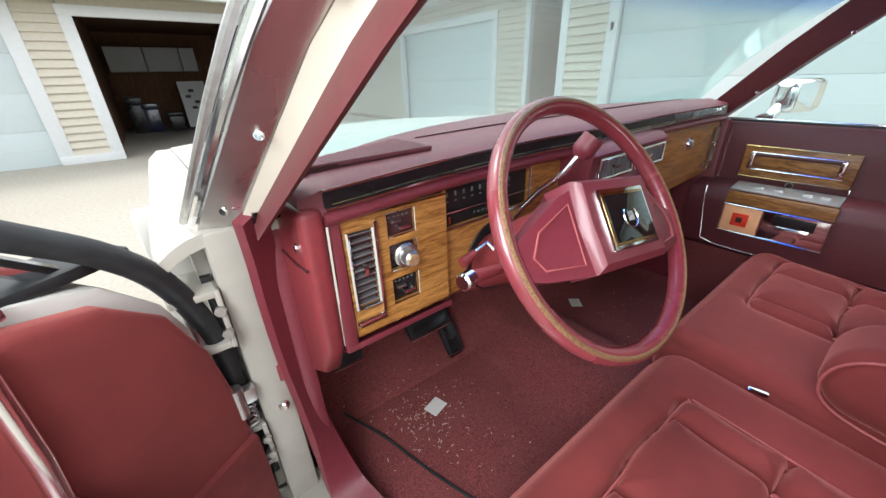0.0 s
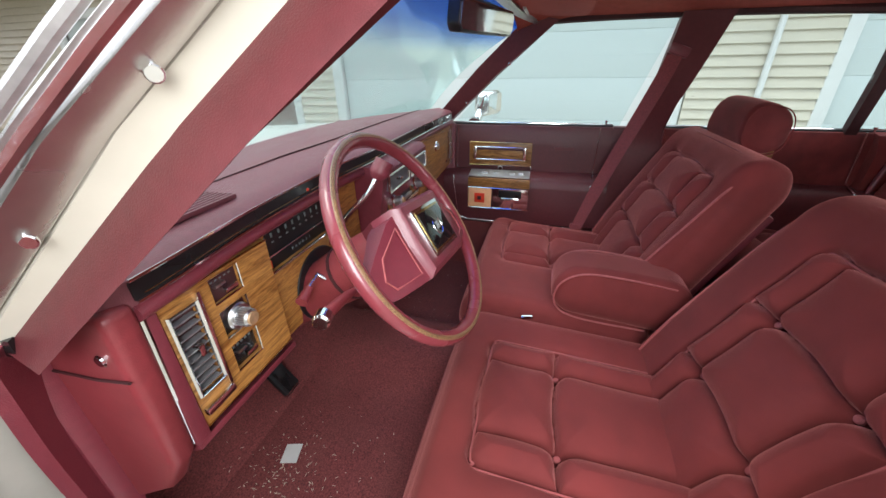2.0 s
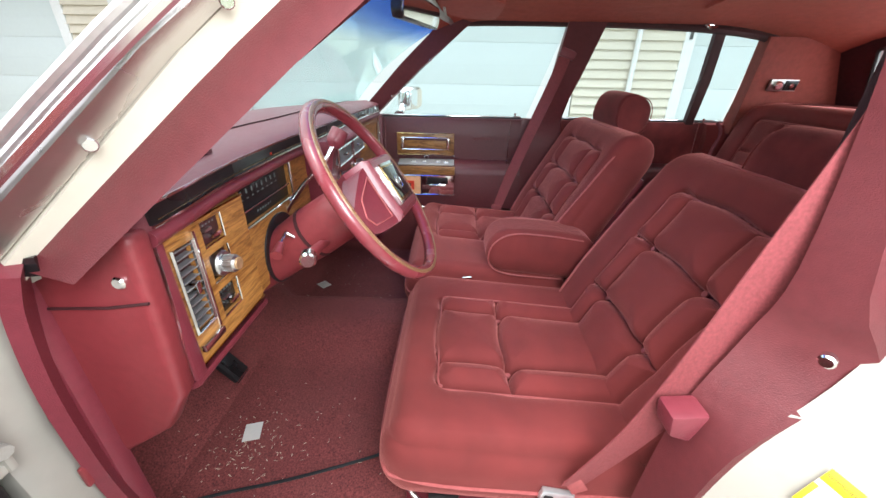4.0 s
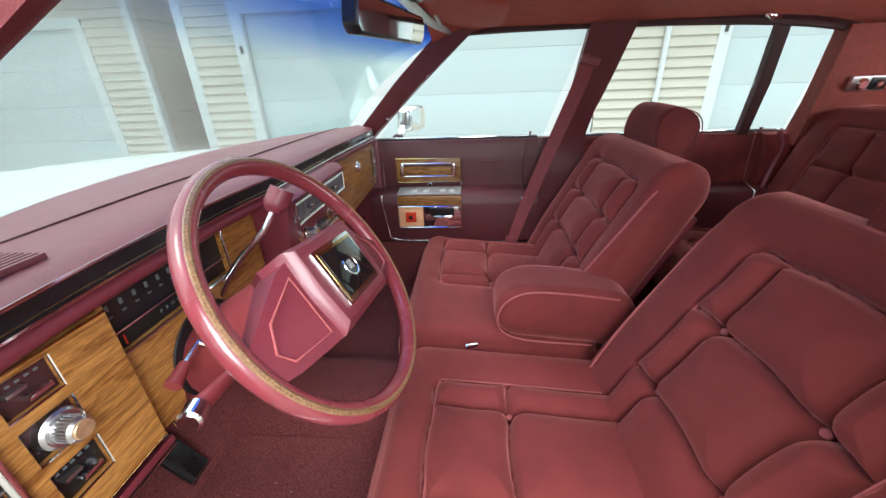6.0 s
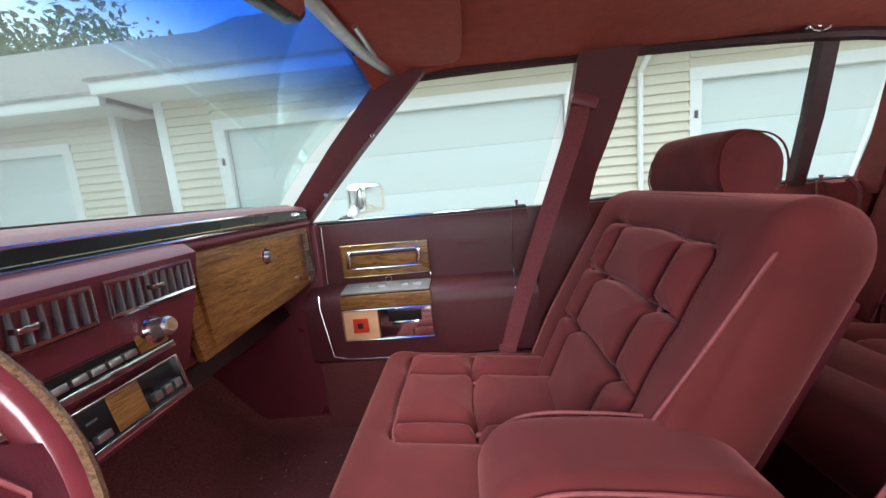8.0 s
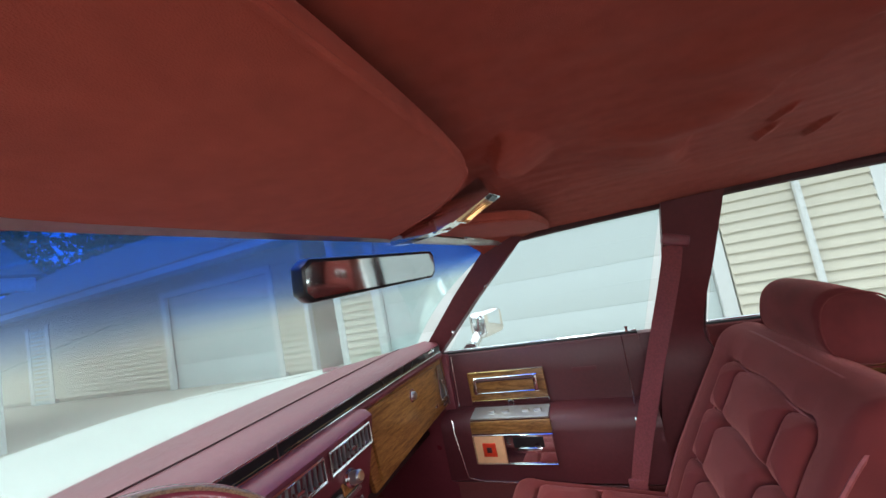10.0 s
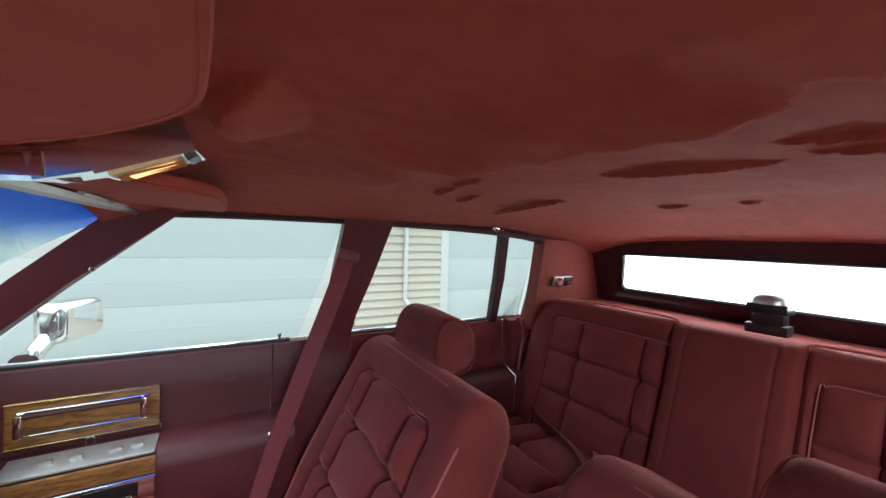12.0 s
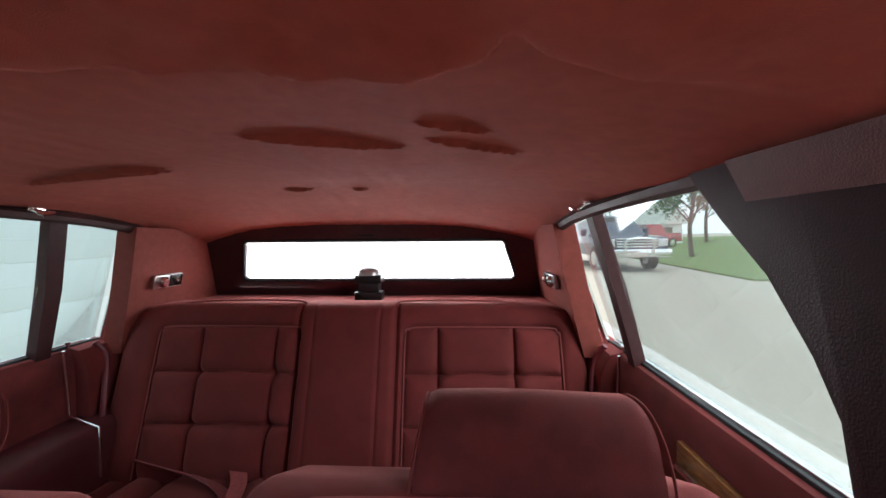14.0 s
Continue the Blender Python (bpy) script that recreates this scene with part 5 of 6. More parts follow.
part("shift_knob", tube([Vector((-0.272, 0.206, 0.984)), Vector((-0.267, 0.202, 0.996)), Vector((-0.256, 0.192, 1.018))], [0.012, 0.020, 0.019], 12, k=4), VINYL, col, "dark red gear knob")
part("turn_lever", tube([WC + AX * 0.17 + Vector((-0.04, 0, -0.01)), Vector((-0.43, 0.270, 0.846)), Vector((-0.466, 0.268, 0.836))], 0.0045, 8), CHROME, col)
part("turn_tip", tube([Vector((-0.462, 0.268, 0.837)), Vector((-0.494, 0.264, 0.828))], [0.007, 0.011], 10), VINYL_LIGHT, col)
part("tilt_lever", tube([WC + AX * 0.12 + Vector((-0.05, 0, -0.03)), Vector((-0.49, 0.178, 0.852)), Vector((-0.555, 0.178, 0.86))], [0.006, 0.008, 0.011], 10), VINYL_LIGHT, col)
part("chrome_tip", disc((-0.552, 0.178, 0.86), (-0.95, -0.25, 0.05), 0.0135, 0.022, 20, 0.003), CHROME, col, "round chrome lever tip")
part("ignition", tube([Vector((-0.30, 0.17, 0.86)), Vector((-0.275, 0.15, 0.86))], 0.014, 12), STEEL, col)

# pedals
for nm, x, y, z, w, h, lab in (("brake_pedal", -0.34, 0.62, 0.42, 0.15, 0.055, "wide black rubber brake pedal"), ("accelerator_pedal", -0.270, 0.618, 0.365, 0.060, 0.17, "long black accelerator pedal"), ("parking_brake_pedal", -0.62, 0.60, 0.46, 0.09, 0.045, "black parking brake pedal")):
    pd = thing(nm, lab, "pedal", "pedals")
    part("pad", B((x, y, z), (w, 0.016, h), 0.004, R("X", -38)), RUBBER, pd)
    part("edge", B((x, y - 0.006, z - 0.006), (w - 0.02, 0.014, h - 0.02), 0.002, R("X", -38)), BLACK, pd)
    part("frame", tube([(x - w / 2, y - 0.006 - h * 0.3, z - h * 0.42), (x + w / 2, y - 0.006 - h * 0.3, z - h * 0.42)], 0.003, 6), CHROME, pd)
    part("arm", tube([(x, y + 0.01, z), (x, y + 0.10, z + 0.10), (x, y + 0.12, z + 0.30)], 0.011, 8, k=4), BLACK, pd)

# ---- front seats ----


def on_top(rel, axis=2, sign=1):
    def f(p, n):
        k = np.clip((n[:, axis] * sign - 0.6) / 0.3, 0, 1)
        a, b = [c for c in range(3) if c != axis]
        return k * rel(p[:, a], p[:, b])
    return f


def pipe(pts, parent, r=0.0032):
    return part("piping", tube(pts, r, 6, k=6), PIPING, parent)


def lumbar(z):
    """A seat back is fuller low down than at its top."""
    return 0.010 * np.cos((z + 0.14) * 6.0)


def head_restraint(st, hx, y, z, tilt, wide):
    """A bolster with a round front and flat, welted ends, wider below than above."""
    MH = Matrix.Translation((hx, y, z)) @ Matrix.Rotation(radians(tilt), 4, "X")
    verts, faces = soft((wide, 0.120, 0.130), (0.014, 0.058, 0.055), (30, 18, 18), lambda p, n: 0.003 * np.sin(p[:, 0] * 14 + 1) + 0.010 * np.clip(n[:, 2], 0, 1) * np.clip(n[:, 1] + 0.4, 0, 1))
    verts[:, 0] *= 1.04 - verts[:, 2] * 1.3
    M = np.array(MH)
    hr = link("head_restraint", verts @ M[:3, :3].T + M[:3, 3], faces, VELVET_DARK, st)
    for s in (-1, 1):
        ring = []
        for a in np.linspace(0, 2 * math.pi, 29)[:-1]:
            yy, zz = 0.058 * math.copysign(abs(math.cos(a)) ** 0.8, math.cos(a)), 0.063 * math.copysign(abs(math.sin(a)) ** 0.8, math.sin(a))
            ring.append(MH @ Vector((s * (wide / 2 - 0.004) * (1.04 - zz * 1.3), yy, zz)))
        part("piping", tube(ring, 0.0018, 6, closed=True), VELVET, hr)
    for s in (-1, 1):
        part("post", tube([MH @ Vector((s * 0.06, 0, -0.05)), MH @ Vector((s * 0.06, 0.0, -0.15))], 0.006, 8), CHROME, st)


def front_seat(label, cushion, panel, back, quilt, pivot, recl, dep, head):
    """A velour seat: cushion (x0, x1, front), its quilted panel, back (x0, x1), that panel, the back's foot and lean, head restraint."""
    st = thing("front_seat", label, "car seat", "front seats")
    x0, x1, y1 = cushion
    cx, w = (x0 + x1) / 2, x1 - x0
    y0 = -0.47
    cy, L = (y0 + y1) / 2, y1 - y0
    a, b, la, lb, front, line = [v - cx for v in panel[:4]] + [v - cy for v in panel[4:]]
    rel = tufts([la, lb], [line], a, b, -L / 2 - 0.05, front)
    M = Matrix.Translation((cx, cy, 0.445)) @ Matrix.Rotation(radians(4.5), 4, "X")
    cu = link("cushion", *soft((w, L, 0.175), (0.06, 0.075, 0.075), (230, 190, 12), on_top(rel), M), VELVET, st)
    top = lambda x, y, z: M @ Vector((x, y, z))
    pipe([top(a - 0.001, -L / 2 + 0.05, 0.089), top(a - 0.001, front - 0.03, 0.089), top(a + 0.009, front - 0.009, 0.088), top(a + 0.03, front, 0.088), top(0, front + 0.001, 0.089), top(b - 0.03, front, 0.088), top(b - 0.009, front - 0.009, 0.088), top(b + 0.001, front - 0.03, 0.089), top(b + 0.001, -L / 2 + 0.05, 0.089)], cu, 0.0022)
    for s, xx in ((-1, x0), (1, x1)):
        pipe([(xx + s * 0.001, y0 + 0.05, 0.425), (xx + s * 0.002, cy, 0.435), (xx - s * 0.002, y1 - 0.07, 0.452), (xx - s * 0.05, y1 - 0.005, 0.46), (cx, y1 + 0.004, 0.462)], cu)
    for g in (la, lb):
        part("button", disc(top(g, line, 0.066), (0, 0, 1), 0.007, 0.006, 12, 0.002), PIPING, cu)
    part("seat_base", span(x0 + 0.03, x1 - 0.03, y0 + 0.04, y1 - 0.05, 0.275, 0.37, 0.02), VINYL, st)
    if x0 < -0.3:
        part("chrome_valance", tube([(x0 + 0.05, y1 - 0.045, 0.385), (x0 + 0.005, y1 - 0.10, 0.372), (x0 + 0.002, cy, 0.362), (x0 + 0.01, y0 + 0.02, 0.372)], 0.005, 8, k=5, flat=1.4), STEEL, st, "chrome strip along the seat's base")
        part("switch_bar", B((x0 + 0.012, y1 - 0.13, 0.385), (0.012, 0.06, 0.02), 0.004), BLACK, st)
    # back
    bx0, bx1 = back
    bw, bl = bx1 - bx0, 0.58
    bcx = (bx0 + bx1) / 2
    MB = Matrix.Translation((bcx, pivot, 0.455)) @ Matrix.Rotation(radians(recl), 4, "X") @ Matrix.Translation((0, 0.0075 - dep / 2, bl / 2))
    ia, ib, l1, l2 = [v - bcx for v in quilt[:4]]
    z1, z2, ztop = quilt[4:]
    relb = tufts([l1, l2], [z1, z2], ia, ib, -0.30, ztop)

    def crown(p, n):
        k = np.clip((n[:, 1] - 0.6) / 0.3, 0, 1)
        return k * (relb(p[:, 0], p[:, 2]) + lumbar(p[:, 2])) + 0.010 * np.clip(n[:, 2], 0, 1)

    rr_ = min(0.060, dep * 0.42)
    bk = link("backrest", *soft((bw, dep, bl), (0.050, rr_, 0.085), (220, 14, 220), crown, MB), VELVET, st)
    f = dep / 2 - 0.007
    for s in (-1, 1):
        pts = [(s * (bw / 2 - 0.050), f + 0.028 + float(lumbar(-0.22)), -bl / 2 + 0.07), (s * (bw / 2 - 0.036), f + 0.024 + float(lumbar(-0.10)), -0.10), (s * (bw / 2 - 0.024), f + 0.016 + float(lumbar(0.05)), 0.05), (s * (bw / 2 - 0.018), f + 0.007, bl / 2 - 0.11), (s * (bw / 2 - 0.030), f - 0.010, bl / 2 - 0.045), (s * (bw / 2 - 0.085), f - 0.014, bl / 2 - 0.012), (0, f - 0.014, bl / 2 - 0.006)]
        pipe([MB @ Vector(p) for p in pts], bk)
    e = dep / 2 + 0.002
    pts = [(ia, -0.24), (ia - 0.001, 0.0), (ia, ztop - 0.032), (ia + 0.009, ztop - 0.009), (ia + 0.032, ztop), ((ia + ib) / 2, ztop), (ib - 0.032, ztop), (ib - 0.009, ztop - 0.009), (ib, ztop - 0.032), (ib + 0.001, 0.0), (ib, -0.24)]
    pipe([MB @ Vector((x, e + float(lumbar(z)) - 0.006, z)) for x, z in pts], bk, 0.0022)
    for i in (l1, l2):
        for z in (z1, z2):
            part("button", disc(MB @ Vector((i, dep / 2 - 0.020 + float(lumbar(z)), z)), MB.to_3x3() @ Vector((0, 1, 0)), 0.007, 0.006, 12, 0.002), PIPING, bk)
    part("back_shell", turned(B((0, -dep / 2 - 0.005, -0.03), (bw - 0.06, 0.02, bl - 0.14), 0.008), MB), VINYL, st)
    head_restraint(st, *head)
    return st


drv = front_seat("dark red velour driver's seat, quilted, with chrome base strip", (-0.665, -0.055, 0.075), (-0.530, -0.185, -0.455, -0.255, -0.030, -0.190), (-0.665, -0.070), (-0.535, -0.195, -0.465, -0.262, -0.120, 0.047, 0.190), -0.400, 27, 0.215, (-0.432, -0.740, 0.982, 8, 0.285))
pas = front_seat("dark red velour passenger seat, quilted, armrest down", (-0.035, 0.665, 0.10), (0.245, 0.610, 0.300, 0.500, 0.000, -0.175), (0.062, 0.660), (0.165, 0.550, 0.245, 0.466, -0.066, 0.072, 0.200), -0.355, 25, 0.135, (0.420, -0.700, 1.010, 8, 0.24))
pipe([(0.135, 0.045, 0.50), (0.14, 0.0, 0.535), (0.15, -0.15, 0.538), (0.15, -0.30, 0.52)], pas)
AM = Matrix.Translation((0.045, -0.355, 0.597)) @ Matrix.Rotation(radians(4), 4, "X")


def arm_shape(p, n):
    f = (p[:, 1] + 0.19) / 0.38
    return 0.012 * np.clip(n[:, 2], 0, 1) * np.sin(np.clip(f, 0, 1) * 3.1) - 0.02 * np.clip(-n[:, 2], 0, 1) * f


ar = link("armrest", *soft((0.155, 0.36, 0.155), (0.028, 0.065, 0.068), (16, 34, 14), arm_shape, AM), VELVET, pas, "folded-down padded armrest")
for s in (-1, 1):
    pipe([AM @ Vector(p) for p in ((s * 0.070, -0.12, 0.074), (s * 0.072, 0.0, 0.082), (s * 0.072, 0.11, 0.076), (s * 0.072, 0.166, 0.03), (s * 0.072, 0.165, -0.035), (s * 0.072, 0.10, -0.066), (s * 0.072, -0.08, -0.068))], ar, 0.0026)
lt = part("seat_latch", B((-0.046, -0.115, 0.530), (0.014, 0.034, 0.008), 0.003, R("Z", 20)), CHROME, drv, "chrome catch between the seats")

# ---- rear seat ----
rs = thing("rear_bench", "wide dark red velour rear bench with quilted panels", "car seat")
BM = Matrix.Translation((0, -1.395, 0.775)) @ Matrix.Rotation(radians(17), 4, "X")
RT = [tufts([0.215, 0.447], [-0.095, 0.050], 0.145, 0.585, -0.30, 0.185, 0.026, 0.014, sag=0.003), tufts([-0.50, -0.275], [-0.095, 0.050], -0.635, -0.175, -0.30, 0.185, 0.026, 0.014, sag=0.003)]


def rear_relief(p, n):
    k = np.clip((n[:, 1] - 0.6) / 0.3, 0, 1)
    x, z = p[:, 0], p[:, 2]
    h = np.where(x > 0, RT[0](x, z), RT[1](x, z))
    for g in (-0.15, 0.15):
        h = h - 0.014 * np.exp(-((x - g) / 0.008) ** 2)
    for g in (-0.10, 0.10):
        h = h - 0.004 * np.exp(-((x - g) / 0.004) ** 2)
    c = np.clip((np.abs(x) - 0.55) / 0.15, 0, 1) ** 2 * np.clip(n[:, 2] + 0.15, 0, 1)
    return k * h - 0.03 * c


rb = link("backrest", *soft((1.46, 0.19, 0.55), (0.10, 0.07, 0.10), (260, 10, 110), rear_relief, BM), VELVET, rs)
for s in (1, -1):
    pipe([BM @ Vector((s * a, b, c)) for a, b, c in ((0.69, 0.075, -0.20), (0.685, 0.075, 0.08), (0.64, 0.078, 0.21), (0.52, 0.068, 0.262), (0.18, 0.066, 0.268), (0.15, 0.072, 0.245))], rb)
    o = 0.05 if s > 0 else 0.0
    pipe([BM @ Vector((s * (a - o), 0.094, c)) for a, c in ((0.636, -0.24), (0.636, 0.13), (0.627, 0.172), (0.60, 0.185), (0.40, 0.187), (0.215, 0.185), (0.190, 0.175), (0.178, 0.15), (0.178, -0.24))], rb, 0.0022)
CM = Matrix.Translation((0, -1.08, 0.475)) @ Matrix.Rotation(radians(6), 4, "X")
CT = [tufts([0.26, 0.49], [0.02], 0.16, 0.60, -0.30, 0.17), tufts([-0.49, -0.26], [0.02], -0.60, -0.16, -0.30, 0.17)]
link("cushion", *soft((1.40, 0.56, 0.19), (0.07, 0.09, 0.08), (100, 44, 8), on_top(lambda x, y: np.where(x > 0, CT[0](x, y), CT[1](x, y))), CM), VELVET, rs)
part("seat_base", span(-0.70, 0.70, -1.36, -0.86, 0.24, 0.42, 0.01), VINYL, rs)
shelf = part("parcel_shelf", slab(lambda u, v: (u, v, 1.018 + 0.004 * noise.noise((u * 6, v * 6, 1))), (-0.70, 0.70), (-1.44, -1.80), 24, 8, (0, 0, -0.05)), VELVET)
tagged(shelf, "dark red cloth rear parcel shelf", "shelf", kind="structure")
CAR.append(shelf)

# ---- rear glass ----


def rr(w0, h0, w1, y0, y1, r, n=6):
    """A rounded, tapering outline: half widths below and above, heights and depths."""
    pts = []
    for cx, cz, a0 in ((1, 1, 0), (-1, 1, 90), (-1, 0, 180), (1, 0, 270)):
        w = w1 if cz else w0
        for i in range(n + 1):
            a = radians(a0 + 90 * i / n)
            x = cx * (w - r) + r * math.cos(a)
            z = (h0[1] - r if cz else h0[0] + r) + r * math.sin(a)
            f = (z - h0[0]) / (h0[1] - h0[0])
            pts.append((x, y0 + (y1 - y0) * f, z))
    return pts


inner = [(x - 0.020, y, z) for x, y, z in rr(0.533, (1.085, 1.240), 0.490, -1.685, -1.60, 0.022)]
outer = rr(0.68, (1.00, 1.30), 0.62, -1.735, -1.56, 0.03)
inner2 = [(x, y - 0.03, z) for x, y, z in inner]
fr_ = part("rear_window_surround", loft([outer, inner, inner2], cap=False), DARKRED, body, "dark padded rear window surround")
part("window_seal", tube(inner, 0.007, 6, closed=True), RUBBER, fr_)
FOG, nt, p = nodes_of("fogged_glass")
nt.nodes.remove(p)
a_, b_, c_ = nt.nodes.new("ShaderNodeBsdfTranslucent"), nt.nodes.new("ShaderNodeBsdfTransparent"), nt.nodes.new("ShaderNodeMixShader")
a_.inputs[0].default_value = (0.80, 0.82, 0.84, 1)
c_.inputs[0].default_value = 0.35
nt.links.new(a_.outputs[0], c_.inputs[1])
nt.links.new(b_.outputs[0], c_.inputs[2])
nt.links.new(c_.outputs[0], nt.nodes["Material Output"].inputs[0])
bm = bmesh.new()
va, vb = [bm.verts.new((x, y - 0.018, z)) for x, y, z in inner], [bm.verts.new((x, y - 0.022, z)) for x, y, z in inner]
bm.faces.new(va)
bm.faces.new(vb[::-1])
for i in range(len(va)):
    bm.faces.new((va[i], vb[i], vb[(i + 1) % len(va)], va[(i + 1) % len(va)]))
rw = part("rear_window", bm, FOG)
tagged(rw, "small formal rear window, fogged white", "window")
CAR.append(rw)
bl = thing("brake_lamp", "black high brake lamp with a silver top on the shelf", "lamp")
part("foot", span(-0.058, 0.042, -1.63, -1.575, 1.022, 1.052, 0.004), BLACK, bl)
part("stem", span(-0.046, 0.030, -1.635, -1.585, 1.05, 1.085, 0.004), BLACK, bl)
part("housing", span(-0.055, 0.042, -1.65, -1.58, 1.083, 1.112, 0.004), BLACK, bl)
part("cap", loft([[(-0.006 + 0.048 * a * math.cos(t), -1.615 + 0.04 * a * math.sin(t), z) for t in np.linspace(0, 6.283, 25)[:-1]] for z, a in ((1.111, 1.0), (1.126, 1.0), (1.138, 0.8), (1.143, 0.4))]), SILVERP, bl)
part("latch", span(-0.03, 0.03, -1.60, -1.585, 1.252, 1.262, 0.002), BLACK, body)
for s in (-1, 1):
    sc = thing("reading_lamp", "chrome reading lamp plate on the rear side panel", "lamp", "rear reading lamps")
    part("plate", B((s * 0.632, -1.44, 1.112), (0.012, 0.115, 0.044), 0.002, R("Y", s * -13)), STEEL, sc)
    part("switch_plate", B((s * 0.627, -1.468, 1.112), (0.012, 0.05, 0.038), 0.002, R("Y", s * -13)), BLACK, sc)
    part("lens", disc((s * 0.627, -1.412, 1.112), (-s, 0, -0.2), 0.018, 0.018, 20, 0.006), CHROME, sc)
    part("switch", disc((s * 0.623, -1.465, 1.112), (-s, 0, -0.2), 0.010, 0.014, 16, 0.004), CHROME, sc)
    hk = thing("coat_hook", "chrome coat hook above the rear window", "hook", "coat hooks")
    part("base", B((s * 0.605, -1.047, 1.322), (0.022, 0.035, 0.012), 0.004), CHROME, hk)
    part("prong", tube([(s * 0.60, -1.04, 1.320), (s * 0.585, -1.05, 1.308), (s * 0.58, -1.068, 1.312)], 0.005, 8, k=4), CHROME, hk)

# ---- doors ----


def door_panel(s, y0, y1, label, front):
    """A closed door's inner side: s is the car's side, y0..y1 its length."""
    d = thing("car_door", label, "car door", "car doors")
    X = lambda a: s * a
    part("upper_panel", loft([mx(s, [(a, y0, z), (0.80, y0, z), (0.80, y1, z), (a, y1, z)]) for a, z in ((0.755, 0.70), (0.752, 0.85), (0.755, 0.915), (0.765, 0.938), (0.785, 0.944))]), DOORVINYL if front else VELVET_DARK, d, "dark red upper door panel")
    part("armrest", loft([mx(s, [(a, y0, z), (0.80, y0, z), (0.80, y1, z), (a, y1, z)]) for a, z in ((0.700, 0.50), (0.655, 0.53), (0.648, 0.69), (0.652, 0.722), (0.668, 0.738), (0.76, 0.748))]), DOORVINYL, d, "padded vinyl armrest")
    part("lower_panel", span(X(0.70), X(0.80), y0, y1, 0.26, 0.545, 0.01), CARPET, d)
    part("belt_strip", span(X(0.785), X(0.80), y0, y1, 0.940, 0.952, 0.004), CHROME, d, "chrome strip below the window")
    part("belt_seal", span(X(0.775), X(0.787), y0, y1, 0.936, 0.948, 0.004), RUBBER, d)
    return d


pd = door_panel(1, -0.385, 0.315, "closed passenger door with oak inlay and ashtray", True)
for pts in ([(0.752, 0.268, 0.935), (0.750, 0.272, 0.75)], [(0.655, 0.268, 0.735), (0.645, 0.265, 0.70), (0.650, 0.245, 0.545), (0.655, 0.20, 0.530), (0.652, -0.10, 0.525), (0.655, -0.31, 0.522)],
            [(0.752, -0.335, 0.945), (0.750, -0.330, 0.75), (0.70, -0.325, 0.742), (0.648, -0.318, 0.72), (0.65, -0.312, 0.53)]):
    part("chrome_strip", tube(pts, 0.0024, 8), CHROME, pd)
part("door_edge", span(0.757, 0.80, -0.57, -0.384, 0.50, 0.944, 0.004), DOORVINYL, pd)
wp = part("wood_plate", span(0.742, 0.754, -0.066, 0.212, 0.768, 0.870, 0.002), WOOD_D, pd, "oak-grain pull plate with gold edge")
part("gold_edge", tube([(0.741, -0.066, 0.768), (0.741, 0.212, 0.768), (0.741, 0.212, 0.870), (0.741, -0.066, 0.870)], 0.002, 6, closed=True), GOLD, wp)
part("recess", span(0.7395, 0.745, -0.040, 0.188, 0.797, 0.845, 0.002), WOOD_D, wp)
part("recess_edge", tube([(0.739, -0.042, 0.795), (0.739, 0.190, 0.795), (0.739, 0.190, 0.850), (0.739, -0.042, 0.850)], 0.0018, 6, closed=True), CHROME, wp)
pl = part("pull_bar", tube([(0.735, -0.030, 0.842), (0.722, -0.028, 0.845), (0.720, 0.07, 0.846), (0.722, 0.176, 0.845), (0.735, 0.178, 0.842)], 0.005, 8, flat=1.0), DARKRED, pd, "door pull bar")
for y in (-0.036, 0.184):
    part("chrome_end", span(0.718, 0.742, y - 0.007, y + 0.007, 0.798, 0.850, 0.003), CHROME, pl)
part("plate_frame", tube([(0.742, 0.214, 0.768), (0.745, 0.214, 0.742), (0.745, -0.068, 0.742), (0.742, -0.068, 0.768)], 0.002, 6), CHROME, pd)
part("emblem", disc((0.753, 0.070, 0.753), (-1, 0, 0), 0.012, 0.004, 24, 0.001), CHROME, pd)
part("emblem_field", disc((0.749, 0.070, 0.753), (-1, 0, 0), 0.008, 0.0015, 20), DARKRED, pd)
sp = part("switch_plate", B((0.690, 0.066, 0.743), (0.075, 0.268, 0.006), 0.002, R("Y", -8)), SILVERP, pd, "brushed switch plate on the armrest")
for y in (0.13, 0.08, 0.01, -0.03):
    part("switch", B((0.690, y, 0.749), (0.012, 0.024, 0.008), 0.002, R("Y", -8)), STEEL, sp)
part("wood_band", span(0.641, 0.652, -0.072, 0.200, 0.694, 0.733, 0.003), WOOD_D, pd, "oak-grain band on the armrest")
rf_ = part("reflector", span(0.640, 0.652, 0.092, 0.196, 0.598, 0.688, 0.002), AMBER, pd, "amber courtesy lamp with red square")
part("red_square", span(0.637, 0.641, 0.122, 0.168, 0.620, 0.664, 0.001), REDPL, rf_)
part("bulb_cover", span(0.634, 0.638, 0.137, 0.154, 0.634, 0.651, 0.001), DARKRED, rf_)
ash = part("ashtray", span(0.640, 0.652, -0.070, 0.086, 0.598, 0.690, 0.002), CHROME, pd, "bright chrome ashtray")
part("ashtray_lip", span(0.630, 0.641, -0.03, 0.05, 0.636, 0.646, 0.003), CHROME, ash)
part("ashtray_recess", span(0.6385, 0.642, -0.04, 0.06, 0.648, 0.682, 0.002), BLACK, ash)
part("frame", tube([(0.639, -0.072, 0.596), (0.639, 0.198, 0.596), (0.639, 0.198, 0.690), (0.639, -0.072, 0.690)], 0.0022, 6, closed=True), CHROME, pd)
part("lock_knob", tube([(0.780, -0.355, 0.94), (0.780, -0.355, 0.957), (0.780, -0.355, 0.966)], [0.004, 0.004, 0.007], 10), CHROME, pd)
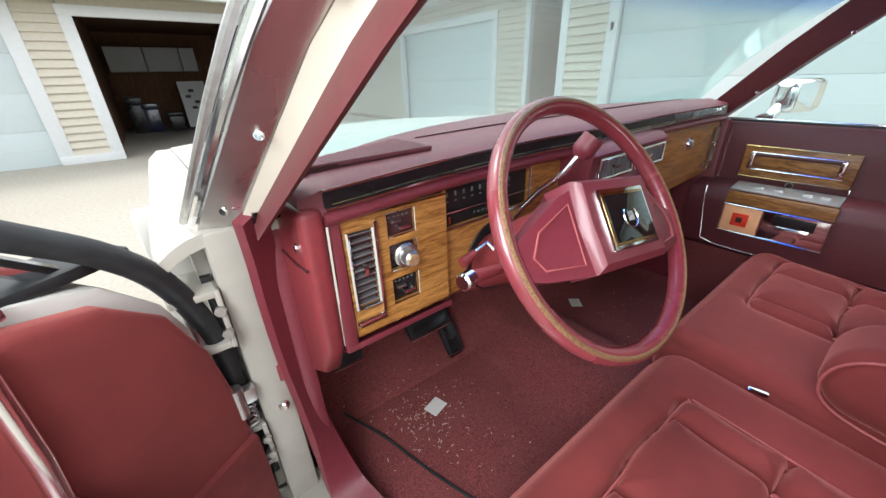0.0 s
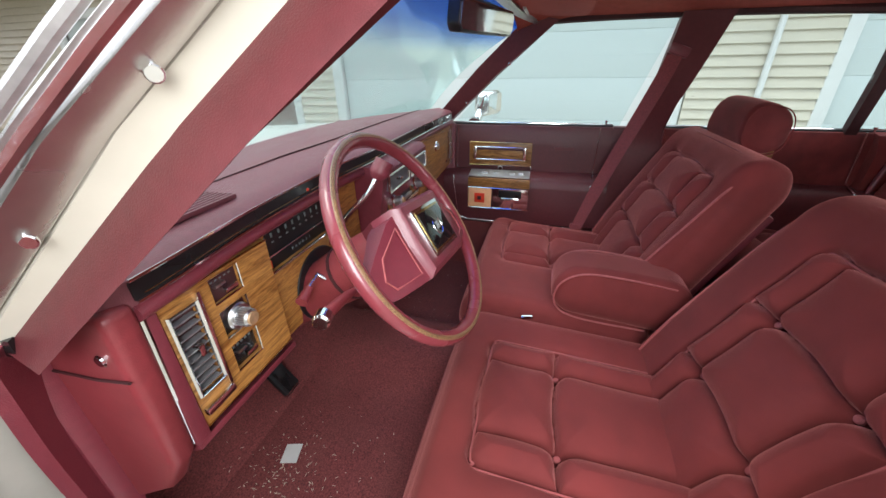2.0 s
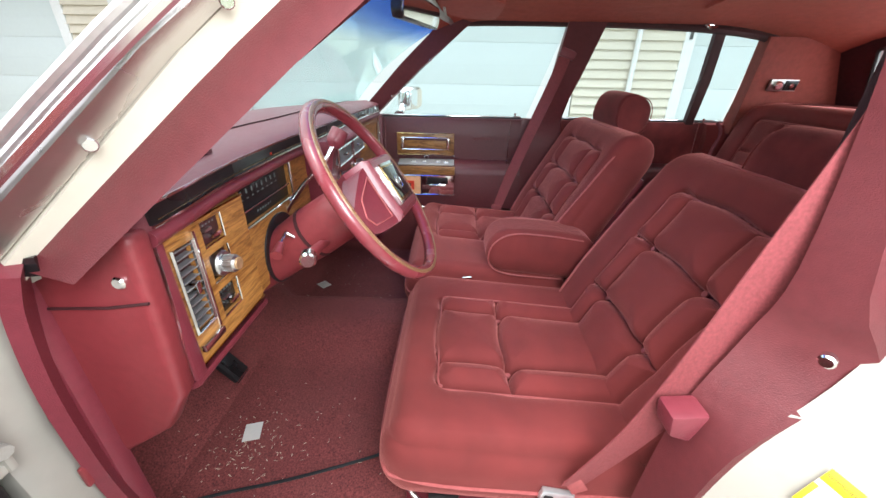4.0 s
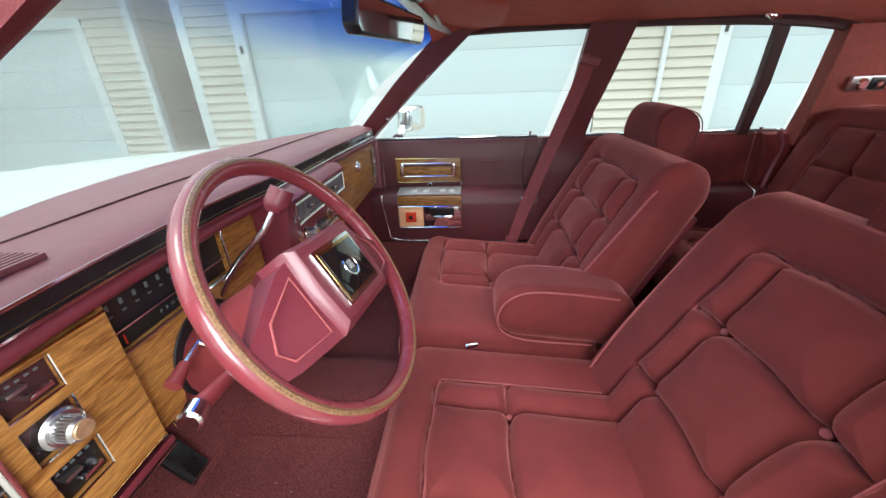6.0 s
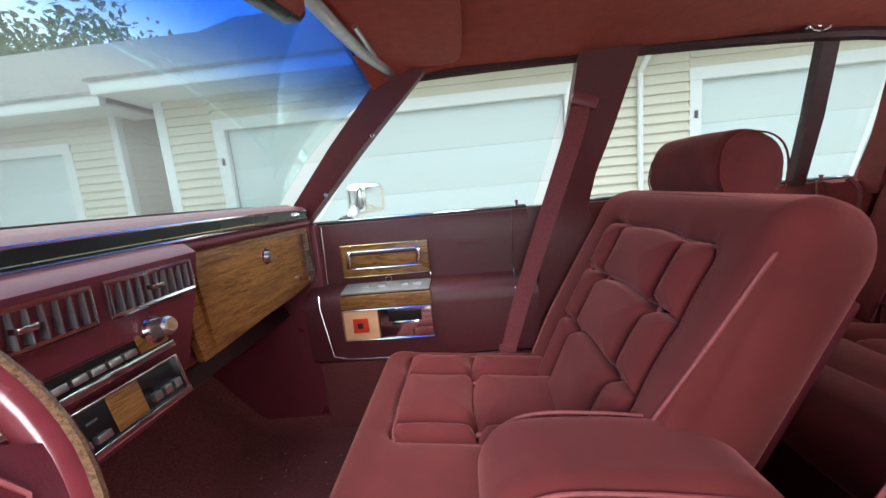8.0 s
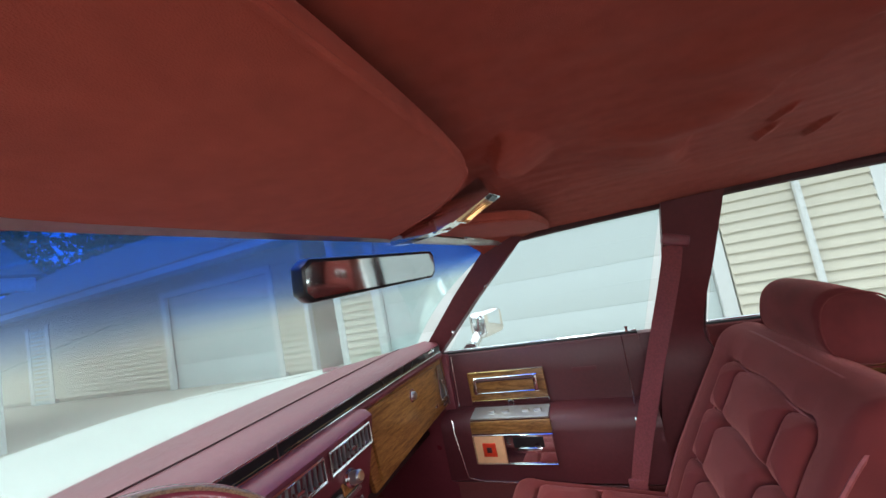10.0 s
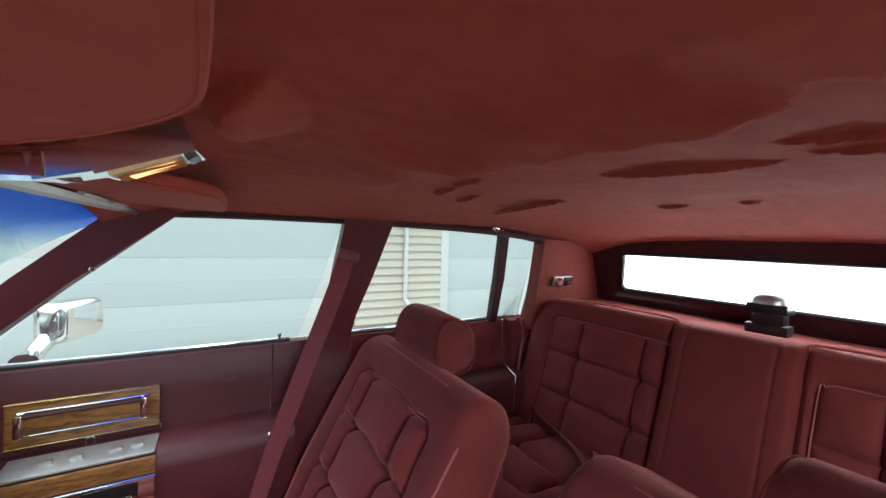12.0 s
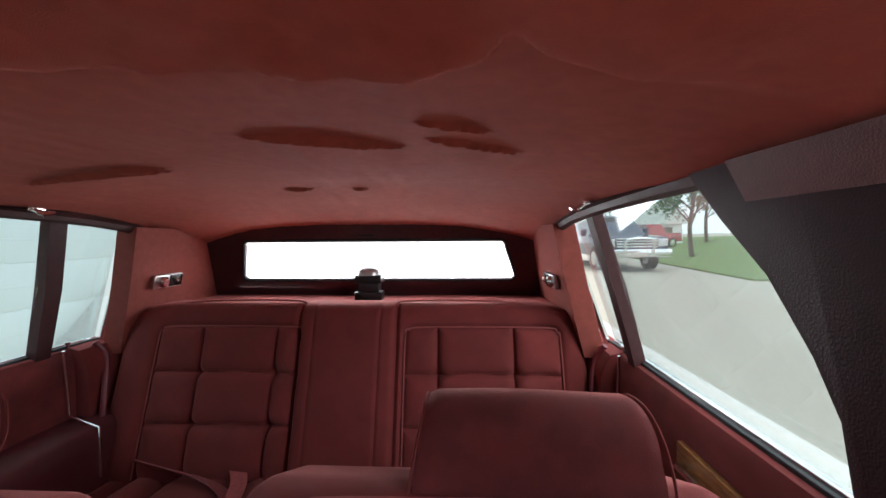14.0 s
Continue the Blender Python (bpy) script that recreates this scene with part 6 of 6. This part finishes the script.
part("script", span(0.7505, 0.7535, -0.24, -0.16, 0.842, 0.856, 0.001), POSTVINYL, pd, "embossed script bar")
for s in (1, -1):
    rd = door_panel(s, -1.345, -0.575, "closed rear door with velour panel and armrest", False)
    part("chrome_strip", tube(mx(s, [(0.745, -1.215, 0.945), (0.748, -1.22, 0.90), (0.747, -1.225, 0.76), (0.65, -1.215, 0.735), (0.648, -1.21, 0.60)]), 0.004, 8), CHROME, rd)
    part("lock_knob", tube(mx(s, [(0.772, -1.25, 0.94), (0.772, -1.25, 0.952), (0.772, -1.25, 0.960)]), [0.004, 0.004, 0.008], 10), CHROME, rd)
    part("wood_plate", span(s * 0.742, s * 0.754, -0.96, -0.72, 0.775, 0.872, 0.002), WOOD_D, rd, "oak-grain pull plate")
    part("pull_bar", tube(mx(s, [(0.74, -0.93, 0.84), (0.722, -0.925, 0.845), (0.722, -0.755, 0.845), (0.74, -0.75, 0.84)]), 0.005, 8), CHROME, rd)
    part("corner_welt", tube(mx(s, [(0.745, -1.30, 0.945), (0.725, -1.315, 0.90), (0.70, -1.28, 0.80), (0.69, -1.25, 0.65)]), 0.008, 8, k=4), VINYL, rd)
    part("quarter_cover", loft([mx(s, [(a, -1.25, z), (0.80, -1.25, z), (0.80, -1.46, z), (a, -1.46, z)]) for a, z in ((0.72, 0.40), (0.715, 0.88), (0.74, 0.935), (0.78, 0.944))]), VELVET, rd)

# open driver's door: s runs from its hinge, n towards its inner side
TH = radians(54)
DM = Matrix(((-math.sin(TH), math.cos(TH), 0, -0.868), (-math.cos(TH), -math.sin(TH), 0, 0.392), (0, 0, 1, 0), (0, 0, 0, 1)))
dd = thing("car_door", "open driver's door with red velour panel and black seal", "car door", "car doors")
OUT = [(0.17, 0.925), (0.10, 0.905), (0.045, 0.855), (0.012, 0.77), (-0.004, 0.66), (-0.006, 0.52), (0.0, 0.40), (0.02, 0.36), (1.10, 0.36), (1.12, 0.925)]
part("outer_shell", turned(prism([(a - 0.02, b + (0.012 if b > 0.9 else 0)) for a, b in OUT[:-2]] + [(1.14, 0.30), (1.14, 0.94)], "y", -0.13, -0.035, 0.008), DM), WHITE, dd)
part("velour_panel", turned(prism(OUT, "y", -0.037, 0.0, 0.012, 3), DM), VELVET, dd, "worn red velour door panel")
part("lower_pad", turned(prism([(-0.004, 0.575), (-0.004, 0.40), (0.02, 0.365), (1.09, 0.365), (1.09, 0.62), (0.35, 0.60)], "y", -0.01, 0.012, 0.006), DM), VELVET_DARK, dd)
part("armrest", turned(prism([(0.22, 0.73), (0.21, 0.60), (0.25, 0.53), (1.08, 0.53), (1.08, 0.73)], "y", 0.0, 0.09, 0.012), DM), VINYL, dd)
part("chrome_strip", turned(tube([(0.20, 0.004, 0.92), (0.205, 0.006, 0.80), (0.21, 0.006, 0.74), (0.205, 0.05, 0.72), (0.205, 0.09, 0.70), (0.21, 0.09, 0.56)], 0.0095, 10), DM), CHROME, dd)
part("belt_strip", turned(B((0.62, -0.03, 0.938), (0.92, 0.02, 0.014), 0.004), DM), CHROME, dd)
part("belt_seal", turned(span(0.03, 1.12, -0.128, -0.041, 0.930, 0.9455, 0.005), DM), RUBBER, dd, "black rubber along the door's top")
part("seal", turned(tube([(-0.02, -0.045, 0.30), (-0.028, -0.04, 0.45), (-0.030, -0.035, 0.62), (-0.022, -0.03, 0.76), (0.012, -0.03, 0.875), (0.06, -0.035, 0.945), (0.14, -0.045, 1.01), (0.30, -0.06, 1.135), (0.46, -0.075, 1.26), (0.58, -0.085, 1.325), (0.8, -0.09, 1.335)], 0.016, 10, k=6), DM), RUBBER, dd, "black rubber door seal")
part("window_frame", turned(tube([(0.10, -0.062, 0.94), (0.17, -0.062, 1.0), (0.33, -0.078, 1.125), (0.49, -0.092, 1.25), (0.60, -0.10, 1.30), (0.8, -0.10, 1.305), (1.0, -0.10, 1.29), (1.10, -0.065, 0.94)], 0.011, 8), DM), CHROME, dd, "chrome window frame")
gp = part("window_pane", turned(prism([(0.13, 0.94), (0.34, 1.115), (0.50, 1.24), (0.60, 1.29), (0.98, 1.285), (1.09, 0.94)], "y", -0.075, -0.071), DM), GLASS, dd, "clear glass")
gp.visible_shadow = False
part("lock_knob", turned(tube([(0.95, -0.012, 0.93), (0.95, -0.012, 0.96)], 0.006, 8), DM), CHROME, dd)
part("hook_screw", turned(disc((0.245, 0.092, 0.58), (0, 1, 0), 0.012, 0.006, 14, 0.002), DM), CHROME, dd)

# passenger's outside mirror
om = thing("door_mirror", "chrome door mirror outside the passenger window", "mirror")
part("shell", B((0.990, 0.172, 1.012), (0.165, 0.075, 0.112), 0.028, R("Z", -20), 3), CHROME, om)
part("mirror_glass", B((0.977, 0.1365, 1.013), (0.128, 0.004, 0.082), 0.002, R("Z", -20)), MIRROR, om, "mirror glass")
part("foot", tube([(0.93, 0.20, 0.975), (0.87, 0.21, 0.945), (0.83, 0.21, 0.935)], [0.022, 0.02, 0.03], 10, k=4), CHROME, om)

# ---- under the roof ----
mr = thing("rear_view_mirror", "wide black rear-view mirror on the windshield", "mirror")
MR = Matrix.Translation((-0.028, 0.036, 1.270)) @ Matrix.Rotation(radians(-13), 4, "Z") @ Matrix.Rotation(radians(6), 4, "X")
part("shell", turned(prism([(-0.150, -0.018), (-0.138, -0.030), (0.140, -0.026), (0.152, -0.014), (0.152, 0.018), (0.142, 0.027), (-0.136, 0.031), (-0.150, 0.020)], "y", -0.012, 0.014, 0.005), MR), BLACK, mr)
part("mirror_glass", turned(prism([(-0.144, -0.015), (-0.134, -0.024), (0.136, -0.021), (0.146, -0.010), (0.146, 0.014), (0.138, 0.022), (-0.132, 0.025), (-0.144, 0.016)], "y", -0.0135, -0.011), MR), MIRROR, mr, "mirror glass")
part("stem", tube([(-0.02, 0.05, 1.275), (-0.01, 0.075, 1.292), (0.0, 0.10, 1.28)], [0.012, 0.009, 0.014], 10, k=3), BLACK, mr)


def visor(label, side, tip):
    """A folded-up sun visor whose inner end runs in a slope towards the mirror."""
    v = thing("sun_visor", label, "sun visor", "sun visors")
    edge = smooth_path([(0.030, 0.0, 0), (0.050, -0.040, 0), (0.110, -0.130, 0), (0.185, -0.192, 0), (0.260, -0.207, 0), (0.420, -0.212, 0), (0.550, -0.207, 0), (0.588, -0.180, 0), (0.596, -0.09, 0), (0.596, 0.0, 0)], 5)
    M = Matrix.Translation((0, -0.098, 1.3375)) @ Matrix.Rotation(radians(-tip), 4, "X") @ Matrix.Translation((0, 0.098, 0))
    rings = [[(side * (0.33 + (p.x - 0.33) * f), -0.10 + (p.y + 0.10) * f, z) for p in edge] for f, z in ((0.90, -0.0125), (0.965, -0.011), (0.992, -0.006), (1.0, 0.0), (0.992, 0.006), (0.94, 0.010))]
    part("pad", turned(loft(rings), M), HEADCLOTH, v)
    part("welt", tube([M @ Vector((side * (0.33 + (p.x - 0.33) * 0.978), -0.10 + (p.y + 0.10) * 0.978, -0.0095)) for p in edge], 0.0026, 6), HEADCLOTH, v)
    part("pivot", tube([(side * 0.596, -0.02, 1.325), (side * 0.33, -0.018, 1.327)], 0.005, 8), STEEL, v)
    return v


visor("rust red cloth sun visor, folded up, driver's side", -1, 6)
visor("rust red cloth sun visor, folded up, passenger's side", 1, -3)
lp = thing("map_lamp", "chrome map lamp with amber lens, lit dimly", "lamp")
LA, LB, LC = Vector((0.0, 0.0, 1.316)), Vector((-0.050, -0.105, 1.316)), Vector((-0.058, -0.188, 1.350))
for nm, a, b, w, h in (("base_arm", LA, LB, 0.034, 0.018), ("elbow", LB + Vector((0.006, 0.012, 0)), LB.lerp(LC, 0.28), 0.036, 0.022), ("housing", LB.lerp(LC, 0.25), LC, 0.050, 0.028)):
    part(nm, ribbon([a, b], [w, w], h, [(1, 0, 0)], 2), CHROME, lp)
d = (LC - LB).normalized()
nn = Vector((0, d.z, -d.y)) * -1
nn = nn if nn.z < 0 else -nn
ls = part("lens", ribbon([LB.lerp(LC, 0.32) + nn * 0.014, LB.lerp(LC, 0.86) + nn * 0.012], [0.040, 0.040], 0.006, [(1, 0, 0)], 2), LENS, lp, "ribbed amber lens")
for i in range(3):
    part("rib", tube([LB.lerp(LC, 0.33) + nn * 0.0175 + Vector((-0.01 + 0.01 * i, 0, 0)), LB.lerp(LC, 0.85) + nn * 0.0175 + Vector((-0.01 + 0.01 * i, 0, 0))], 0.001, 5), GOLD, ls)
part("switch", ribbon([LB.lerp(LC, 0.88) + nn * 0.014, LB.lerp(LC, 0.97) + nn * 0.012], [0.028, 0.028], 0.008, [(1, 0, 0)], 2), BLACK, lp)
LM, nt, p = nodes_of("dim_bulb_glow")
p.inputs["Base Color"].default_value = (0.8, 0.5, 0.2, 1)
p.inputs["Emission Color"].default_value = (1.0, 0.6, 0.25, 1)
p.inputs["Emission Strength"].default_value = 0.9
part("bulb", ribbon([LB.lerp(LC, 0.42) + nn * 0.0180, LB.lerp(LC, 0.78) + nn * 0.0158], [0.014, 0.014], 0.002, [(1, 0, 0)], 2), LM, lp, "glowing festoon bulb")
part("header_clip", B((0.0, 0.0, 1.314), (0.03, 0.012, 0.012), 0.002), SILVERP, lp)

# ---- belts ----
for s in (1, -1):
    sb = thing("seat_belt", "dark red seat belt hanging from the middle post", "seat belt", "front seat belts")
    if s > 0:
        part("webbing", ribbon([(0.642, -0.520, 1.22), (0.636, -0.490, 1.12), (0.636, -0.405, 0.89), (0.640, -0.335, 0.69), (0.645, -0.283, 0.52)], [0.050, 0.050, 0.048, 0.048, 0.042], 0.002, [(0.3, 0.9, 0.2), (0.2, 0.9, 0.3)]), BELT, sb)
        part("guide", B((0.645, -0.525, 1.215), (0.03, 0.07, 0.035), 0.01, R("X", 20)), VINYL, sb)
        part("tongue", B((0.645, -0.285, 0.53), (0.012, 0.05, 0.04), 0.005), BELT, sb)
    else:
        part("webbing", ribbon([(-0.655, -0.56, 1.24), (-0.66, -0.545, 1.14), (-0.685, -0.46, 0.94), (-0.695, -0.37, 0.68), (-0.675, -0.285, 0.475)], [0.085, 0.080, 0.072, 0.068, 0.052], 0.002, [(0.3, 0.9, 0.2), (-0.25, 0.9, 0.3)]), BELT, sb)
        part("belt_flap", prism([(-0.52, 1.325), (-0.60, 1.33), (-0.738, 1.326), (-0.68, 1.268), (-0.62, 1.215), (-0.575, 1.155), (-0.553, 1.115), (-0.538, 1.04), (-0.52, 1.04)], "x", -0.632, -0.618, 0.004), SHADEVINYL, sb, "loose vinyl belt guide flap, darkened for its unlit side")
        part("guide", B((-0.655, -0.56, 1.25), (0.03, 0.09, 0.05), 0.012, R("X", 20)), SHADEVINYL, sb)
        tg = part("tongue", B((-0.672, -0.262, 0.438), (0.012, 0.062, 0.030), 0.004, R("X", 12)), SILVERP, sb, "silver buckle tongue")
        part("slot", B((-0.679, -0.245, 0.441), (0.002, 0.016, 0.012), 0.0005, R("X", 12)), BLACK, tg)
        part("stitching", B((-0.677, -0.29, 0.478), (0.003, 0.03, 0.04), 0.001, R("X", -30)), PIPING, sb)
        part("post_lug", prism([(-0.35, 0.735), (-0.40, 0.74), (-0.385, 0.69), (-0.355, 0.70)], "x", -0.745, -0.705, 0.006), VINYL, sb)
        part("retractor", loft([[(-0.725, -0.215, z), (-0.60, -0.215, z), (-0.60, -0.345, z), (-0.725, -0.345, z)] if z < 0.4 else [(-0.705, -0.245, z), (-0.635, -0.245, z), (-0.635, -0.325, z), (-0.705, -0.325, z)] for z in (0.27, 0.385, 0.425)]), VINYL_LIGHT, sb, "red plastic belt retractor cover")
rb_ = thing("seat_belt", "dark red lap belt lying on the rear seat", "seat belt")
part("webbing", ribbon([(0.60, -1.27, 0.60), (0.50, -1.22, 0.625), (0.36, -1.20, 0.61), (0.26, -1.16, 0.595), (0.22, -1.10, 0.59)], [0.045, 0.045, 0.045, 0.045, 0.045], 0.003, [(0, 0.5, 0.8), (0, 0.9, 0.2)]), BELT, rb_)
part("webbing", ribbon([(0.30, -1.27, 0.61), (0.25, -1.20, 0.60), (0.22, -1.12, 0.59), (0.14, -1.12, 0.595)], [0.04, 0.04, 0.04, 0.04], 0.003, [(0.9, 0.2, 0.1)]), PIPING, rb_)
part("buckle", B((0.17, -1.10, 0.60), (0.07, 0.035, 0.018), 0.004, R("Z", 25)), CHROME, rb_)

# ---- small things ----
lb = thing("warning_label", "white and yellow label on the painted post", "label")
face = Vector((-0.57, 0.72, 0.39)).normalized()
along = Vector((-0.25, -0.70, -0.63))
along = (along - face * along.dot(face)).normalized()
along = along * math.cos(radians(20)) + face.cross(along) * math.sin(radians(20))
LBM = Matrix.Translation((-0.829, -0.478, 0.722)) @ Matrix((along, -face, face.cross(along))).transposed().to_4x4() @ Matrix.Scale(0.56, 4)
part("paper", turned(B((0, 0, 0), (0.055, 0.0012, 0.10), 0.0004), LBM), PAPER, lb)
part("yellow_field", turned(B((0, -0.0008, 0.034), (0.055, 0.0008, 0.032), 0.0003), LBM), YELLOW, lb)
part("yellow_field", turned(B((-0.023, -0.0008, -0.022), (0.010, 0.0008, 0.055), 0.0003), LBM), YELLOW, lb)
text("REMINDER", 0.0105, LBM @ Matrix.Translation((0, -0.0014, 0.034)) @ pose(0, 0, 0, 90, 0, 0), INK, lb, "black printed word")
for i in range(7):
    part("print_line", turned(B((0.003, -0.0008, 0.010 - i * 0.008), (0.036, 0.0006, 0.0012), 0), LBM), DIAL, lb)
stk = part("striker", tube([(-0.80, -0.415, 0.58), (-0.80, -0.375, 0.58)], [0.006, 0.009], 10), STEEL, body, "steel door striker")
part("jamb_bolt", disc((-0.80, -0.424, 0.645), (0, 1, 0), 0.005, 0.004, 10), STEEL, body)
part("latch_hole", disc((-0.83, -0.400, 0.56), (0, 1, 0), 0.022, 0.004, 18), STEEL, body)
part("cover_screw", disc((-0.772, -0.462, 0.868), (-0.6, 0.8, 0), 0.008, 0.012, 12, 0.002), CHROME, body)
for x, y, a in ((-0.443, 0.450, 15), (0.30, 0.50, 50)):
    pt = part("paper_scrap", B((x, y, floor_z(x, y) + 0.015), (0.052, 0.042, 0.002), 0, R("Z", a)), PAPER)
    tagged(pt, "small pale scrap of paper on the carpet", "scrap", "scraps")
    CAR.append(pt)
mt = part("floor_mat", slab(lambda u, v: (u, v, floor_z(u, v) + 0.008 + 0.003 * noise.noise((u * 12, v * 12, 7))), (-0.68, -0.16), (0.02, 0.60), 26, 28, (0, 0, -0.004)), CARPET)
tagged(mt, "dark red carpet mat with a curled edge", "mat")
CAR.append(mt)
part("mat_edge", tube([(-0.66, 0.58, floor_z(-0.66, 0.58) + 0.012), (-0.60, 0.45, 0.275), (-0.56, 0.30, 0.275), (-0.50, 0.12, 0.278), (-0.46, 0.04, 0.28)], 0.004, 6, k=5), RUBBER, mt)
rnd = random.Random(5)
V, Fc = [], []
for i in range(240):
    x, y = (rnd.gauss(-0.50, 0.045), rnd.gauss(0.44, 0.06)) if i < 110 else (rnd.gauss(-0.46, 0.11), rnd.gauss(0.36, 0.15)) if i < 190 else (rnd.uniform(0.1, 0.6), rnd.gauss(0.35, 0.15))
    if not (-0.70 < x < 0.70 and 0.0 < y < 0.72):
        continue
    z = floor_z(x, y) + (0.014 if -0.68 < x < -0.16 and y < 0.6 else 0.004)
    a, l, w = rnd.uniform(0, 3.14), rnd.uniform(0.0012, 0.007), rnd.uniform(0.0007, 0.0016)
    dx, dy = Vector((math.cos(a) * l, math.sin(a) * l, rnd.uniform(-1, 1) * 0.001)), Vector((-math.sin(a) * w, math.cos(a) * w, 0.0006))
    c, n = Vector((x, y, z)), len(V)
    V += [c - dx, c + dy, c + dx, c - dy, c + Vector((0, 0, 0.0015))]
    Fc += [(n, n + 1, n + 4), (n + 1, n + 2, n + 4), (n + 2, n + 3, n + 4), (n + 3, n, n + 4)]
cr = link("crumbs", V, Fc, PALE, smooth=False)
tagged(cr, "dry leaf crumbs scattered on the carpet", "crumbs", kind="stuff")
CAR.append(cr)

# ---- the car leans a little; each thing's origin goes to its base ----
LEANING = Matrix.Rotation(radians(-0.7), 4, "Y")
bpy.context.view_layer.update()
for ob in [o for o in scene.objects if o.type == "EMPTY" and o.parent is None and o.children and o.matrix_world.is_identity]:
    pts = [c.matrix_world @ Vector(v) for c in ob.children for v in c.bound_box]
    lo, hi = Vector([min(p[i] for p in pts) for i in range(3)]), Vector([max(p[i] for p in pts) for i in range(3)])
    base = Vector(((lo.x + hi.x) / 2, (lo.y + hi.y) / 2, lo.z))
    ob.location = base
    for c in ob.children:
        c.matrix_parent_inverse = Matrix.Translation(-base)
bpy.context.view_layer.update()
for ob in CAR:
    ob.matrix_world = LEANING @ ob.matrix_world
